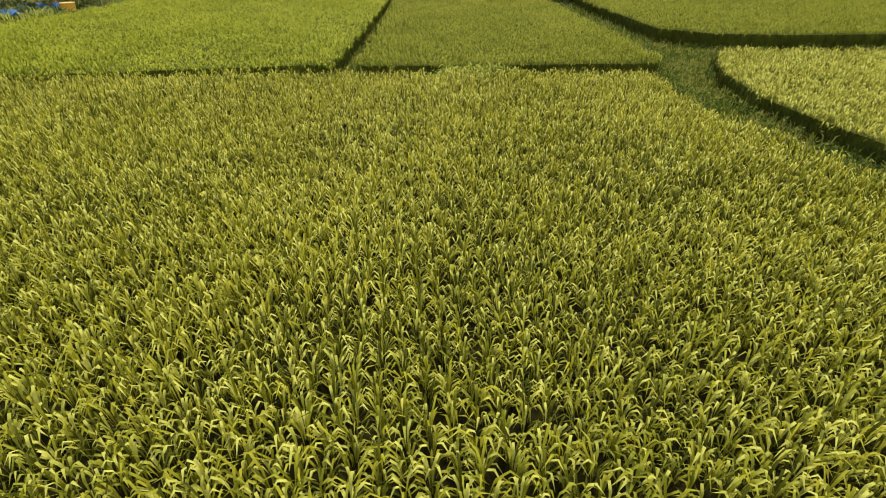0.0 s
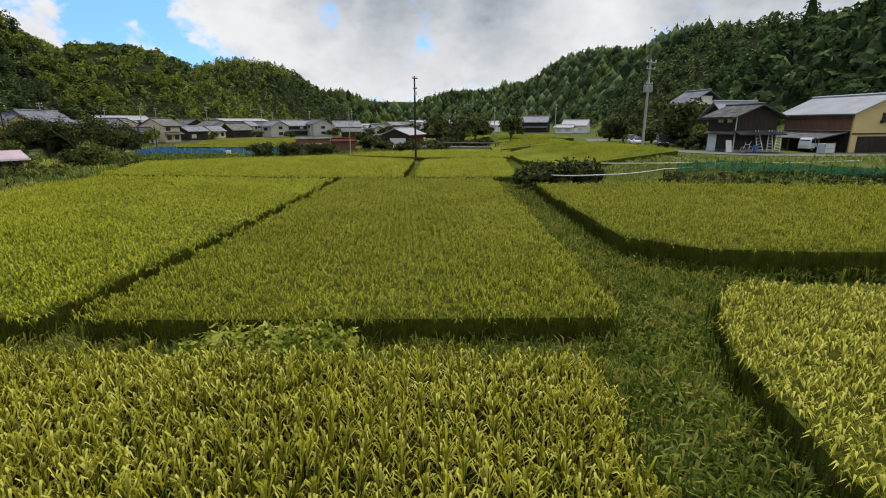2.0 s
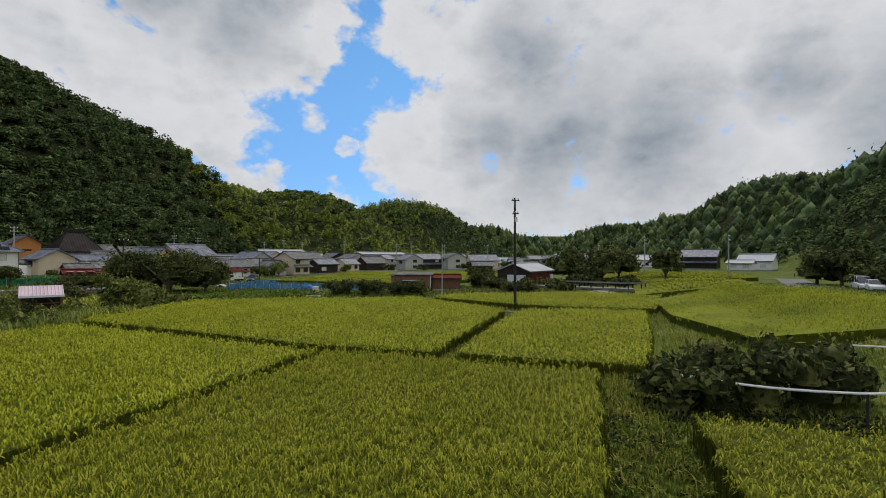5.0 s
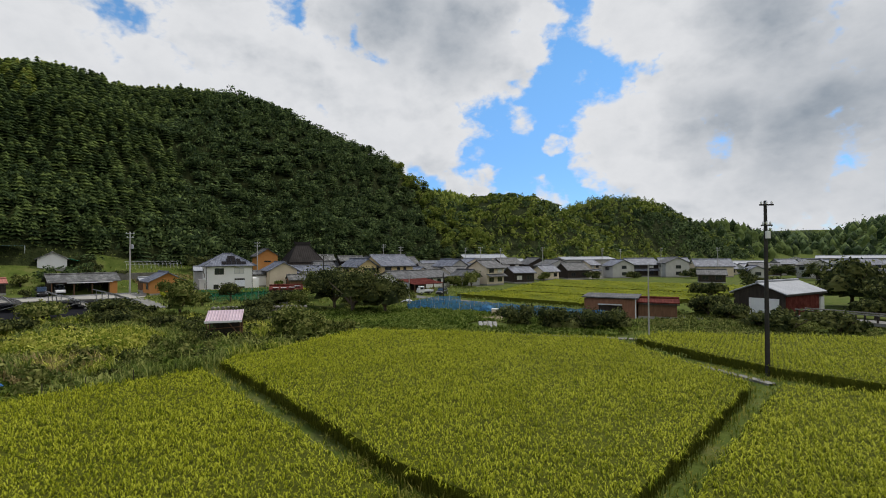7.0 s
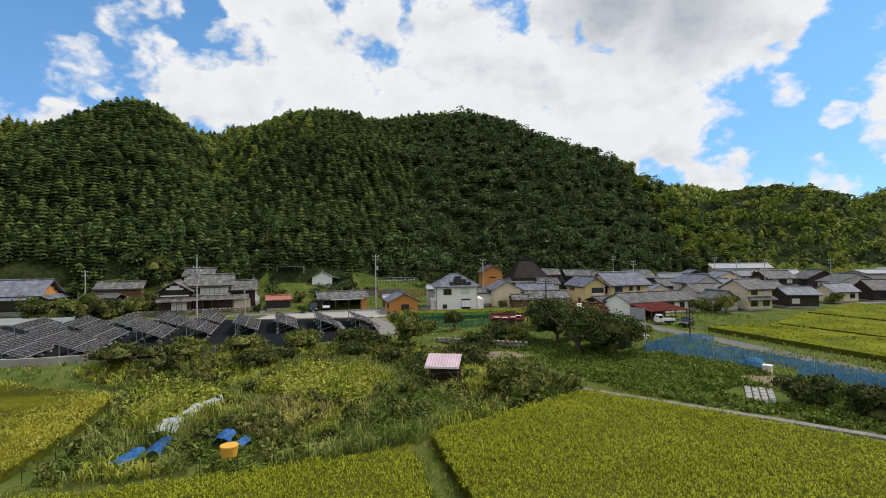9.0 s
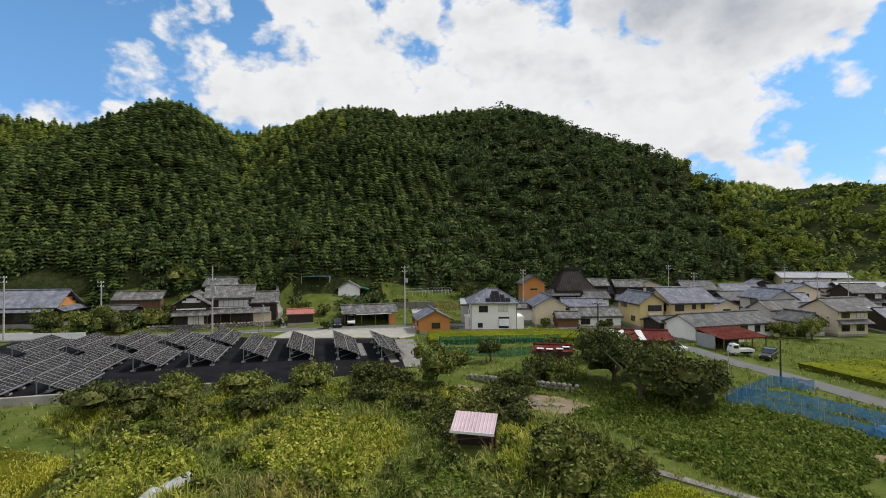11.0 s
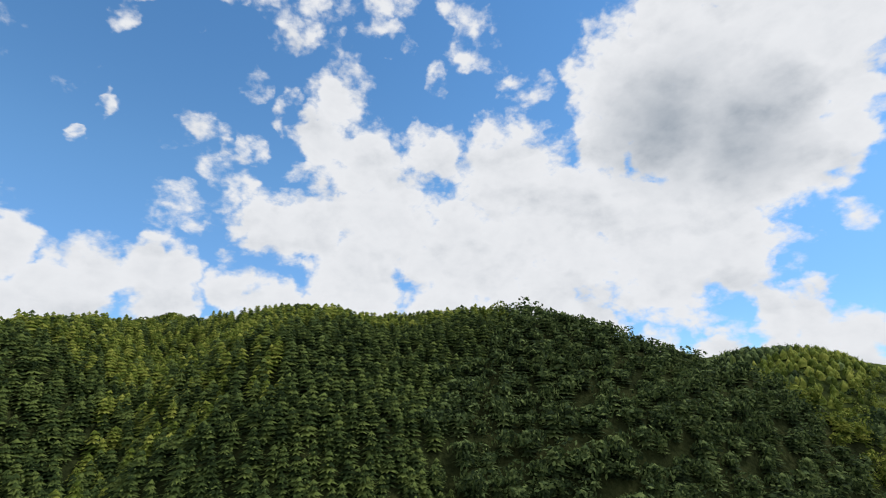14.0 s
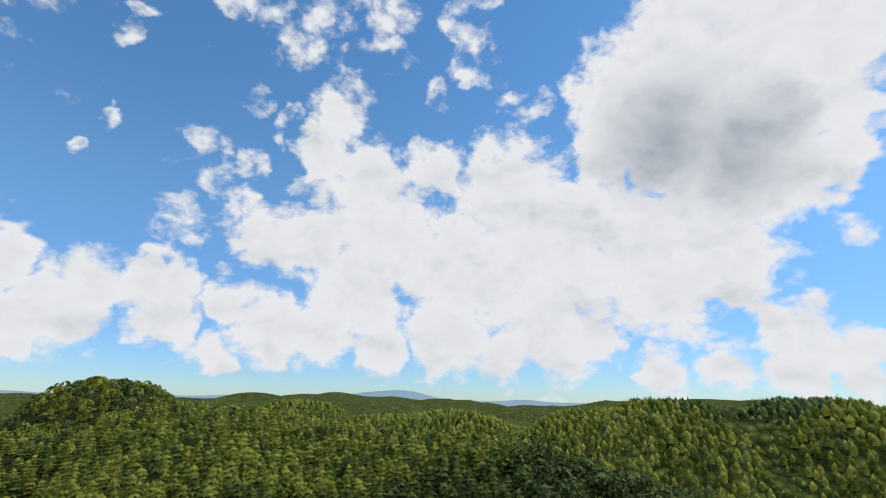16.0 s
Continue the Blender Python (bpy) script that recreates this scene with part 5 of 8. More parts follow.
box_part("end_wall", t, M["metal_pale"], (-4.6, -1.2, -0.3, -4.5, 2.6, 2.5), label="grey sheet end wall")

# orange gabled house and thatched house on the terrace
t = house("narrow two-storey ochre house with grey tile roof", -117.5, 81.6, 70, 5.4, 5.6, 4.2, 5.9, "orange_wall", "tile_dark", ridge="y", over=0.6, wins=(("f", 0, 2.6, 1.6, 0.25), ("r", 0, 2.2, 1.2, 1.0)), z=4.6)
t = root("thatched_house", "old farmhouse under a steep dark covered thatch roof", "house", pose(-113.5, 91.0, 3.4, 0, 0, 72))
part("wall", walls_bm(10.4, 8.0, 3.4), M["wood_wall"], t)
hip_roof(t, 9.4, 7.2, 3.9, 8.6, 0.4, M["thatch"], 0.6, short=1.5)
box_part("ridge_cap", t, M["thatch"], (-2.1, -0.45, 8.5, 2.1, 0.45, 9.2))
box_part("ridge_end", t, M["thatch"], (-2.3, -0.3, 8.7, -2.1, 0.3, 9.4), (2.1, -0.3, 8.7, 2.3, 0.3, 9.4))
hip_roof(t, 12.2, 9.4, 2.5, 3.7, 0.8, M["tile_dark"], short=4.6, name="lower_roof")
house("small pale house with grey tile roof below the thatched house", -105.8, 92.0, 72, 5.0, 4.6, 3.6, 4.9, "white_wall", "tile_dark", over=0.5, wins=(("f", 0.4, 2.2, 1.6, 1.0),), z=2.0)
house("low shed with dull red sheet roof", -104.2, 84.0, 70, 9.0, 4.5, 2.6, 3.5, "white_wall", "metal_red", over=0.4, pitch=0.45, z=1.4, name="shed", category="shed")
house("low shed with mossy tile roof at the wood's edge", -121.5, 104.5, 70, 7.0, 5.0, 2.4, 3.8, "wood_wall", "tile_old", over=0.5, z=5.0, name="shed", category="shed")
house("wooden shed with grey roof at the wood's edge", -118.5, 114.0, 64, 7.5, 5.5, 2.6, 4.0, "wood_wall", "tile_old", over=0.5, z=4.4, name="shed", category="shed")

# patchwork shed, rust-roofed shed
t = house("garden shed with patchwork rusty and white sheet roof", -66.2, 51.6, 55, 4.4, 3.2, 2.1, 2.5, "brown_wood", "metal_red", over=0.4, pitch=0.4, name="shed", category="shed")
bm = bmesh.new()
for k, (u, v) in enumerate(((-1.6, -1.5), (-0.4, -1.6), (0.9, -1.4), (1.7, -0.7))):
    box(bm, u - 0.45, v - 0.5, 2.41 + 0.004 * k + (v + 1.6) * 0.2, u + 0.45, v + 0.3, 2.45 + 0.004 * k + (v + 1.6) * 0.2)
part("roof_patch", bm, M["white_sheet"], t)
t = house("large shed with rust-red and white sheet roof", -67.4, 67.8, 60, 7.6, 5.4, 2.5, 3.3, "wood_wall", "metal_red", over=0.4, pitch=0.4, name="shed", category="shed")
bm = bmesh.new()
slope(bm, (-4.25, -3.15, 2.6), (-2.2, -3.15, 2.6), (-4.25, 0, 3.56), (-2.2, 0, 3.56), pitch=0.4)
slope(bm, (-0.6, -3.15, 2.6), (0.3, -3.15, 2.6), (-0.6, 0, 3.56), (0.3, 0, 3.56), pitch=0.4)
part("roof_patch", bm, M["white_sheet"], t)

# lilac-roofed stand
t = root("garden_stand", "open timber garden stand with lilac sheet roof", "shelter", pose(-47.1, 30.4, ground_at(-47.1, 30.4), 0, 0, 53))
bm = bmesh.new()
slope(bm, (-1.75, -1.1, 1.8), (1.75, -1.1, 1.8), (-1.75, 1.1, 2.7), (1.75, 1.1, 2.7), pitch=0.3)
part("roof", bm, M["metal_lilac"], t)
box_part("eave_board", t, M["plastic_white"], (-1.78, -1.16, 1.63, 1.78, -1.11, 1.84))
for x in (-1.6, 1.6):
    for y, h in ((-0.9, 1.75), (0.9, 2.45)):
        box_part("post", t, M["brown_wood"], (x - 0.06, y - 0.06, -0.3, x + 0.06, y + 0.06, h))
for a, b in (((1.6, -0.9, 0.2), (0.4, -0.9, 1.65)), ((-1.6, -0.9, 1.0), (1.6, 0.9, 0.9))):
    bm = bmesh.new()
    tube(bm, [a, b], 0.05)
    part("brace", bm, M["brown_wood"], t)
box_part("back_wall", t, M["wood_wall"], (-1.6, 0.92, 0, 1.6, 0.98, 2.3))

# brick-coloured shed with lean-to
t = root("shed", "long brown boarded shed with flat corrugated roof", "shed", pose(-19.4, 70.0, 0, 0, 0, 8))
part("wall", walls_bm(6.6, 3.4, 2.5), M["board_brown"], t)
bm = bmesh.new()
slope(bm, (-3.6, -2.1, 2.75), (3.6, -2.1, 2.75), (-3.6, 2.0, 3.0), (3.6, 2.0, 3.0), pitch=0.4, rise=0.1)
part("roof", bm, M["tile_dark"], t)
box_part("awning", t, M["white_sheet"], (-1.4, -2.3, 1.75, 1.6, -1.72, 1.85))
# dark slab painted in for the shaded inside of the shed
box_part("opening", t, M["wood_wall"], (-1.4, -1.74, 0.0, 1.6, -1.705, 1.65))
box_part("corner_post", t, M["plastic_white"], (3.2, -1.85, 0, 3.32, -1.72, 2.6))
box_part("bench", t, M["brown_wood"], (-1.3, -2.2, 0.35, 1.5, -1.9, 0.45), (-1.2, -2.1, 0, -1.1, -2.0, 0.35), (1.3, -2.1, 0, 1.4, -2.0, 0.35))
t = house("weathered plank lean-to with red sheet roof", -13.9, 71.6, 12, 4.6, 3.0, 2.1, 2.45, "brown_wood", "metal_red", over=0.3, pitch=0.4, name="shed", category="shed", z=0)

# dark shed with shutter
t = house("dark gabled shed with pale metal roof and white shutter", -1.2, 88.6, -22, 6.6, 11.5, 3.0, 4.3, "wood_wall", "metal_pale", ridge="y", over=0.4, pitch=0.5, name="shed", category="shed", z=0)
box_part("roller_shutter", t, M["plastic_white"], (-1.2, -5.83, 0.0, 2.6, -5.76, 2.3))
box_part("side_wall", t, M["metal_red"], (3.31, -5.6, 0.0, 3.36, 4.2, 2.6), label="rust-brown sheet side wall")
box_part("side_door", t, M["plastic_white"], (3.31, 4.4, 0.0, 3.5, 5.6, 2.2))

# houses by the eastern lane
t = house("tall dark wooden barn house with tile roof", 42.4, 32.65, 2, 5.8, 5.3, 4.6, 5.8, "wood_wall", "tile_dark", ridge="y", over=0.8, wins=(("l", 1.5, 4.0, 0.8, 0.4, "pale"), ("l", -0.2, 4.0, 0.8, 0.4, "pale")), name="barn_house", category="house")
box_part("sliding_door", t, M["plastic_white"], (-2.96, 0.7, 0, -2.9, 2.4, 2.2), label="white sheet sliding door")
# thin dark panel on the wall stands for shade inside the doorway
box_part("door_opening", t, M["wood_wall"], (-2.93, -1.2, 0, -2.905, 0.6, 2.2))
box_part("corner_board", t, M["grey_wall"], (-2.97, -2.72, 0, -2.85, -2.6, 4.4))
skirt(t, 5.8, 5.3, 2.3, 2.75, 1.5, M["tile_dark"], "f")
skirt(t, 5.8, 5.3, 2.35, 2.6, 0.6, M["concrete_dark"], "l")
t = house("two-storey ochre house with long pale grey tile roof", 57.9, 32.9, 0, 9.0, 11.0, 5.4, 7.4, "yellow_wall", "metal_pale", ridge="y", over=0.8, pitch=0.35, wins=(("f", 0.4, 4.75, 2.2, 1.0), ("l", -2.6, 4.2, 1.6, 0.7)), name="house", z=1.3)
box_part("boarding", t, M["board_brown"], (-4.56, -5.3, 3.2, -4.505, 5.4, 5.0), label="weathered brown board cladding")
box_part("lower_wall", t, M["wood_wall"], (-4.56, -5.3, 0, -4.505, 5.4, 3.1))
box_part("balcony_rail", t, M["frame_dark"], (-0.9, -6.0, 4.05, 1.7, -5.9, 4.12), (-0.9, -6.0, 4.4, 1.7, -5.9, 4.46), (-0.9, -6.0, 4.05, -0.84, -5.51, 4.46), (1.64, -6.0, 4.05, 1.7, -5.51, 4.46))
# no real hollow here: a dark panel gives the carport's shade
box_part("carport_opening", t, M["wood_wall"], (-3.6, -5.56, 0, 4.2, -5.505, 2.45))
box_part("lintel", t, M["frame_dark"], (-4.5, -5.62, 2.7, 4.5, -5.505, 2.85))
bm = bmesh.new()
slope(bm, (-8.4, 5.4, 2.2), (-8.4, -5.0, 2.2), (-4.6, 5.4, 3.0), (-4.6, -5.0, 3.0), pitch=0.4, rise=0.03)
part("pent_roof", bm, M["tile_dark"], t)
for y0 in (-4.8, 0.0, 5.0):
    box_part("post", t, M["brown_wood"], (-8.2, y0 - 0.07, -0.3, -8.06, y0 + 0.07, 2.2))
t = house("large house with hipped grey tile roof and white gable", 53.0, 60.0, 4, 8.6, 5.4, 7.2, 9.7, "wood_wall", "tile_blue", over=0.9, ridge="y", wins=(("f", 0, 5.0, 3, 1.2),), name="house")
skirt(t, 8.6, 5.4, 6.2, 6.9, 1.1, M["tile_blue"], "fl")
box_part("gable_plaster", t, M["white_wall"], (-2.2, -2.77, 7.4, 2.2, -2.71, 8.1), (-1.1, -2.77, 8.1, 1.1, -2.71, 8.9))
house("low house with grey tile roof behind the wooden barn house", 46.2, 39.8, 4, 6, 5, 4.6, 6.5, "wood_wall", "metal_pale", over=0.6, pitch=0.35)

# village houses further off; some white walls made grey or wood to paint in shade
VILLAGE = (
    (-108, 122, 75, 10, 7, 3.2, 5.0, "cream_wall", "tile_blue", "x"), (-113, 134, 70, 9, 7, 5.4, 7.4, "wood_wall", "tile_dark", "x"), (-103, 138, 74, 11, 7, 3.4, 5.2, "wood_wall", "tile_dark", "x"),
    (-92, 134, 72, 7, 10, 4.8, 6.8, "grey_wall", "tile_blue", "y"), (-86, 128, 78, 9, 6, 3.0, 4.6, "grey_wall", "tile_dark", "x"), (-70, 120.5, 76, 6.5, 7.5, 4.8, 6.6, "cream_wall", "tile_dark", "x"),
    (-72, 113, 76, 5, 6, 2.8, 4.2, "grey_wall", "tile_dark", "y"), (-78, 146, 70, 8, 4, 2.6, 3.0, "white_wall", "metal_pale", "x"), (-100, 158, 68, 9, 7, 5.2, 7.0, "cream_wall", "tile_blue", "y"),
    (-116, 156, 66, 11, 7, 3.4, 5.2, "white_wall", "tile_blue", "x"), (-112, 174, 62, 12, 7, 3.4, 5.4, "grey_wall", "tile_blue", "x"), (-92, 172, 66, 9, 8, 5.0, 7.0, "wood_wall", "tile_dark", "x"),
    (-124, 206, 55, 22, 9, 4.6, 6.2, "cream_wall", "metal_pale", "x"), (-104, 196, 60, 14, 8, 4.6, 6.4, "wood_wall", "metal_pale", "x"), (-88, 188, 60, 10, 8, 4.6, 7.0, "wood_wall", "tile_dark", "y"),
    (-74, 176, 62, 11, 8, 4.4, 6.4, "grey_wall", "tile_dark", "y"), (-64, 170, 58, 9, 7, 3.2, 5.4, "wood_wall", "tile_dark", "x"), (-70, 198, 56, 24, 9, 6.4, 7.2, "grey_wall", "metal_pale", "x"),
    (-54, 190, 50, 9, 7, 4.6, 6.6, "grey_wall", "tile_blue", "y"), (-50, 204, 44, 12, 8, 4.8, 7.0, "wood_wall", "tile_blue", "x"), (-38, 206, 36, 9, 8, 5.4, 7.4, "grey_wall", "tile_dark", "y"),
    (-26, 214, 26, 13, 8, 4.2, 6.6, "cream_wall", "tile_blue", "x"), (-20, 168, 12, 7, 5, 2.6, 3.8, "wood_wall", "tile_dark", "x"), (-10, 232, 18, 10, 7, 3.4, 5.0, "wood_wall", "tile_dark", "x"),
    (-44, 236, 30, 12, 7, 5.2, 7.0, "grey_wall", "tile_blue", "x"), (-80, 226, 44, 12, 7, 5.0, 7.0, "grey_wall", "metal_pale", "x"), (-20, 274, 16, 16, 8, 4.0, 5.2, "white_wall", "metal_pale", "x"),
    (6, 300, 4, 14, 8, 4.0, 5.6, "cream_wall", "tile_blue", "x"), (26, 330, -6, 34, 9, 5.2, 6.4, "cream_wall", "metal_pale", "x"), (0, 360, 2, 12, 9, 5.0, 6.8, "white_wall", "tile_blue", "y"),
    (44, 300, -12, 16, 8, 3.6, 5.0, "white_wall", "metal_pale", "x"), (60, 190, -26, 12, 9, 4.8, 7.2, "wood_wall", "tile_blue", "x"), (74, 176, -34, 10, 8, 3.4, 5.4, "white_wall", "metal_pale", "x"),
    (42, 210, -16, 12, 8, 3.4, 5.2, "white_wall", "metal_pale", "x"), (30, 226, -8, 10, 7, 3.4, 5.0, "grey_wall", "tile_blue", "x"), (66, 168, -30, 7, 5, 2.6, 3.4, "white_wall", "metal_pale", "x"),
    (-84, 152, 70, 8, 6, 3.0, 4.6, "wood_wall", "tile_dark", "x"), (-96, 148, 64, 8, 6, 3.2, 5.0, "white_wall", "tile_blue", "x"),
)
mixed = random.Random(11)
MORE = []
for k in range(260):
    x, y = (mixed.uniform(-124, -62), mixed.uniform(108, 205)) if k % 3 else (mixed.uniform(-60, 20), mixed.uniform(200, 268))
    if k % 3 == 0 and y < 206 - 0.35 * (x + 20):
        continue
    if all((x - q[0]) ** 2 + (y - q[1]) ** 2 > (10.5 if k % 3 else 12.5) ** 2 for q in list(VILLAGE) + MORE) and (y > 112 or x < -90) and ground_at(x, y) < 3.5 and len(MORE) < 30:
        two = mixed.random() < 0.35
        MORE.append((x, y, mixed.uniform(56, 80) if k % 3 else mixed.uniform(14, 44), mixed.uniform(5.5, 8.5), mixed.uniform(4.8, 6.5), 4.7 if two else mixed.uniform(2.6, 3.2), 6.3 if two else mixed.uniform(4.2, 4.8),
                     mixed.choice(["cream_wall", "wood_wall", "wood_wall", "grey_wall", "cream_wall"]), mixed.choice(["tile_blue", "tile_blue", "tile_dark", "tile_old"]), mixed.choice("xxy")))
for x, y, turn, W, D, h, pk, wall, roof, ridge in list(VILLAGE) + MORE:
    wins = [("f", u, zz, 1.6, 1.1, rng.choice(["dark", "dark", "pale"])) for u in (-W / 4, W / 4) for zz in ((1.5, 4.0) if h > 4.4 else (1.6,))]
    if ridge == "y":
        wins = [("f", 0.3, zz, 1.8, 1.1) for zz in ((1.5, 3.9) if h > 4.4 else (1.6,))] + [("l", 0, h - 1.2, 2.2, 1.0)]
    colour = {"cream_wall": "cream rendered", "grey_wall": "grey rendered", "white_wall": "white rendered", "wood_wall": "dark wooden", "yellow_wall": "yellow"}[wall]
    top = {"tile_blue": "blue-grey tile roof", "tile_dark": "dark grey tile roof", "metal_pale": "pale metal roof", "tile_old": "weathered roof"}[roof]
    t = house(f"{colour} village house with {top}", x, y, turn, W, D, h, pk, wall, roof, ridge=ridge, wins=wins, pitch=0.6)
    if h > 4.4 and ridge == "x" and W < 15:
        skirt(t, W, D, 2.4, 3.1, 1.3, M[roof], "f")


# ---- roads, lots and walls ----
def ribbon(name, pts, half, up, mat, label, category, kind="structure"):
    """A strip along points, draped on the terrain, with short steps."""
    P = [Vector((x, y, 0)) for x, y in pts]
    fine = []
    for a, b in zip(P, P[1:]):
        n = max(1, int((b - a).length / 3))
        fine += [a.lerp(b, k / n) for k in range(n)]
    fine.append(P[-1])
    bm, old = bmesh.new(), None
    for i, p in enumerate(fine):
        d = (fine[min(i + 1, len(fine) - 1)] - fine[max(i - 1, 0)]).normalized()
        s = Vector((d.y, -d.x, 0)) * half
        z = ground_at(p.x, p.y) + up
        row = [bm.verts.new((q.x, q.y, zz)) for q, zz in ((p - s, z - 0.5), (p - s, z), (p + s, z), (p + s, z - 0.5))]
        if old:
            for k in range(3):
                bm.faces.new((old[k], old[k + 1], row[k + 1], row[k]))
        old = row
    bmesh.ops.recalc_face_normals(bm, faces=bm.faces[:])
    me = bpy.data.meshes.new(name)
    bm.to_mesh(me)
    bm.free()
    me.materials.append(mat)
    return tagged(new(name, me), label, category, kind=kind)


LANE = [(-119, -40), (-116, -20), (-113.5, -6), (-112, 10), (-110.6, 24), (-107.6, 38), (-105.4, 47), (-103.6, 54), (-104, 68)]
ribbon("road", LANE, 2.1, 0.10, M["asphalt"], "narrow grey asphalt village lane", "road")
ribbon("road_line", [(x + 1.9, y - 0.3) for x, y in LANE], 0.09, 0.106, M["white_line"], "white painted edge line of the lane", "road marking")
ribbon("road", [(-93, 92), (-86.5, 87.8), (-75, 80.5), (-64.5, 79.4), (-54.5, 78.4), (-40, 75), (-28, 72.2), (-16, 72), (-6, 76), (4, 80)], 1.7, 0.07, M["asphalt"], "worn asphalt farm road beside the rice fields", "road")
ribbon("road", [(64, 21.0), (50, 22.0), (40, 24.0), (35.4, 29.5), (33.4, 38), (34, 50), (38.5, 62), (42, 76), (52, 104)], 2.4, 0.08, M["asphalt"], "grey asphalt lane past the wooden houses", "road")
ribbon("pavement", [(-39.4, 39.8), (-38.2, 40.7), (-31.3, 44.0), (-23.4, 47.8), (-20, 49.3), (-12, 52.6), (-4, 57.2), (8, 65.4)], 0.4, 0.12, M["concrete_dark"], "narrow concrete field path", "path")
ribbon("pavement", [(-12, 47.6), (-6, 44), (-1.2, 41), (-0.2, 40.2)], 0.3, 0.14, M["concrete_dark"], "worn concrete channel edge between paddies", "path")
sheet("gravel_lot", [(-101.0, 17.4), (-108.6, 21.4), (-105.3, 38), (-103.0, 46), (-94, 41.6), (-92.6, 38.6)], 0.09, M["gravel"], "pale gravel parking lot beside the lane", "lot")
sheet("solar_lot", [(-112.0, 6), (-114, -22), (-78, -30), (-71, -6), (-69.5, 12), (-71.5, 35.5), (-91.4, 39.2), (-97.5, 26), (-101.6, 17.0)], 0.05, M["black_sheet"], "black weed-control sheet under solar panels", "lot")
sheet("concrete_apron", [(-71.6, 32.6), (-71.2, 36.0), (-91.0, 40.4), (-92.0, 37.4)], 0.08, M["concrete_dark"], "grey concrete apron beside the solar panels", "lot")
sheet("yard", [(-103.5, 52), (-95.2, 54.2), (-92.8, 64.5), (-100, 71), (-105, 66)], 0.03, M["concrete_dark"], "grey concrete house yard", "yard")
sheet("village_ground", [(-90.5, 87.2), (-76, 83.4), (-70.5, 93), (-66.5, 112), (-64, 150), (-52, 190), (-72, 212), (-111, 190), (-111.4, 101), (-98, 90)], 0.015, M["dirt_grey"], "grey earth and gravel between village houses", "ground")
sheet("slab", [(7.5, 64.4), (12.0, 66.6), (14.0, 73.0), (10.4, 72.0)], 0.35, M["concrete"], "pale concrete slab among the fields", "slab")


def wall_line(name, pts, h, mat, label, thick=0.3, down=0.6):
    bm = bmesh.new()
    for (x0, y0), (x1, y1) in zip(pts, pts[1:]):
        a, b = Vector((x0, y0, ground_at(x0, y0))), Vector((x1, y1, ground_at(x1, y1)))
        d = b - a
        m = Matrix.Translation(a) @ Matrix.Rotation(math.atan2(d.y, d.x), 4, "Z")
        box(bm, -0.05, -thick / 2, -down, Vector((d.x, d.y)).length + 0.05, thick / 2, h, m)
    me = bpy.data.meshes.new(name)
    bm.to_mesh(me)
    bm.free()
    me.materials.append(mat)
    return tagged(new(name, me), label, "wall", kind="structure")


wall_line("wall_yard", [(-94.6, 49.4), (-92.0, 55), (-88.2, 65), (-85.2, 78.4)], 0.75, M["concrete_dark"], "low stained concrete yard wall")
wall_line("wall_lot", [(-77.6, -26), (-71.2, -8), (-69.4, 10)], 0.9, M["concrete"], "pale concrete retaining wall of the solar lot", 0.4)
wall_line("wall_gravel", [(-101.2, 17.2), (-92.6, 38.4)], 0.25, M["concrete_dark"], "low concrete edge of the gravel lot", 0.3)
wall_line("wall_terrace", [(-119.5, 46), (-117.5, 55)], 1.3, M["stone"], "low rubble stone terrace wall", 0.5)
wall_line("wall_ramp", [(-118.6, -40), (-115.4, -20), (-113.4, -12)], 1.1, M["plastic_white"], "white painted roadside wall", 0.25)
wall_line("wall_village", [(-97, 92), (-101, 100)], 1.2, M["plastic_white"], "white plaster garden wall", 0.25)


def stone_wall(name, p, q, h, label):
    """A wall of single stones in courses."""
    a, b = Vector((*p, ground_at(*p))), Vector((*q, ground_at(*q)))
    d = b - a
    n = int(Vector((d.x, d.y)).length / 0.62)
    w = root(name, label, "wall", Matrix.Translation(a) @ Matrix.Rotation(math.atan2(d.y, d.x), 4, "Z"), kind="structure")
    shapes = []
    for k in range(5):
        bm = bmesh.new()
        bmesh.ops.create_icosphere(bm, subdivisions=1, radius=0.5)
        for v in bm.verts:
            v.co *= rng.uniform(0.82, 1.1)
        me = bpy.data.meshes.new("stone")
        bm.to_mesh(me)
        bm.free()
        me.materials.append(M["stone"])
        shapes.append(me)
    for r in range(int(h / 0.4)):
        for k in range(n):
            ob = new("stone", shapes[int(rng.integers(5))])
            ob.parent = w
            ob.location = (0.62 * (k + 0.5 * (r % 2)) + rng.uniform(-0.08, 0.08), rng.uniform(-0.06, 0.06), 0.05 + 0.4 * r)
            ob.scale = (rng.uniform(0.62, 0.8), 0.55, rng.uniform(0.42, 0.56))
    return w


stone_wall("stone_wall", (-117.3, -3), (-115.6, 20.5), 1.5, "rubble stone wall below the farmhouse")

# ---- solar array ----
panel_bm = bmesh.new()
us = [-0.505, -0.46, -0.163, -0.144, 0.144, 0.163, 0.46, 0.505]
vs = [-0.94, -0.90]
for k in range(1, 6):
    vs += [-0.90 + 0.3 * k - 0.010, -0.90 + 0.3 * k + 0.010]
vs += [0.90, 0.94]
net_of = [[panel_bm.verts.new((u, v, 0.03)) for v in vs] for u in us]
for i in range(len(us) - 1):
    for j in range(len(vs) - 1):
        f = panel_bm.faces.new((net_of[i][j], net_of[i + 1][j], net_of[i + 1][j + 1], net_of[i][j + 1]))
        edge = i in (0, len(us) - 2) or j in (0, len(vs) - 2)
        f.material_index = 1 if edge else (2 if i % 2 == 0 or j % 2 == 0 else 0)
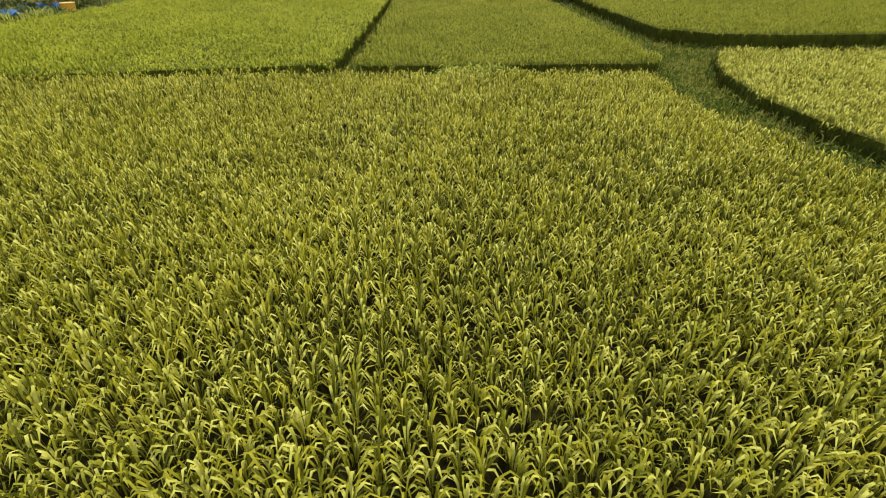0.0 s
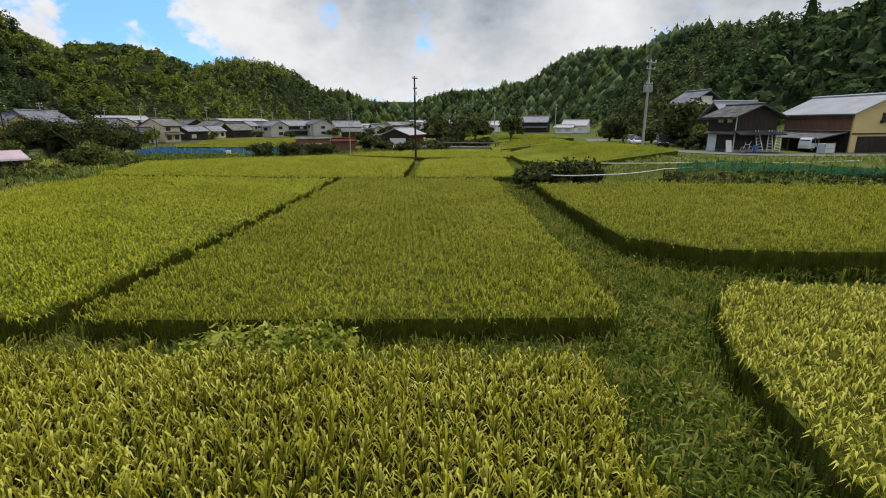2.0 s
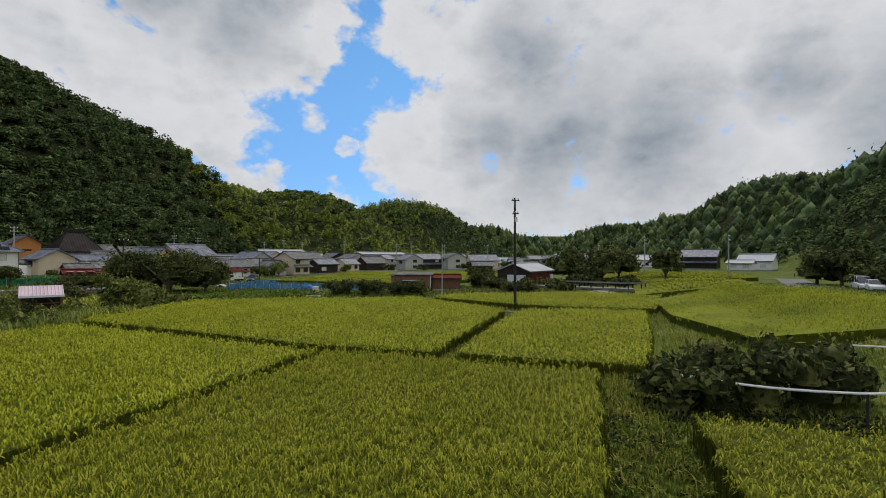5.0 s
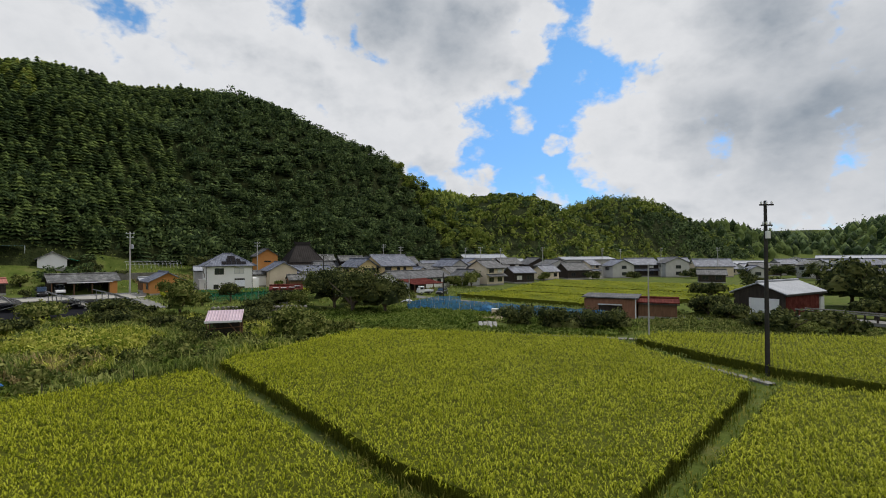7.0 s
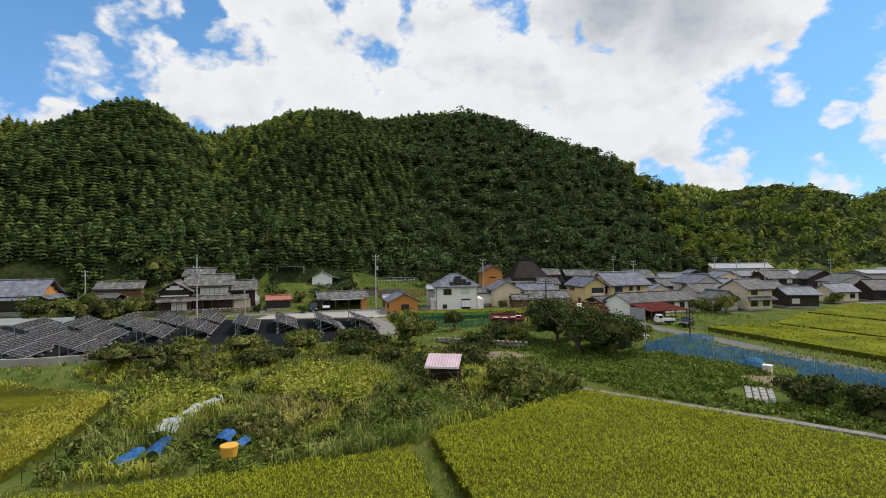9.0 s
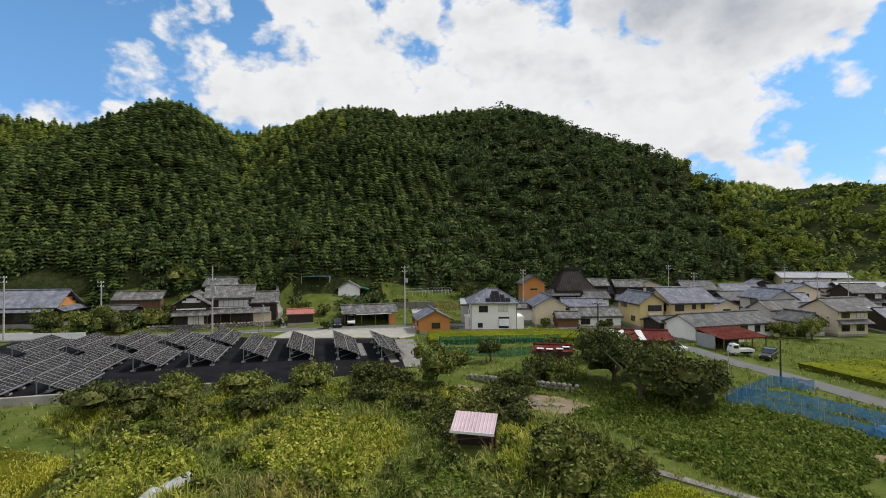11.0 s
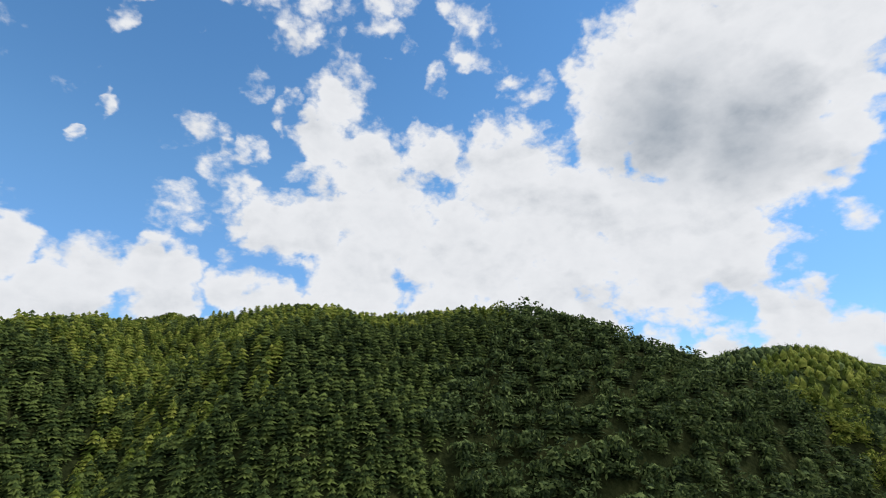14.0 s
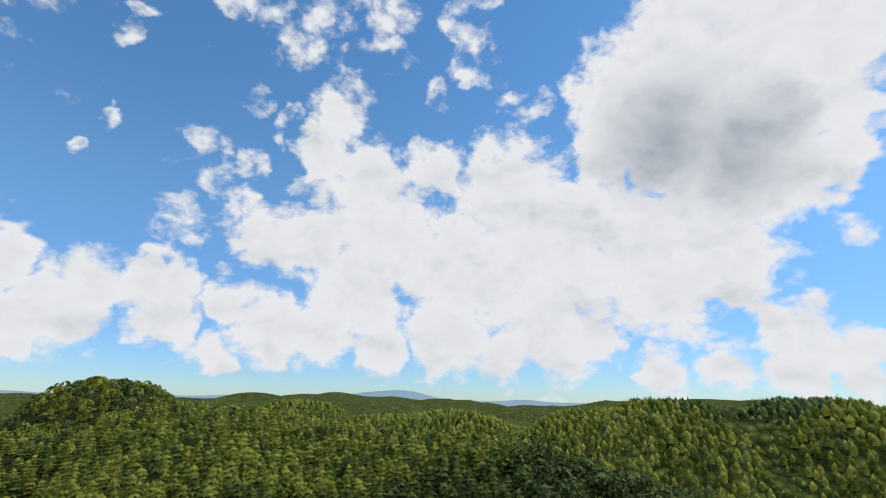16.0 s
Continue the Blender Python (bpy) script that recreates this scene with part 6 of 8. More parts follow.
rim = [net_of[i][0] for i in range(len(us))] + [net_of[-1][j] for j in range(1, len(vs))] + [net_of[i][-1] for i in range(len(us) - 2, -1, -1)] + [net_of[0][j] for j in range(len(vs) - 2, 0, -1)]
low = [panel_bm.verts.new((v.co.x, v.co.y, -0.01)) for v in rim]
for k in range(len(rim)):
    q = (k + 1) % len(rim)
    panel_bm.faces.new((rim[k], low[k], low[q], rim[q])).material_index = 1
panel_bm.faces.new(low[::-1]).material_index = 1
panel_mesh = bpy.data.meshes.new("solar_panel")
panel_bm.to_mesh(panel_mesh)
panel_bm.free()
panel_mesh.materials.append(M["cell"]), panel_mesh.materials.append(M["steel"]), panel_mesh.materials.append(M["concrete"])


def solar_table(x, y, n, turn):
    """A ground-mounted table: two rows of n panels on a steel frame, tilted to its front."""
    L_, tilt = n * 1.02, radians(22)
    t = root("solar_table", "ground-mounted solar table with dark panels on steel legs", "solar panels", pose(x, y, ground_at(x, y) + 0.05, 0, 0, turn), "solar tables")
    c, s = math.cos(tilt), math.sin(tilt)
    mid = 1.35
    for r in (-1, 1):
        for k in range(n):
            ob = new("solar_panel", panel_mesh)
            ob.parent = t
            v = r * 0.955
            ob.matrix_local = Matrix.Translation((-L_ / 2 + 0.51 + 1.02 * k, -v * c, mid + v * s)) @ Matrix.Rotation(-tilt, 4, "X")
    for v in (-1.9, -0.0, 1.9):
        bm = bmesh.new()
        box(bm, -L_ / 2, -v * c - 0.04, mid + v * s - 0.12, L_ / 2, -v * c + 0.04, mid + v * s - 0.015 if v else mid + 0.045)
        part("rail", bm, M["steel"], t)
    for k in range(4):
        u = -L_ / 2 + 0.5 + k * (L_ - 1.0) / 3
        for v in (-1.5, 1.5):
            bm = bmesh.new()
            box(bm, u - 0.05, -v * c - 0.05, 0, u + 0.05, -v * c + 0.05, mid + v * s - 0.1)
            leg = part("leg", bm, M["steel"], t)
            bm = bmesh.new()
            box(bm, u - 0.25, -v * c - 0.25, -0.1, u + 0.25, -v * c + 0.25, 0.2)
            part("footing", bm, M["concrete"], leg)
        bm = bmesh.new()
        tube(bm, [(u, -1.5 * c, 0.3), (u, 1.3 * c, mid - 0.7 * s)], 0.035, 4)
        part("brace", bm, M["steel"], t)


for x, y, n in ((-90.2, 15.4, 13), (-89.4, 21.4, 14), (-87.2, 27.6, 14), (-84.8, 33.2, 14), (-88.6, 8.6, 10), (-88.4, 2.4, 10), (-88.4, -3.8, 10), (-88.8, -10.0, 10), (-89.2, -16.2, 10),
                (-101.4, 10.6, 11), (-101.4, 4.4, 11), (-101.8, -1.8, 11), (-102.2, -8.0, 11), (-102.6, -14.2, 11), (-78.0, -4.5, 8), (-78.6, -10.8, 8), (-79.4, -17.0, 8)):
    solar_table(x + 1.2, y + 0.2, n, -8.5)


# ---- poles ----
def pole(x, y, h, mat, label, arms=(), boxes=(), r=0.17, name="utility_pole", turn=0.0, z=None):
    g = ground_at(x, y) if z is None else z
    t = root(name, label, "pole", pose(x, y, g, 0, 0, turn), "utility poles" if name == "utility_pole" else "")
    bm = bmesh.new()
    tube(bm, [(0, 0, -0.5), (0, 0, h)], [r, r * 0.62], 8)
    part("shaft", bm, M[mat], t)
    for zz, w in arms:
        bm = bmesh.new()
        box(bm, -w / 2, -0.2, zz - 0.05, w / 2, -0.1, zz + 0.05)
        a = part("crossarm", bm, M["steel"] if mat != "pole_dark" else M["pole_dark"], t)
        for u in (-w / 2 + 0.12, 0, w / 2 - 0.12):
            bm = bmesh.new()
            tube(bm, [(u, -0.15, zz + 0.05), (u, -0.15, zz + 0.16), (u, -0.15, zz + 0.26)], [0.05, 0.07, 0.03], 6)
            part("insulator", bm, M["plastic_white"], a)
    for zz, u in boxes:
        bm = bmesh.new()
        tube(bm, [(u, 0, zz - 0.45), (u, 0, zz - 0.4), (u, 0, zz + 0.4), (u, 0, zz + 0.45)], [0.2, 0.27, 0.27, 0.18], 10)
        part("transformer", bm, M["metal_pale"], t)
    return t


pole(-0.57, 43.04, 12.0, "pole_dark", "dark tarred wooden pole standing between paddies", ((11.7, 0.9), (10.3, 0.7)), (), 0.17, turn=30, z=0)
box_part("meter_box", bpy.data.objects["utility_pole"], M["plastic_white"], (-0.12, -0.34, 9.4, 0.14, -0.16, 9.9))
pole(-11.0, 54.7, 7.4, "pole_grey", "thin pale pole beside the field path", (), (), 0.09, name="thin_pole", z=0)
pole(29.0, 33.0, 11.6, "pole_grey", "concrete utility pole with transformers by the lane", ((11.2, 1.8), (10.4, 1.6), (8.6, 1.2)), ((8.0, -0.45), (8.0, 0.45)), 0.2, turn=20)
pole(-106.8, 44.1, 12.4, "pole_grey", "concrete utility pole by the lane", ((12.0, 1.5), (11.2, 1.2)), ((9.4, 0.35),), 0.18, turn=70)
pole(-109.2, 8.2, 12.6, "pole_grey", "concrete utility pole beside the solar lot", ((10.2, 1.4), (9.4, 1.6)), ((8.6, 0.35),), 0.18, turn=75)
pole(-110.0, 17.0, 5.2, "pole_grey", "short concrete pole by the lane", ((5.0, 0.9),), (), 0.12)
pole(-112.4, 76.0, 11.6, "pole_grey", "concrete utility pole among the houses", ((11.3, 1.4), (10.5, 1.4)), (), 0.17, turn=60)
pole(-69.2, 61.8, 7.6, "pole_dark", "short dark pole beside the sheds", ((7.3, 1.6),), (), 0.14, turn=60)
pole(-50.2, 73.2, 5.4, "pole_dark", "dark wooden post pole by the farm road", (), (), 0.12)
pole(-47.4, 60.4, 5.6, "pole_grey", "thin pale pole by the vegetable nets", (), (), 0.07, name="thin_pole")
for x, y, h in ((-116.6, 128, 11.5), (-98, 116, 11), (-84, 140, 11), (-70, 158, 11), (-56, 178, 11), (-90, 164, 11), (-40, 196, 11), (-116, -24, 11), (-124, -12, 9), (-22, 200, 11), (38, 96, 9), (27, 120, 9), (20, 160, 10), (-114, 176, 11), (-60, 214, 11)):
    pole(x, y, h, "pole_grey", "concrete utility pole among village houses", ((h - 0.3, 1.5), (h - 1.1, 1.5)), (), 0.16, turn=60)


# ---- vehicles ----
def hull(bm, sections):
    """A closed body through cross-sections: x, half width, z low, z high."""
    rings = []
    for x, w, z0, z1 in sections:
        r = min(0.08, (z1 - z0) / 3)
        rings.append([bm.verts.new(p) for p in ((x, -w + r, z0), (x, w - r, z0), (x, w, z0 + r), (x, w, z1 - r), (x, w - r, z1), (x, -w + r, z1), (x, -w, z1 - r), (x, -w, z0 + r))])
    for a, b in zip(rings, rings[1:]):
        for k in range(8):
            bm.faces.new((a[k], a[(k + 1) % 8], b[(k + 1) % 8], b[k]))
    bm.faces.new(rings[0][::-1]), bm.faces.new(rings[-1])
    bmesh.ops.recalc_face_normals(bm, faces=bm.faces[:])


def wheels(t, xs, w, r):
    for x in xs:
        for s in (-1, 1):
            bm = bmesh.new()
            tube(bm, [(x, s * (w - 0.2), r), (x, s * (w - 0.17), r), (x, s * (w - 0.02), r), (x, s * w, r)], [r * 0.85, r, r, r * 0.9], 14)
            wh = part("wheel", bm, M["rubber"], t)
            bm = bmesh.new()
            tube(bm, [(x, s * w, r), (x, s * (w + 0.012), r)], [r * 0.6, r * 0.55], 10)
            part("rim", bm, M["steel"], wh)


def lamps(t, x, w, z, tail):
    for s in (-1, 1):
        box_part("headlight", t, M["plastic_white"], (x - 0.03, s * w - 0.16, z - 0.08, x + 0.02, s * w + 0.16, z + 0.08))
        box_part("tail_light", t, M["metal_red"], (tail - 0.02, s * w - 0.12, z - 0.12, tail + 0.03, s * w + 0.12, z + 0.12))


def car(x, y, turn, paint, label, kind="hatch"):
    """A parked car; its nose points along local +x."""
    t = root("car" if kind != "truck" else "pickup_truck", label, "car" if kind != "truck" else "truck", pose(x, y, ground_at(x, y) + 0.09, 0, 0, turn))
    bm = bmesh.new()
    if kind == "truck":
        hull(bm, [(0.45, 0.70, 0.35, 1.2), (0.55, 0.71, 0.35, 1.72), (1.25, 0.71, 0.35, 1.76), (1.5, 0.70, 0.35, 1.45), (1.68, 0.68, 0.35, 0.95), (1.70, 0.66, 0.4, 0.85)])
        part("cab", bm, M[paint], t)
        box_part("load_bed", t, M[paint], (-1.7, -0.71, 0.62, 0.42, 0.71, 0.72), (-1.7, -0.71, 0.72, 0.42, -0.67, 1.0), (-1.7, 0.67, 0.72, 0.42, 0.71, 1.0), (-1.7, -0.67, 0.72, -1.66, 0.67, 1.0), (0.38, -0.67, 0.72, 0.42, 0.67, 1.1))
        box_part("chassis", t, M["rubber"], (-1.6, -0.4, 0.3, 0.5, 0.4, 0.6))
        box_part("windscreen", t, M["glass"], (1.42, -0.6, 1.12, 1.535, 0.6, 1.5))
        for s in (-1, 1):
            box_part("side_window", t, M["glass"], (0.62, s * 0.715 - 0.01, 1.1, 1.35, s * 0.715 + 0.01, 1.55))
        wheels(t, (1.05, -0.95), 0.72, 0.26)
        lamps(t, 1.70, 0.48, 0.7, -1.72)
    else:
        tall = {"hatch": 1.5, "van": 1.85}[kind]
        n = {"hatch": 2.1, "van": 2.3}[kind]
        w = 0.84
        hull(bm, [(-n, w * 0.86, 0.35, 0.8), (-n + 0.12, w * 0.96, 0.25, 1.0), (-0.4, w, 0.22, 1.02), (0.9, w, 0.22, 0.98), (n - 0.5, w * 0.96, 0.25, 0.86), (n - 0.08, w * 0.86, 0.3, 0.74), (n, w * 0.8, 0.36, 0.64)])
        part("body", bm, M[paint], t)
        bm = bmesh.new()
        rear = -n + 0.15
        hull(bm, [(rear, w * 0.84, 0.95, 1.05), (rear + 0.3, w * 0.84, 0.95, tall - 0.08), (-0.6, w * 0.84, 0.95, tall), (0.3, w * 0.84, 0.95, tall - 0.03), (1.05 if kind == "hatch" else 1.45, w * 0.84, 0.9, 1.0)])
        g = part("cabin_glass", bm, M["glass"], t)
        bm = bmesh.new()
        hull(bm, [(rear + 0.28, w * 0.78, tall - 0.11, tall - 0.03), (-0.6, w * 0.8, tall - 0.06, tall + 0.035), (0.35, w * 0.78, tall - 0.09, tall)])
        part("roof", bm, M[paint], t)
        for s in (-1, 1):
            for u in (rear + 0.35, -0.55, 0.35):
                bm = bmesh.new()
                tube(bm, [(u + (0.45 if u > 0 else -0.1 if u < -1 else 0.02), s * w * 0.86, 0.98), (u, s * w * 0.82, tall - 0.05)], 0.04, 4)
                part("pillar", bm, M[paint], t)
        wheels(t, (n - 0.8, -n + 0.75), w, 0.31)
        lamps(t, n - 0.05, 0.58, 0.66, -n + 0.02)
    box_part("bumper", t, M["rubber"], (1.66 if kind == "truck" else n - 0.04, -0.55, 0.28, 1.74 if kind == "truck" else n + 0.02, 0.55, 0.4))
    return t


car(-63.2, 84.2, -118, "car_white", "small white pickup truck parked by the carport", "truck")
car(-60.2, 86.2, -70, "car_black", "black hatchback parked beside the farm road")
car(-80.5, 109.5, 20, "car_white", "white car parked between village houses")
car(43.6, 62.5, -112, "car_white", "white car parked on the lane")
car(45.2, 68.0, -105, "car_white", "white van parked behind a white car", "van")
car(39.6, 47.0, -112, "car_black", "dark minivan parked on the lane", "van")
car(-112.6, 34.2, -10, "car_white", "white van half inside the open garage", "van")
car(-111.4, 31.2, -10, "car_black", "dark blue small van beside the garage", "van")
car(-67.4, 74.4, 60, "car_white", "white van parked by the rusty shed", "van")
car(50.2, 29.6, -160, "car_white", "small white pickup truck parked below the house", "truck")


ribbon("steps", [(-113.2, 20.9), (-119, 21.0), (-126.6, 21.1), (-134.5, 21.0)], 0.55, 0.12, M["concrete"], "pale worn concrete path climbing beside the farmhouse", "path")

# ---- fences, nets, ropes ----
def net_fence(label, pts, h, net, posts, step=2.0, name="net_fence", slack=0.12):
    """Posts with netting that sags between them."""
    t = root(name, label, "fence", pose(0, 0, 0))
    P = [Vector((x, y, 0)) for x, y in pts]
    line = []
    for a, b in zip(P, P[1:]):
        n = max(1, round((b - a).length / step))
        line += [a.lerp(b, k / n) for k in range(n)]
    line.append(P[-1])
    for p in line:
        g = ground_at(p.x, p.y)
        bm = bmesh.new()
        tube(bm, [(p.x, p.y, g - 0.3), (p.x + rng.uniform(-0.05, 0.05), p.y, g + h + 0.1)], 0.025, 5)
        part("post", bm, M[posts], t)
    if net:
        for a, b in zip(line, line[1:]):
            bm, old = bmesh.new(), None
            d = (b - a).normalized()
            side = Vector((-d.y, d.x, 0))
            for k in range(7):
                q = a.lerp(b, k / 6)
                g = ground_at(q.x, q.y)
                sag = slack * math.sin(math.pi * k / 6)
                row = [bm.verts.new(q + side * (0.06 * math.sin(k * 2.1 + i) + 0.03) + Vector((0, 0, g + zz))) for i, zz in enumerate((0.02, h * 0.5 - sag * 0.4, h - sag + rng.uniform(-0.05, 0.05)))]
                if old:
                    for i in range(2):
                        bm.faces.new((old[i], row[i], row[i + 1], old[i + 1]))
                old = row
            part("netting", bm, M[net], t)
    return t


net_fence("blue garden netting on thin stakes along the farm road", [(-49, 62), (-45, 66.4), (-40, 67.4), (-33, 66.8), (-24.5, 66.2), (-17, 65.6)], 1.3, "blue_net", "steel", 2.2)
net_fence("blue garden netting around a vegetable bed", [(-47.5, 60), (-42, 63.4), (-36, 63.2)], 1.1, "blue_net", "steel", 1.9)
net_fence("blue garden netting at the edge of a vegetable bed", [(-31, 63.6), (-26, 64.0), (-21, 63.6)], 1.2, "blue_net", "steel", 1.9)
net_fence("blue garden netting across a vegetable plot", [(-48.0, 62.6), (-49.0, 67), (-50.0, 71.4), (-46.6, 73.4)], 1.4, "blue_net", "steel", 1.8)
net_fence("green garden netting around a plot below the white house", [(-84.2, 42.4), (-81.4, 52), (-78.4, 62)], 1.5, "green_net", "steel", 2.4)
net_fence("green garden netting beside a grassy plot", [(-84.2, 42.4), (-77, 40.6), (-72, 48), (-73, 58)], 1.3, "green_net", "steel", 2.4)
net_fence("green netting fence along the bank of a paddy", [(21.5, 12.2), (25, 11.6), (31, 10.6), (40, 9)], 1.0, "green_net", "pole_dark", 1.8)
net_fence("wire fence posts along the edge of a paddy", [(-38.5, -1), (-36.6, 3), (-34.8, 8), (-33.6, 14), (-33, 19)], 1.0, None, "pole_dark", 2.4)
net_fence("wire fence posts beside an overgrown garden", [(-58, 1), (-46.5, 1.4), (-39, -0.4)], 1.0, None, "pole_dark", 2.2)
net_fence("steel pipe fence on the farm terrace", [(-128, 12), (-127, 17), (-126.5, 21)], 1.3, None, "steel", 1.0)
net_fence("roadside fence posts along the solar lot", [(-111.6, -18), (-110.4, -4), (-109.4, 6), (-107.6, 16)], 1.0, None, "pole_dark", 2.4)


def rope(label, pts, r=0.045, mat="plastic_white", name="white_pipe"):
    bm = bmesh.new()
    tube(bm, pts, r, 6)
    me = bpy.data.meshes.new(name)
    bm.to_mesh(me)
    bm.free()
    me.materials.append(M[mat])
    return tagged(new(name, me), label, "pipe")


def sagged(a, b, n=8, sag=0.12):
    a, b = Vector(a), Vector(b)
    return [a.lerp(b, k / n) - Vector((0, 0, sag * math.sin(math.pi * k / n))) for k in range(n + 1)]


rope("long white water pipe laid over fence posts", sagged((7.2, 9.4, 1.55), (12.4, 8.6, 1.42)) + sagged((12.4, 8.6, 1.42), (20, 11.6, 1.55))[1:] + sagged((20, 11.6, 1.55), (27.6, 14.8, 1.75))[1:] + sagged((27.6, 14.8, 1.75), (42, 14.4, 1.85))[1:])
rope("white water pipe along the edge of a rice field", sagged((16, 16.0, 1.75), (27.4, 15.2, 1.8), 6, 0.05) + sagged((27.4, 15.2, 1.8), (26.2, 24, 2.0))[1:] + sagged((26.2, 24, 2.0), (27.4, 34, 2.1))[1:])
for x, y, h in ((7.2, 9.4, 1.55), (12.4, 8.6, 1.42), (20, 11.6, 1.55), (27.6, 14.8, 1.75), (34, 14.6, 1.8), (27.4, 15.2, 1.8), (26.2, 24, 2.0), (16, 16, 1.75)):
    bm = bmesh.new()
    g = ground_at(x, y)
    tube(bm, [(x, y, g - 0.3), (x + 0.02, y, max(h, g + 0.1))], 0.04, 6)
    me = bpy.data.meshes.new("fence_post")
    bm.to_mesh(me)
    bm.free()
    me.materials.append(M["pole_dark"])
    tagged(new("fence_post", me), "weathered dark wooden fence post", "post", "fence posts")

# bridge with railings
t = root("footbridge", "narrow dark bridge with post railings on concrete piers", "bridge", pose(9.5, 74.5, 0.75, 0, 0, -24))
box_part("deck", t, M["concrete_dark"], (-9, -1.3, -0.35, 9, 1.3, 0.0))
for s in (-1, 1):
    for k in range(10):
        box_part("railing_post", t, M["wood_wall"], (-8.8 + k * 1.95 - 0.08, s * 1.2 - 0.08, 0, -8.8 + k * 1.95 + 0.08, s * 1.2 + 0.08, 0.75))
    box_part("handrail", t, M["concrete_dark"], (-9, s * 1.2 - 0.07, 0.75, 9, s * 1.2 + 0.07, 0.88))
for x in (-4.5, 4.5):
    box_part("pier", t, M["concrete_dark"], (x - 0.5, -1.1, -1.6, x + 0.5, 1.1, -0.35))

# hoop frame on the terrace
t = root("greenhouse_frame", "bare steel hoop frame of a greenhouse", "greenhouse", pose(-126.6, 50.5, ground_at(-125.6, 56) + 0.1, 0, 0, 84))
for k in range(15):
    bm = bmesh.new()
    tube(bm, [(k * 0.85, 1.6 * math.cos(a), 1.7 * math.sin(a)) for a in [math.pi * j / 8 for j in range(9)]], 0.03, 5)
    part("hoop", bm, M["steel"], t)
for a in (0.6, math.pi / 2, 2.5):
    bm = bmesh.new()
    tube(bm, [(0, 1.6 * math.cos(a), 1.7 * math.sin(a)), (11.9, 1.6 * math.cos(a), 1.7 * math.sin(a))], 0.03, 5)
    part("purlin", bm, M["steel"], t)
t = root("net_cage", "low garden cage under blue-green netting", "net cage", pose(-127.6, 29.2, ground_at(-127.6, 29.2), 0, 0, 76))
box_part("frame", t, M["steel"], (-3.2, -1.5, 0, -3.1, -1.4, 1.6), (3.1, -1.5, 0, 3.2, -1.4, 1.6), (-3.2, 1.4, 0, -3.1, 1.5, 1.6), (3.1, 1.4, 0, 3.2, 1.5, 1.6))
bm = bmesh.new()
slope(bm, (-3.3, -1.5, 1.5), (3.3, -1.5, 1.5), (-3.3, 1.5, 1.6), (3.3, 1.5, 1.6), 0.8, 0.03, 0.02)
part("netting", bm, M["teal_net"], t)


# ---- sheets and odd things in the garden ----
def crumpled(name, pts, half, mat, label, lift=0.12):
    bm, old = bmesh.new(), None
    P = [Vector((x, y, 0)) for x, y in pts]
    for i, p in enumerate(P):
        d = (P[min(i + 1, len(P) - 1)] - P[max(i - 1, 0)]).normalized()
        s = Vector((-d.y, d.x, 0))
        row = []
        for k in range(6):
            f = -1 + 2 * k / 5
            q = p + s * half * f * rng.uniform(0.8, 1.2)
            row.append(bm.verts.new((q.x, q.y, ground_at(q.x, q.y) + lift + (1 - f * f) * 0.28 + rng.uniform(-0.06, 0.1))))
        if old:
            for k in range(5):
                bm.faces.new((old[k], old[k + 1], row[k + 1], row[k]))
        old = row
    bmesh.ops.solidify(bm, geom=bm.faces[:], thickness=0.03)
    me = bpy.data.meshes.new(name)
    bm.to_mesh(me)
    bm.free()
    me.materials.append(mat)
    return tagged(new(name, me), label, "sheet")


def between(a, b, n):
    return [(a[0] + (b[0] - a[0]) * k / n, a[1] + (b[1] - a[1]) * k / n) for k in range(n + 1)]


crumpled("white_sheet", between((-41.6, 5.6), (-44.6, 6.5), 6), 0.85, M["white_sheet"], "crumpled white plastic sheeting lying over a garden bed", 0.75)
crumpled("white_sheet", between((-44.8, 6.9), (-47.2, 8.0), 5), 0.6, M["white_sheet"], "folded white plastic sheeting lying over a garden bed", 0.8)
crumpled("white_sheet", between((-47.2, 8.4), (-48.8, 9.8), 4), 0.5, M["white_sheet"], "end of white plastic sheeting lying among weeds", 0.8)
crumpled("blue_tarpaulin", between((-41.2, 6.1), (-38.4, 5.3), 7), 0.5, M["blue_sheet"], "crumpled blue tarpaulin among weeds", 0.5)
crumpled("blue_tarpaulin", between((-39.8, 4.6), (-37.6, 3.4), 6), 0.45, M["blue_sheet"], "torn blue tarpaulin among weeds", 0.5)
crumpled("blue_tarpaulin", between((-38.6, 9.2), (-40.4, 9.9), 4), 0.55, M["blue_sheet"], "folded blue tarpaulin lying in a garden", 0.55)
crumpled("blue_tarpaulin", between((-37.6, 10.2), (-38.4, 10.8), 3), 0.4, M["blue_sheet"], "small blue tarpaulin lying in a garden", 0.5)
t = root("plastic_tub", "yellow-orange plastic tub standing among weeds", "tub", pose(-36.9, 9.7, ground_at(-36.9, 9.7) + 0.1))
bm = bmesh.new()
tube(bm, [(0, 0, 0), (0, 0, 0.1), (0, 0, 0.7), (0, 0, 0.75)], [0.42, 0.48, 0.55, 0.5], 14)
part("tub", bm, M["yellow_plastic"], t)
bm = bmesh.new()
tube(bm, [(0, 0, 0.75), (0, 0, 0.8)], [0.58, 0.56], 14)
part("lid", bm, M["yellow_plastic"], t)
t = root("compost_bin", "cream plastic bin under pale blue sheeting", "bin", pose(-33.2, 62.2, ground_at(-33.2, 62.2), 0, 0, 20))
box_part("bin", t, M["cream_wall"], (-0.4, -0.4, 0, 0.4, 0.4, 0.85))
box_part("lid", t, M["plastic_white"], (-0.45, -0.45, 0.85, 0.45, 0.45, 0.93))
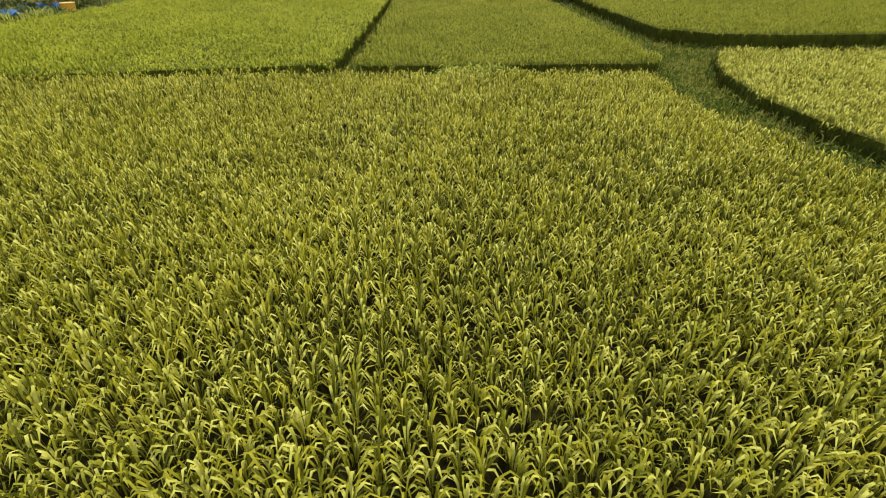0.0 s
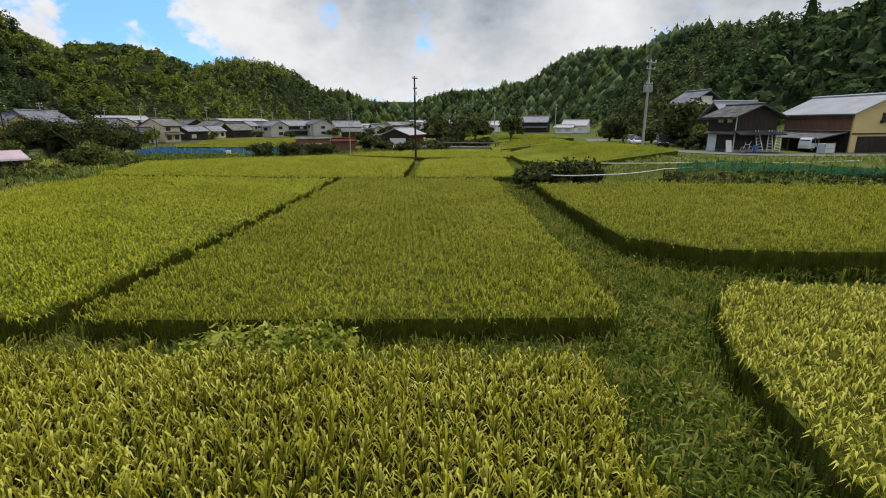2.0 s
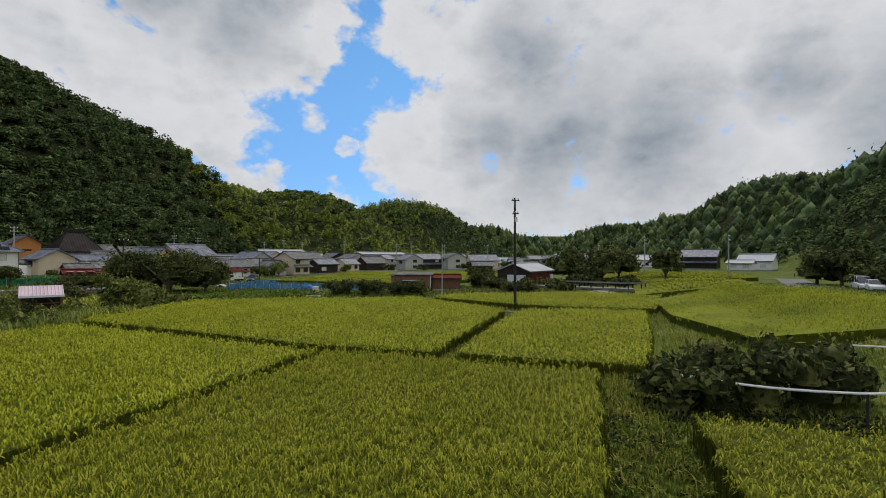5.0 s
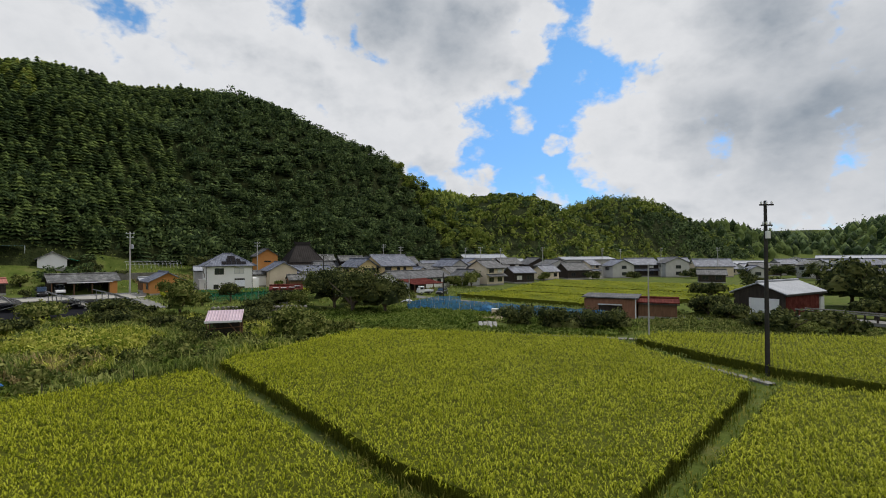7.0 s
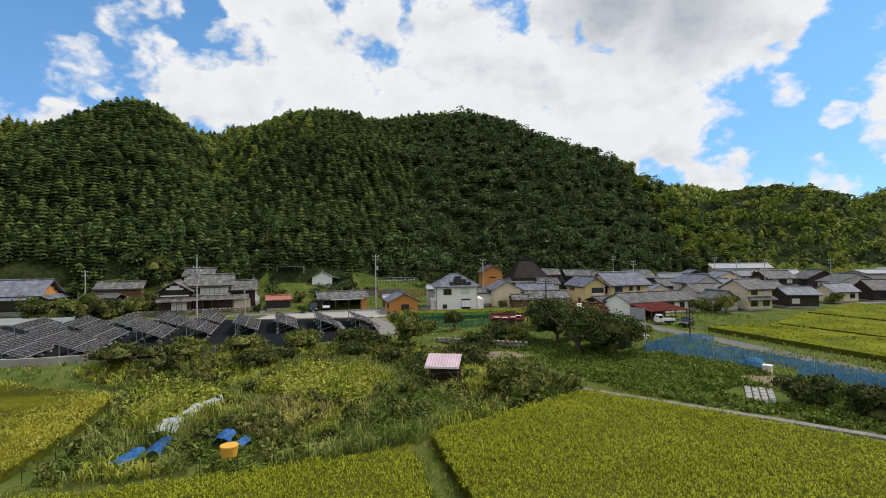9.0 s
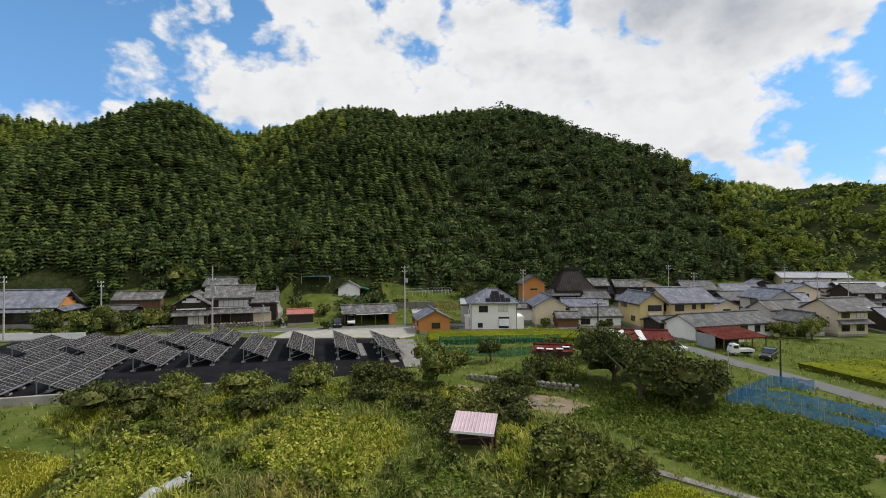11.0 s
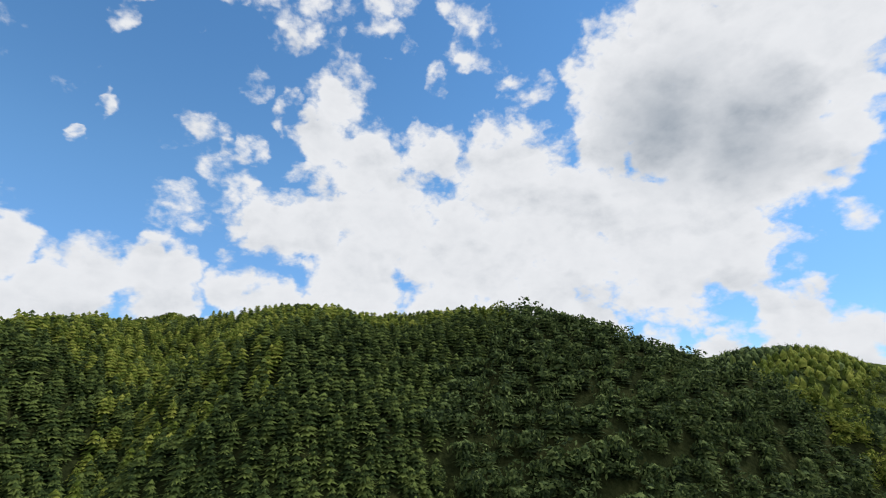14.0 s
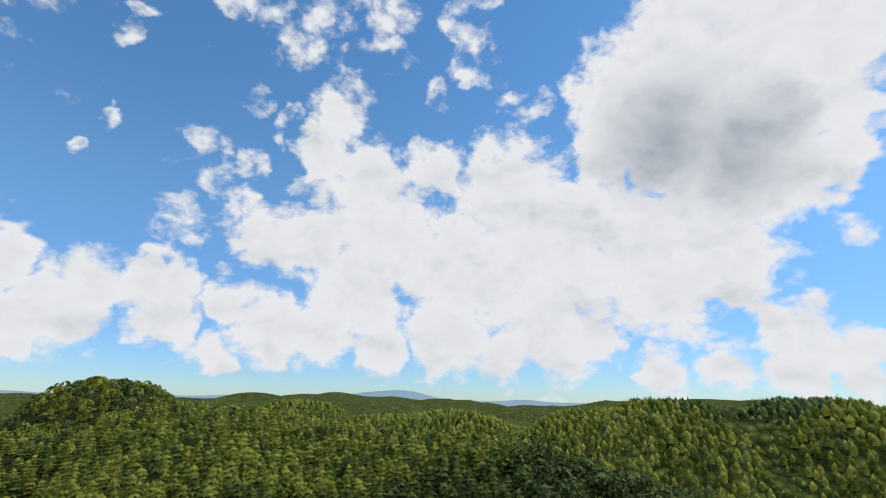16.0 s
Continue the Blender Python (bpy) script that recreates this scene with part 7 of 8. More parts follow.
t = root("mesh_tent", "small dome of pale blue mesh sheeting", "tent", pose(-35.0, 63.0, ground_at(-35, 63)))
bm = bmesh.new()
bmesh.ops.create_uvsphere(bm, u_segments=12, v_segments=8, radius=1.0, matrix=Matrix.Diagonal((1.4, 1.1, 1.35, 1)))
bmesh.ops.delete(bm, geom=[v for v in bm.verts if v.co.z < -0.05], context="VERTS")
part("sheeting", bm, M["blue_net"], t)

# things outside the wooden barn house
for dx, turn in ((0, -8), (1.3, 4), (2.3, 10)):
    t = root("ladder", "white aluminium orchard ladder leaning on a dark wall", "ladder", pose(42.7 + dx, 29.0, ground_at(42.7 + dx, 29.0) + 0.1, 0, turn, 0), "orchard ladders")
    for s in (-1, 1):
        bm = bmesh.new()
        tube(bm, [(s * 0.42, 0, 0), (s * 0.2, 0.6, 2.7)], 0.05, 5)
        part("rail", bm, M["plastic_white"], t)
    for k in range(7):
        bm = bmesh.new()
        f = (k + 0.7) / 7.4
        w = 0.42 - 0.22 * f
        tube(bm, [(-w, 0.6 * f, 2.7 * f), (w, 0.6 * f, 2.7 * f)], 0.035, 5)
        part("rung", bm, M["plastic_white"], t)
t = root("water_tank", "pale square plastic water tank by the fence", "tank", pose(47.6, 24.6, ground_at(47.6, 24.6) + 0.1, 0, 0, 6))
box_part("tank", t, M["white_sheet"], (-0.7, -0.5, 0.1, 0.7, 0.5, 1.2))
box_part("cage", t, M["steel"], (-0.73, -0.53, 0, -0.68, -0.48, 1.3), (0.68, -0.53, 0, 0.73, -0.48, 1.3), (-0.73, -0.53, 1.2, 0.73, -0.5, 1.26), (-0.73, -0.53, 0.6, 0.73, -0.5, 0.66))
t = root("bicycle_stack", "old white bicycle frames leaning on a wall", "bicycle", pose(40.7, 28.9, ground_at(40.7, 28.9) + 0.1))
for dx in (-0.5, 0.5):
    bm = bmesh.new()
    tube(bm, [(dx + 0.32 * math.cos(a), -0.05, 0.34 + 0.32 * math.sin(a)) for a in [k * math.tau / 14 for k in range(15)]], 0.03, 5)
    part("wheel", bm, M["plastic_white"], t)
bm = bmesh.new()
tube(bm, [(-0.5, 0, 0.34), (-0.2, 0, 0.9), (0.35, 0, 0.95), (0.5, 0, 0.34)], 0.035, 5), tube(bm, [(0.35, 0, 0.95), (0.45, -0.1, 1.25), (0.3, -0.3, 1.3)], 0.03, 5), tube(bm, [(-0.2, 0, 0.9), (-0.25, 0, 1.2)], 0.03, 5)
part("frame", bm, M["plastic_white"], t)
t = root("blue_drum", "blue plastic drum beside leaning ladders", "drum", pose(41.9, 28.9, ground_at(41.9, 28.9) + 0.1))
bm = bmesh.new()
tube(bm, [(0, 0, 0), (0, 0, 0.3), (0, 0, 0.32), (0, 0, 0.6), (0, 0, 0.85)], [0.28, 0.29, 0.31, 0.29, 0.28], 12)
part("drum", bm, M["blue_sheet"], t)
t = root("board", "white board leaning beside a doorway", "board", pose(38.6, 29.2, ground_at(38.6, 29.2) + 0.1, -12, 0, 4))
box_part("panel", t, M["plastic_white"], (-0.4, -0.03, 0, 0.4, 0.03, 1.5))


# ---- stream bed, pavers and bare ground ----
sheet("stream_bed", [(-63.5, 36.4), (-58, 33.4), (-54, 35.0), (-50.6, 42.2), (-52.4, 46.6), (-56.4, 45.6), (-60, 40.6)], 0.06, M["dirt"], "brown muddy bed of a small stream", "stream")
stone_wall("stone_wall", (-64.8, 38.4), (-55.2, 47.6), 0.8, "rough stone bank beside a small stream")
for k in range(26):
    bm = bmesh.new()
    bmesh.ops.create_icosphere(bm, subdivisions=2, radius=rng.uniform(0.16, 0.42))
    for v in bm.verts:
        v.co *= rng.uniform(0.85, 1.12)
        v.co.z *= 0.55
    me = bpy.data.meshes.new("boulder")
    bm.to_mesh(me)
    bm.free()
    me.materials.append(M["stone"])
    f, g = rng.uniform(0, 1), rng.uniform(-2.2, 2.2)
    ob = tagged(new("boulder", me), "rounded grey boulder lying in the stream bed", "stone", "stream boulders")
    x0, y0 = -60 + 7.5 * f + g * 0.4, 36.5 + 7.5 * f - g * 0.7
    ob.matrix_world = pose(x0, y0, ground_at(x0, y0) + 0.12, 0, 0, rng.uniform(0, 360))
sheet("bare_plot", [(-34.2, 58.2), (-32.0, 62.0), (-28.0, 59.0), (-29.6, 55.8)], 0.05, M["dirt"], "bare brown earth of a cleared vegetable plot", "ground")
paving = root("paving", "pale concrete paving blocks laid on the bank", "pavement", pose(-28.65, 52.8, ground_at(-28.65, 52.8) + 0.1, 0, 0, 33), kind="structure")
bm = bmesh.new()
box(bm, -0.24, -0.24, -0.2, 0.24, 0.24, 0.08)
bmesh.ops.bevel(bm, geom=bm.edges[:], offset=0.02, segments=1, affect="EDGES")
block = bpy.data.meshes.new("paving_block")
bm.to_mesh(block)
bm.free()
block.materials.append(M["concrete"])
for r in range(11):
    for k in range(4):
        ob = new("paving_block", block)
        ob.parent = paving
        ob.location = (-0.87 + 0.58 * k, -2.9 + 0.58 * r, rng.uniform(-0.02, 0.02))
crumpled("white_sheet", between((-54.2, 67.4), (-56.0, 70.0), 5), 0.8, M["white_sheet"], "white plastic sheet lying by the vegetable plot", 0.3)
for x0, y0, w0 in ((-80, 33.0, 1.2), (-86, 30.2, 0.9), (-82, 24.6, 1.0), (-93, 12.4, 1.0), (-81, 19.0, 1.0)):
    sheet("concrete_strip", [(x0 - 5, y0 - w0 / 2 + 0.8), (x0 + 5, y0 - w0 / 2 - 0.7), (x0 + 5, y0 + w0 / 2 - 0.7), (x0 - 5, y0 + w0 / 2 + 0.8)], 0.062, M["concrete_dark"], "grey concrete strip between solar tables", "lot")


# ---- single trees and shrubs ----
def crown_mesh(rx, h, low, n, leaf, mat, lumps=13):
    """A lumpy crown of single leaf sprays with gaps; rx half width, from low to h."""
    V, F = [], []
    mid, ry = (low + h) / 2, (h - low) / 2
    L = []
    for k in range(lumps):
        a, f = rng.uniform(0, math.tau), rng.uniform(0.2, 0.72)
        L.append((np.array((math.cos(a) * f * rx, math.sin(a) * f * rx, mid + rng.uniform(-0.5, 0.55) * ry)), rng.uniform(0.32, 0.5)))
    for k in range(n):
        c, q = L[k % lumps]
        d = rng.normal(0, 1, 3)
        d /= np.linalg.norm(d)
        if d[2] < -0.5:
            d[2] *= -0.6
        p = c + d * np.array((rx * q, rx * q, ry * q * 1.25)) * rng.uniform(0.5, 1.08)
        p[2] = max(p[2], low * 0.5 + 0.1)
        a = d * 0.7 + rng.normal(0, 0.4, 3)
        s = np.cross(a, rng.normal(0, 1, 3))
        s /= np.linalg.norm(s)
        a = np.cross(s, a / np.linalg.norm(a))
        e = leaf * rng.uniform(0.6, 1.35)
        i = len(V)
        V += [p - s * e, p + a * e * 0.5, p + s * e, p - a * e * 0.5]
        F += [(i, i + 1, i + 2), (i, i + 2, i + 3)]
    for c, q in L:
        cv, cf = dome(rx * q * 0.66, -ry * q * 0.7, ry * q * 0.72, 7, 3)
        F += [tuple(f) for f in cf + len(V)]
        V += list(cv + c)
    return mesh_of("crown", V, F, [mat])


def plant(name, label, x, y, rx, h, mat, n=700, leaf=0.22, low=None, category="shrub", trunk=0.1, z=None):
    n, leaf = int(n * (1.6 if x < 0 else 1.0)), leaf * (0.76 if x < 0 else 1.0)
    g = ground_at(x, y) if z is None else z
    low = h * 0.08 if low is None else low
    t = root(name, label, category, pose(x, y, g, 0, 0, rng.uniform(0, 360)))
    ob = new("crown", crown_mesh(rx, h, low, n, leaf, mat))
    ob.parent = t
    bm = bmesh.new()
    tube(bm, [(0, 0, -0.3), (0.05, 0, low + 0.15 * h), (0.0, 0.08, h * 0.62)], [trunk * 1.3, trunk, trunk * 0.35], 7)
    part("trunk", bm, M["bark"], t)
    for k in range(4):
        a = k * 1.57 + rng.uniform(-0.5, 0.5)
        bm = bmesh.new()
        tube(bm, [(0, 0, low + 0.1 * h), (math.cos(a) * rx * 0.3, math.sin(a) * rx * 0.3, h * 0.42), (math.cos(a) * rx * 0.62, math.sin(a) * rx * 0.62, h * 0.66)], [trunk * 0.7, trunk * 0.5, trunk * 0.2], 5)
        part("limb", bm, M["bark"], t)
    return t


DARK, LIGHT = M["shrub"], M["shrub_light"]
plant("tree", "large dark green broadleaf tree on the stream bank", -52.0, 53.0, 5.6, 7.0, DARK, 3000, 0.27, 0.3, "tree", 0.26)
plant("tree", "dark green broadleaf tree beside garden nets", -47.8, 55.4, 4.4, 5.8, DARK, 2200, 0.26, 0.3, "tree", 0.2)
plant("tree", "spreading dark tree between garden sheds", -58.6, 55.2, 5.0, 6.8, DARK, 2400, 0.27, 0.4, "tree", 0.22)
plant("tree", "small rounded green tree on the stream bank", -59.6, 48.6, 1.9, 3.4, LIGHT, 900, 0.2, 0.4, "tree", 0.1)
plant("tree", "leafy green tree below the dark utility pole", -67.0, 58.5, 2.6, 4.6, LIGHT, 1100, 0.24, 0.4, "tree", 0.14)
plant("shrub", "dark leafy shrub by the rusty shed", -60.0, 61.5, 3.6, 4.2, DARK, 1500, 0.25, 0.2)
plant("shrub", "low dark shrub on the bank by the road", -57.0, 66.8, 2.6, 2.4, DARK, 900, 0.24, 0.1)
plant("shrub", "low green shrub on the bank by the road", -57.4, 71.6, 2.2, 1.6, LIGHT, 700, 0.24, 0.1)
plant("pine_tree", "rounded garden pine with pale tips", -63.2, 33.4, 3.0, 5.4, LIGHT, 1500, 0.26, 0.6, "tree", 0.16)
plant("tree", "small round dark tree on a grassy plot", -70.0, 44.2, 2.1, 3.3, DARK, 900, 0.2, 1.0, "tree", 0.12)
plant("shrub", "lush light green fig shrub by the paddy", -39.2, 33.8, 3.4, 3.6, LIGHT, 1500, 0.26, 0.1)
plant("shrub", "leafy green shrub beside the garden stand", -43.0, 36.4, 2.8, 2.8, DARK, 1000, 0.24, 0.1)
plant("shrub", "leafy green shrub behind the garden stand", -50.5, 35.0, 2.6, 2.6, DARK, 900, 0.24, 0.1)
for x, y, r, h, m in ((-66.8, 1.2, 4.4, 2.9, DARK), (-68.0, 7.0, 3.4, 2.4, LIGHT), (-68.2, 13.6, 3.8, 2.5, LIGHT), (-68.0, 20.6, 3.8, 2.6, LIGHT), (-67.4, 26.6, 3.2, 2.2, DARK), (-66.0, 30.0, 2.4, 1.9, DARK), (-62.0, 14.6, 2.6, 2.0, DARK), (-61.5, 25.4, 2.6, 2.0, DARK),
                      (-55.5, 38.5, 2.6, 2.2, DARK), (-70.5, 40.0, 2.2, 1.9, LIGHT), (-60.0, 42.0, 2.8, 2.4, DARK), (-62.8, 47.0, 3.0, 2.8, DARK), (-71.6, 55.6, 2.4, 2.6, DARK)):
    plant("shrub", "dense green garden shrub on the bank", x, y, r, h, m, 1100, 0.26, 0.1)
for x, y, r, h in ((-25.2, 53.4, 2.5, 2.8), (-21.6, 54.2, 2.7, 2.9), (-17.8, 55.4, 2.7, 2.9), (-14.6, 57.0, 2.3, 2.5)):
    plant("shrub", "dark purple-green shrub row by the field path", x, y, r, h, DARK, 1000, 0.2, 0.1)
for x, y, r, h in ((-8.6, 76.5, 3.4, 3.4), (-5.6, 74.6, 2.4, 2.4), (0.6, 66.8, 3.0, 2.6), (4.6, 68.0, 2.6, 2.4), (-2.4, 68.5, 2.4, 1.8)):
    plant("shrub", "rounded dark shrub near the shuttered shed", x, y, r, h, DARK, 900, 0.24, 0.1)
for x, y, r, h in ((8, 104, 6, 8.0), (14.5, 100, 6, 7.5), (19, 107, 6, 8.5), (25.5, 92, 3.6, 6.0), (12, 92, 4, 4.0), (9, 84, 3, 2.6), (16, 80, 3, 2.4), (-12, 104, 3.4, 3.4), (-4, 112, 4, 5)):
    plant("tree", "large dark green tree by the stream", x, y, r, h, DARK, 1300, 0.42, 0.6, "tree", 0.24)
for x, y, r, h, m in ((42.4, 47.4, 3.8, 7.6, DARK), (46.4, 50.0, 4.4, 7.4, DARK), (50.5, 48.0, 4.0, 6.4, DARK), (41.6, 39.6, 2.2, 3.6, LIGHT), (38.8, 38.6, 1.4, 1.4, DARK), (48.2, 70.0, 3.6, 4.0, DARK), (45.5, 61.0, 2.6, 4.0, DARK), (47.5, 84.0, 4.0, 4.5, DARK), (48.0, 78.0, 5, 6.5, DARK), (56, 66, 5.5, 8, DARK)):
    plant("tree", "dense dark garden tree beside the lane", x, y, r, h, m, 1500, 0.36, 0.3, "tree", 0.22)
lone = root("tall_conifer", "tall solitary dark conifer above the woods", "tree", pose(118, 112, ground_at(118, 112) - 1))
V, F, I = with_core(conifer(160, 15.0, 2.6, 1.3), dome(1.9, 3.0, 14.0, 8, 4))
crown = new("crown", mesh_of("crown", V, F, [M["cedar"], M["bark"]], I))
crown.parent = lone
for x, y, r, h, m in ((-64.5, 4.5, 2.2, 1.7, DARK), (-62.5, 9.5, 1.8, 1.4, LIGHT), (-64.0, 17.5, 2.0, 1.6, DARK), (-60.5, 20.5, 1.6, 1.3, LIGHT), (-58.5, 29.5, 2.2, 1.7, DARK), (-56.0, 33.5, 2.4, 1.8, LIGHT), (-53.0, 30.5, 1.8, 1.4, DARK),
                      (-61.5, 29.5, 1.8, 1.5, LIGHT), (-57.0, 25.0, 1.5, 1.2, LIGHT), (-63.5, 12.5, 1.6, 1.3, LIGHT)):
    plant("shrub", "low leafy shrub in the overgrown garden", x, y, r, h, m, 600, 0.2, 0.05)
# climbing mound by the paddy corner
for x, y, r, h in ((7.6, 10.4, 1.9, 1.9), (9.8, 11.4, 2.2, 2.5), (12.4, 12.0, 2.3, 2.6), (14.2, 13.2, 1.6, 1.8)):
    plant("shrub", "vine-covered dark green bush on the paddy bank", x, y, r, h, DARK, 1300, 0.17, 0.05)
plant("shrub", "grey-green weedy bush along the netting", 19.8, 9.8, 1.4, 1.1, DARK, 500, 0.15, 0.05)
# village gardens and the wood's edge
for x, y, r, h in ((-109.5, 28.5, 1.2, 1.6), (-117.5, 29.5, 1.6, 2.4), (-121.5, 42.5, 2.2, 2.8), (-120.2, 48.0, 2.4, 1.6), (-123, 66, 3.6, 4.5), (-119, 70, 3.2, 3.6), (-124, 74, 3.6, 4.6), (-110.5, 70.5, 2.0, 2.4), (-106, 99, 3.2, 3.4), (-109, 106, 3.4, 4),
                   (-113, 99, 3, 3.6), (-101, 108, 2.6, 2.6), (-94.5, 70.0, 1.4, 2.0), (-87.5, 79.0, 1.5, 2.4), (-83.6, 110.5, 2.4, 2.6), (-66.8, 108, 3.0, 4.2), (-70.0, 104.6, 2.4, 3.4), (-76, 128, 2.2, 2.6), (-80, 136, 2.6, 3.0), (-66, 150, 3.0, 3.0),
                   (-116, 19.6, 1.2, 1.6), (-117.4, 6.0, 1.0, 1.6), (-117.6, 11.4, 1.1, 1.3), (-128.5, 4.0, 3.6, 4.6), (-127, -2.0, 3.2, 3.6), (-134, 1.0, 4, 5), (-123.5, -14.5, 3.0, 3.4), (-119.5, -18.6, 3.2, 3.4), (-121, -5.6, 2.6, 3.2), (-125.0, -20, 3.6, 4.6), (-116.5, -8.0, 3.4, 4.4), (-118.5, -12.5, 3.6, 4.6), (-123.5, -3.0, 3.2, 4.2), (-121.0, -10.0, 3.6, 5.0), (-131.0, 15.5, 2.4, 3.0), (-134, 25, 3.0, 4.2), (-120, 25.5, 1.6, 2.2),
                   (-56, 168, 3, 3), (-46, 182, 3, 3), (-30, 196, 4, 4), (-14, 206, 4, 4), (-4, 214, 5, 5), (6, 200, 5, 6), (16, 214, 5, 5), (-2, 250, 5, 6), (20, 250, 6, 6), (-34, 226, 4, 5)):
    plant("shrub", "green garden shrub among village houses", x, y, r, h, LIGHT if rng.random() < 0.35 else DARK, 700, 0.3, 0.1)


# ---- overgrown ground ----
def keep_off(x, y, polys):
    k = np.ones(len(x), bool)
    for p in polys:
        k &= ~inside(list(p), x, y)
    return k


ALL_PADDIES = [p[-1] for p in PADDIES]
SOLID = [[(-101.0, 17.4), (-108.6, 21.4), (-105.3, 38), (-103.0, 46), (-94, 41.6), (-92.6, 38.6)], [(-112.0, 6), (-114, -22), (-78, -30), (-71, -6), (-69.5, 12), (-71.5, 35.5), (-91.4, 39.2), (-97.5, 26), (-101.6, 17.0)],
         [(-103.5, 52), (-95.2, 54.2), (-92.8, 64.5), (-100, 71), (-105, 66)]]


FARM_ROAD = [(-93, 92), (-86.5, 87.8), (-75, 80.5), (-64.5, 79.4), (-54.5, 78.4), (-40, 75), (-28, 72.2), (-16, 72), (-6, 76)]


def clear_of(line, x, y, r):
    """True where a point is further than r from a line of points."""
    far = np.full(len(x), 1e9)
    for (x0, y0), (x1, y1) in zip(line, line[1:]):
        f = np.clip(((x - x0) * (x1 - x0) + (y - y0) * (y1 - y0)) / ((x1 - x0) ** 2 + (y1 - y0) ** 2), 0, 1)
        far = np.minimum(far, np.hypot(x - x0 - f * (x1 - x0), y - y0 - f * (y1 - y0)))
    return far > r


def spread(x0, x1, y0, y1, per_m2, polys, extra=None):
    n = int((x1 - x0) * (y1 - y0) * per_m2)
    x, y = rng.uniform(x0, x1, n), rng.uniform(y0, y1, n)
    k = keep_off(x, y, polys)
    if extra is not None:
        k &= extra(x, y)
    return x[k], y[k]


GRASS = [tuft(6, 0.34, 0.018, 0.12) for _ in range(6)]
GRASS_FAR = [tuft(5, 0.42, 0.045, 0.3) for _ in range(6)]
WEEDS = [tuft(10, 1.15, 0.035, 0.2, 0.45) for _ in range(6)]
BIG_LEAVES = [leaf_ball(26, 0.42, 0.13, 0.75, 0.5) for _ in range(6)]
x, y = spread(-38, 24, -40, 44, 6.0, ALL_PADDIES)
x2, y2 = spread(-14, 9, -36, 18, 18.0, ALL_PADDIES)
x, y = np.concatenate([x, x2]), np.concatenate([y, y2])
stuff("grass", GRASS, places(x, y, height(x, y) - 0.03, 0.7, 1.6), [M["levee_grass"]], "rough green grass on the banks between paddies", "grass")
x, y = spread(-40, 45, 44, 80, 2.2, ALL_PADDIES, lambda a, b: (np.abs(b - 49.3 - 0.452 * (a + 20)) > 1.0) & ((a + 28.6) ** 2 + (b - 53) ** 2 > 6))
stuff("grass", GRASS_FAR, places(x, y, height(x, y) - 0.03, 0.8, 1.6), [M["grass"]], "rough green grass along the stream bank", "grass")
x, y = spread(18, 60, -20, 44, 2.5, ALL_PADDIES, lambda a, b: ((np.abs(a - 34.2) > 3.2) | (b < 20)) & ((b < 19) | (a < 36)))
stuff("grass", GRASS_FAR, places(x, y, height(x, y) - 0.03, 0.8, 1.6), [M["grass"]], "rough grass on the bank below the lane", "grass")
x, y = spread(-130, -40, -40, 110, 0.9, ALL_PADDIES + SOLID, lambda a, b: ((np.hypot(a + 109, 0) > 4.5) | (b > 50)) & clear_of(FARM_ROAD, a, b, 2.0) & clear_of(LANE, a, b, 2.3))
stuff("grass", GRASS_FAR, places(x, y, height(x, y) - 0.05, 0.9, 1.9), [M["grass"]], "rough green grass around gardens and terraces", "grass")
# the ditch with taller weeds between the paddies
ditch = [(1.2, -30), (2.0, -25), (2.0, -21.5), (3.4, -17.4), (3.8, -10), (5.0, 2), (5.6, 8), (6.6, 8), (6.0, 0), (5.0, -11), (6.8, -13.6), (6.0, -16.0), (4.6, -18.2), (3.0, -20.8), (2.2, -24.6), (2.3, -30)]
x, y = spread(-1, 9, -36, 9, 9.0, ALL_PADDIES, lambda a, b: np.sin(a * 1.9 + 1.3 * np.sin(b * 0.7)) + np.sin(b * 1.1 + a) > -0.2)
stuff("ditch_weeds", [leaf_ball(30, 0.32, 0.075, 0.8, 0.5) for _ in range(6)], places(x, y, height(x, y), 0.5, 1.15), [M["vine"]], "leafy weeds growing in the ditch between paddies", "weeds")
# rank weeds along the paddy rims above the ditch
rims = ([(2.6, -31), (2.2, -26.7), (2.2, -24.4), (3.2, -20.6), (4.8, -17.8), (6.3, -16.6), (11, -17.6), (17, -18.4)], [(33, -16), (12, -14.4), (7.5, -13.4), (5.2, -11), (6.2, 1), (6.8, 6.4)], [(0.6, -33), (0.2, -29), (-0.5, -26.1), (0.3, -20.4)])
x, y = spread(-2, 34, -34, 8, 26.0, ALL_PADDIES, lambda a, b: ~(clear_of(rims[0], a, b, 0.42) & clear_of(rims[1], a, b, 0.42) & clear_of(rims[2], a, b, 0.25)))
k = rng.random(len(x)) < 0.6
stuff("rim_weeds", [leaf_ball(26, 0.3, 0.07, 1.0, 0.6) for _ in range(6)], places(x[k], y[k], height(x[k], y[k]), 0.5, 1.25), [M["vine"]], "leafy weeds along the rim of a paddy", "weeds")
stuff("rim_weeds", [tuft(7, 0.62, 0.016, 0.12) for _ in range(6)], places(x[~k], y[~k], height(x[~k], y[~k]), 0.7, 1.3), [M["levee_grass"]], "long grass along the rim of a paddy", "weeds")
x, y = spread(4, 46, 3, 11, 3.4, ALL_PADDIES)
stuff("bank_weeds", BIG_LEAVES, places(x, y, height(x, y), 0.5, 1.0), [M["shrub"]], "half-dry weeds on the bank below the netting", "weeds")
# leafy patch on the cross bank
x, y = rng.normal(-6.9, 0.8, 110), rng.normal(-18.55, 0.26, 110)
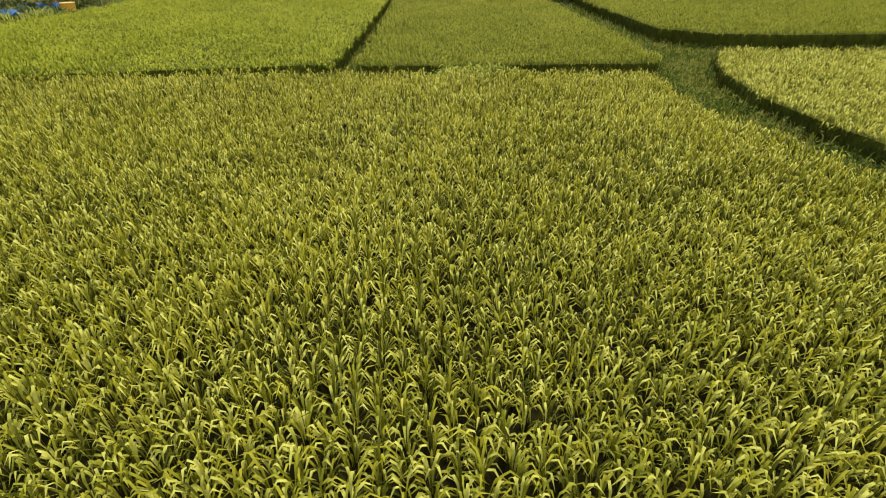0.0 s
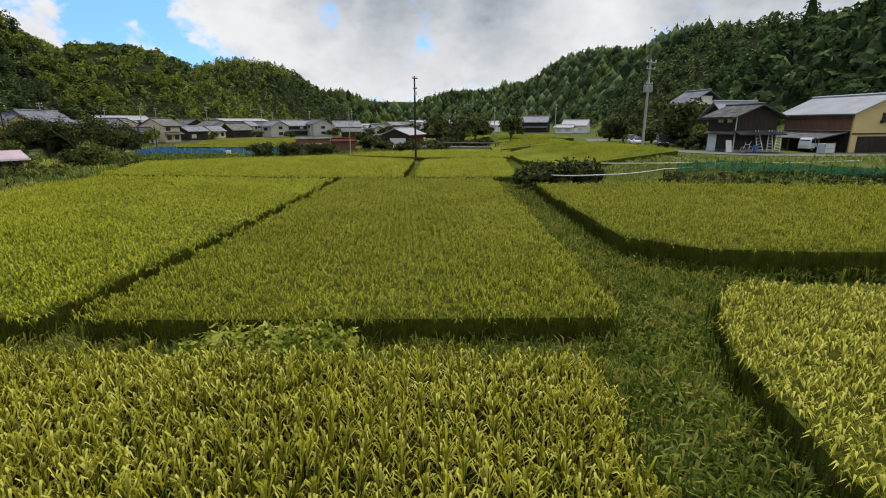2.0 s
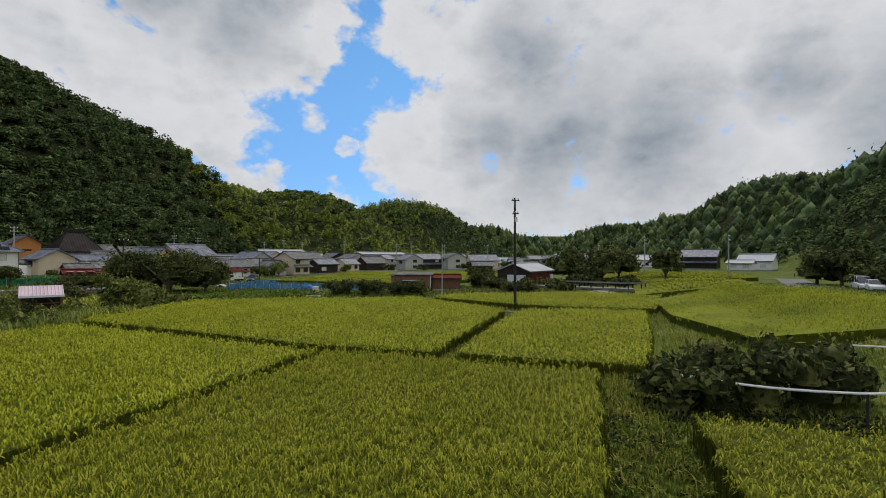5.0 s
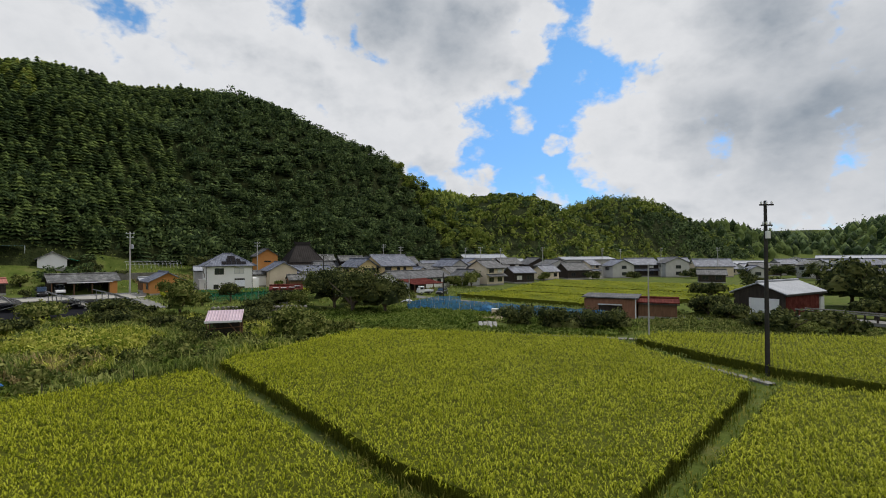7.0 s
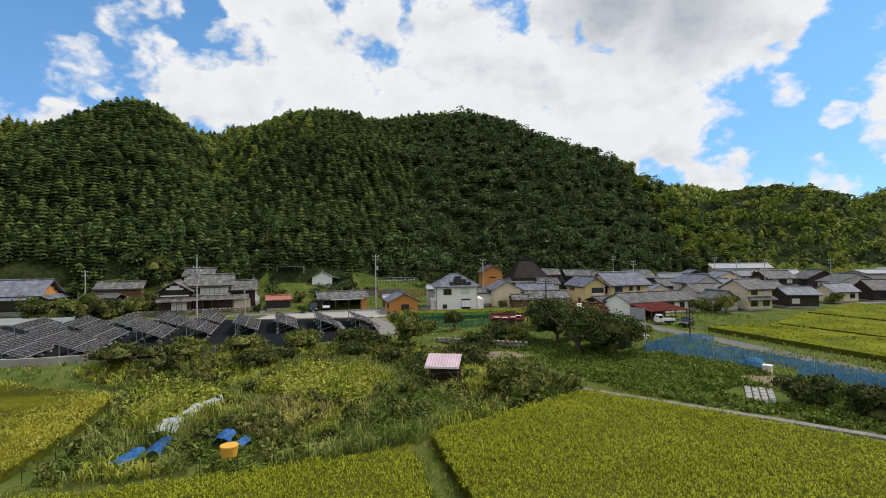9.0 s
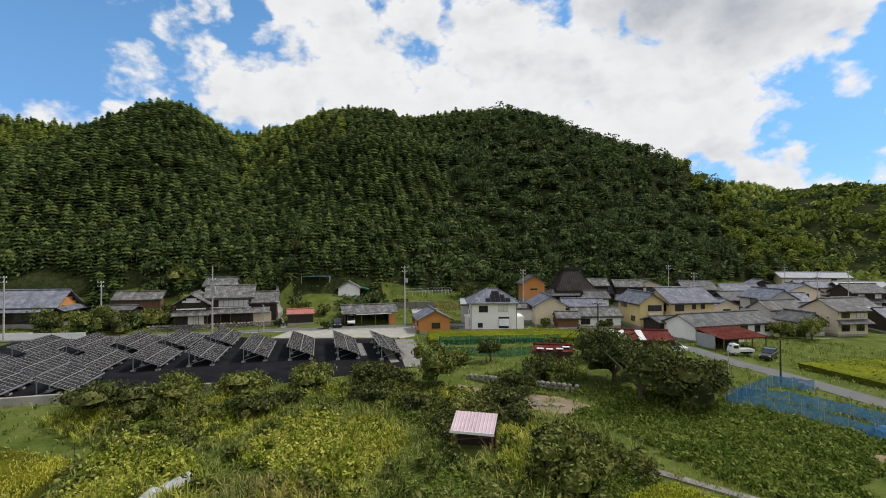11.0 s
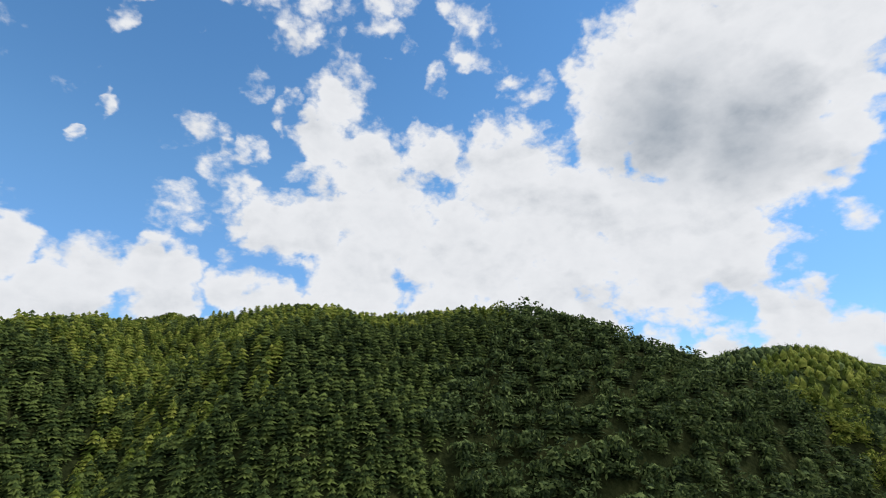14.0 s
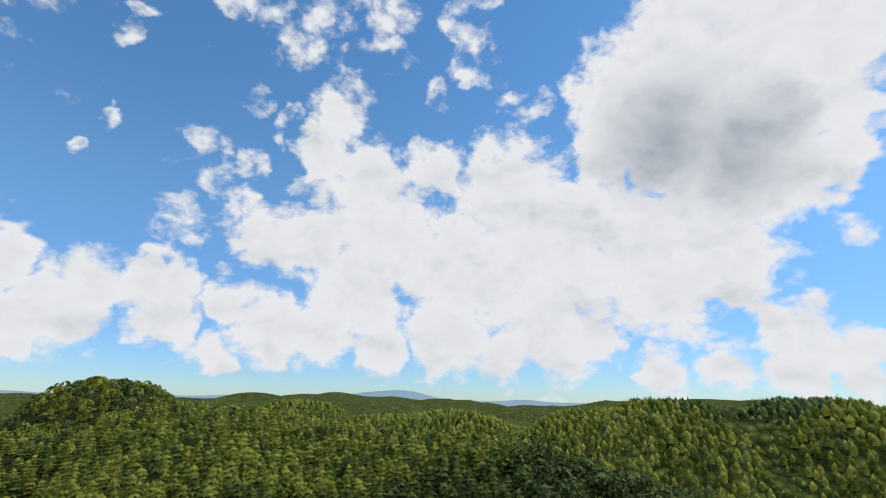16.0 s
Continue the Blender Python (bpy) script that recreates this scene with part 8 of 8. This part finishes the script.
stuff("vine_patch", [leaf_ball(34, 0.36, 0.085, 0.8, 0.5, 0.0, 0.22) for _ in range(5)], places(x, y, height(x, y) + 0.3, 0.9, 1.4), [M["weed"]], "low patch of broad pale leaves on the bank", "vines")
# overgrown garden
garden = [(-66, -4), (-57.5, 2.5), (-46, 1.6), (-38, -0.6), (-35.4, 6), (-33.2, 14), (-33.4, 22), (-35.4, 38), (-41, 42), (-58, 40), (-66, 30)]
x, y = spread(-67, -33, -5, 42, 4.6, ALL_PADDIES, lambda a, b: inside(garden, a, b) & ((a + 46.7) ** 2 + (b - 30.1) ** 2 > 7) & (np.abs((a + 43.0) * 0.43 + (b - 5.2) * 0.90) + 9 * ((a > -42.6) | (a < -52.2)) > 0.8) & (np.hypot((a + 38.4) / 1.6, b - 9.9) > 1.0) & (np.hypot((a + 39.4) / 1.8, b - 5.0) > 1.1))
pick = np.sin(x / 2.7 + 1.2 * np.sin(y / 3.1)) + np.sin(y / 2.1 + x / 6.0)
tall = 0.85 + 0.35 * np.sin(x / 4.0) * np.sin(y / 5.0)
for name, k, tm, mt, lab in (("tall_weeds", pick > 0.25, WEEDS, M["weed"], "tall yellow-green weeds covering an abandoned garden"),
                             ("garden_grass", (pick <= 0.25) & (pick > -0.7), WEEDS, M["grass"], "long green grass covering an abandoned garden"),
                             ("garden_vines", pick <= -0.7, BIG_LEAVES, M["vine"], "broad leafy vines creeping over an abandoned garden")):
    P = places(x[k], y[k], height(x[k], y[k]), 0.7, 1.35)
    P[:, 5] *= tall[k]
    stuff(name, tm, P, [mt], lab, "weeds")
# low bushes and a dry patch in the garden
x, y = spread(-66, -34, -3, 41, 0.34, ALL_PADDIES, lambda a, b: inside(garden, a, b) & ((a + 46.7) ** 2 + (b - 30.1) ** 2 > 9) & (np.abs((a + 43.0) * 0.43 + (b - 5.2) * 0.90) > 1.6) & (np.hypot((a + 38.4) / 1.6, b - 9.9) > 1.8) & (np.hypot((a + 39.4) / 1.8, b - 5.0) > 1.9) & (np.sin(a / 3.4 + 1) + np.sin(b / 4.3) > -0.7))
k = rng.random(len(x)) < 0.22
for mask, mt, lab in ((k, M["shrub"], "dark green bushes scattered over an abandoned garden"), (~k, M["shrub_light"], "light green bushes scattered over an abandoned garden")):
    stuff("garden_bushes", [leaf_ball(120, 0.75, 0.15, 1.0, 0.55) for _ in range(5)], places(x[mask], y[mask], height(x[mask], y[mask]), 0.6, 1.45), [mt], lab, "bushes")
x, y = spread(-49, -36, 8, 20, 5.0, [], lambda a, b: (np.hypot((a + 42.5) / 1.3, b - 14.0) < 3.6) & (np.hypot((a + 38.4) / 1.6, b - 9.9) > 1.0) & (np.hypot((a + 39.4) / 1.8, b - 5.0) > 1.1))
stuff("dry_grass", WEEDS, places(x, y, height(x, y), 0.7, 1.1), [M["dry_grass"]], "straw-coloured dry weeds in an abandoned garden", "weeds")
# goldenrod-like stand at the back of the garden
x, y = spread(-64, -44, 3, 24, 2.4, [], lambda a, b: inside(garden, a, b) & (np.sin(a / 3.0) + np.sin(b / 2.4) > 0.2))
stuff("tall_weeds", [leaf_ball(30, 0.5, 0.16, 1.5, 0.6) for _ in range(5)], places(x, y, height(x, y) + 0.1, 0.8, 1.3), [M["weed"]], "bushy yellow-green weeds taller than the grass", "weeds")
# vegetable rows and banks by the nets
x, y = spread(-45, -14, 44, 62, 3.4, ALL_PADDIES, lambda a, b: (b > 41.9 + 0.46 * (a + 35.6) + 1.6) & (((a + 28.6) ** 2 + (b - 53) ** 2 > 9)) & ((a + 31) ** 2 + (b - 58.8) ** 2 > 8) & (b < 63 + 0.1 * (a + 40)))
stuff("vegetable_bed", BIG_LEAVES, places(x, y, height(x, y), 0.9, 1.7), [M["vine"]], "dense leafy vegetables on a raised bank", "vegetables")
x, y = spread(-14, 14, 58, 80, 2.2, ALL_PADDIES)
stuff("bank_weeds", BIG_LEAVES, places(x, y, height(x, y), 0.7, 1.2), [M["shrub_light"]], "leafy weeds on the stream bank", "weeds")
# vines over the stream bank
bank = [(-66, 41), (-60, 47.5), (-56, 50), (-54, 62), (-44, 60), (-41, 47), (-48, 41.5), (-51, 43.4), (-52.6, 47.6), (-57.5, 47.5), (-62, 40)]
x, y = spread(-67, -40, 40, 63, 4.5, ALL_PADDIES, lambda a, b: inside(bank, a, b))
stuff("bank_vines", BIG_LEAVES, places(x, y, height(x, y), 0.7, 1.5), [M["vine"]], "leafy green vines covering the stream bank", "vines")
# bushes at the foot of the hill
x, y = spread(-150, -113, -45, 150, 0.17, [], lambda a, b: (a < -121 - 4 * np.sin(b / 9.0)) & ((a + 126.6) ** 2 + (b - 36.8) ** 2 > 22) & ((a + 130) ** 2 + (b - 9.4) ** 2 > 26) & (np.abs(b - 21) > 1.6) & ((a + 127.5) ** 2 + (b - 29) ** 2 > 40) & (np.abs(b - 56) > 9) & ((a + 122) ** 2 + (b - 9) ** 2 > 150) & ((a + 131) ** 2 + (b + 20) ** 2 > 200) & ((a + 114) ** 2 + (b - 91) ** 2 > 110))
stuff("wood_edge", [leaf_ball(90, 2.0, 0.36, 0.95, 0.5) for _ in range(5)], places(x, y, height(x, y), 0.6, 1.4), [M["broad"]], "mixed green bushes along the foot of the wooded hill", "bushes")
# bamboo on the sunny hill
x, y = spread(-125, -40, 226, 300, 0.09, [], lambda a, b: (np.hypot(a + 100, b - 244) < 9) | (np.hypot((a + 62) / 1.6, b - 272) < 11))
stuff("bamboo_grove", [leaf_ball(110, 2.2, 0.38, 1.5, 0.9) for _ in range(4)], places(x, y, height(x, y) + 1, 0.8, 1.3), [M["bamboo"]], "pale yellow-green bamboo grove on the lower slope", "bamboo")

# dry grass on the slope above the orange hut
slope_patch = [(-112.5, 48), (-117.0, 62), (-121, 63.6), (-122.5, 50)]
x, y = spread(-123, -112, 47, 64, 7.0, [], lambda a, b: inside(slope_patch, a, b))
stuff("dry_grass", GRASS_FAR, places(x, y, height(x, y) - 0.03, 0.8, 1.5), [M["dry_grass"]], "dry brown grass on a terrace slope", "grass")
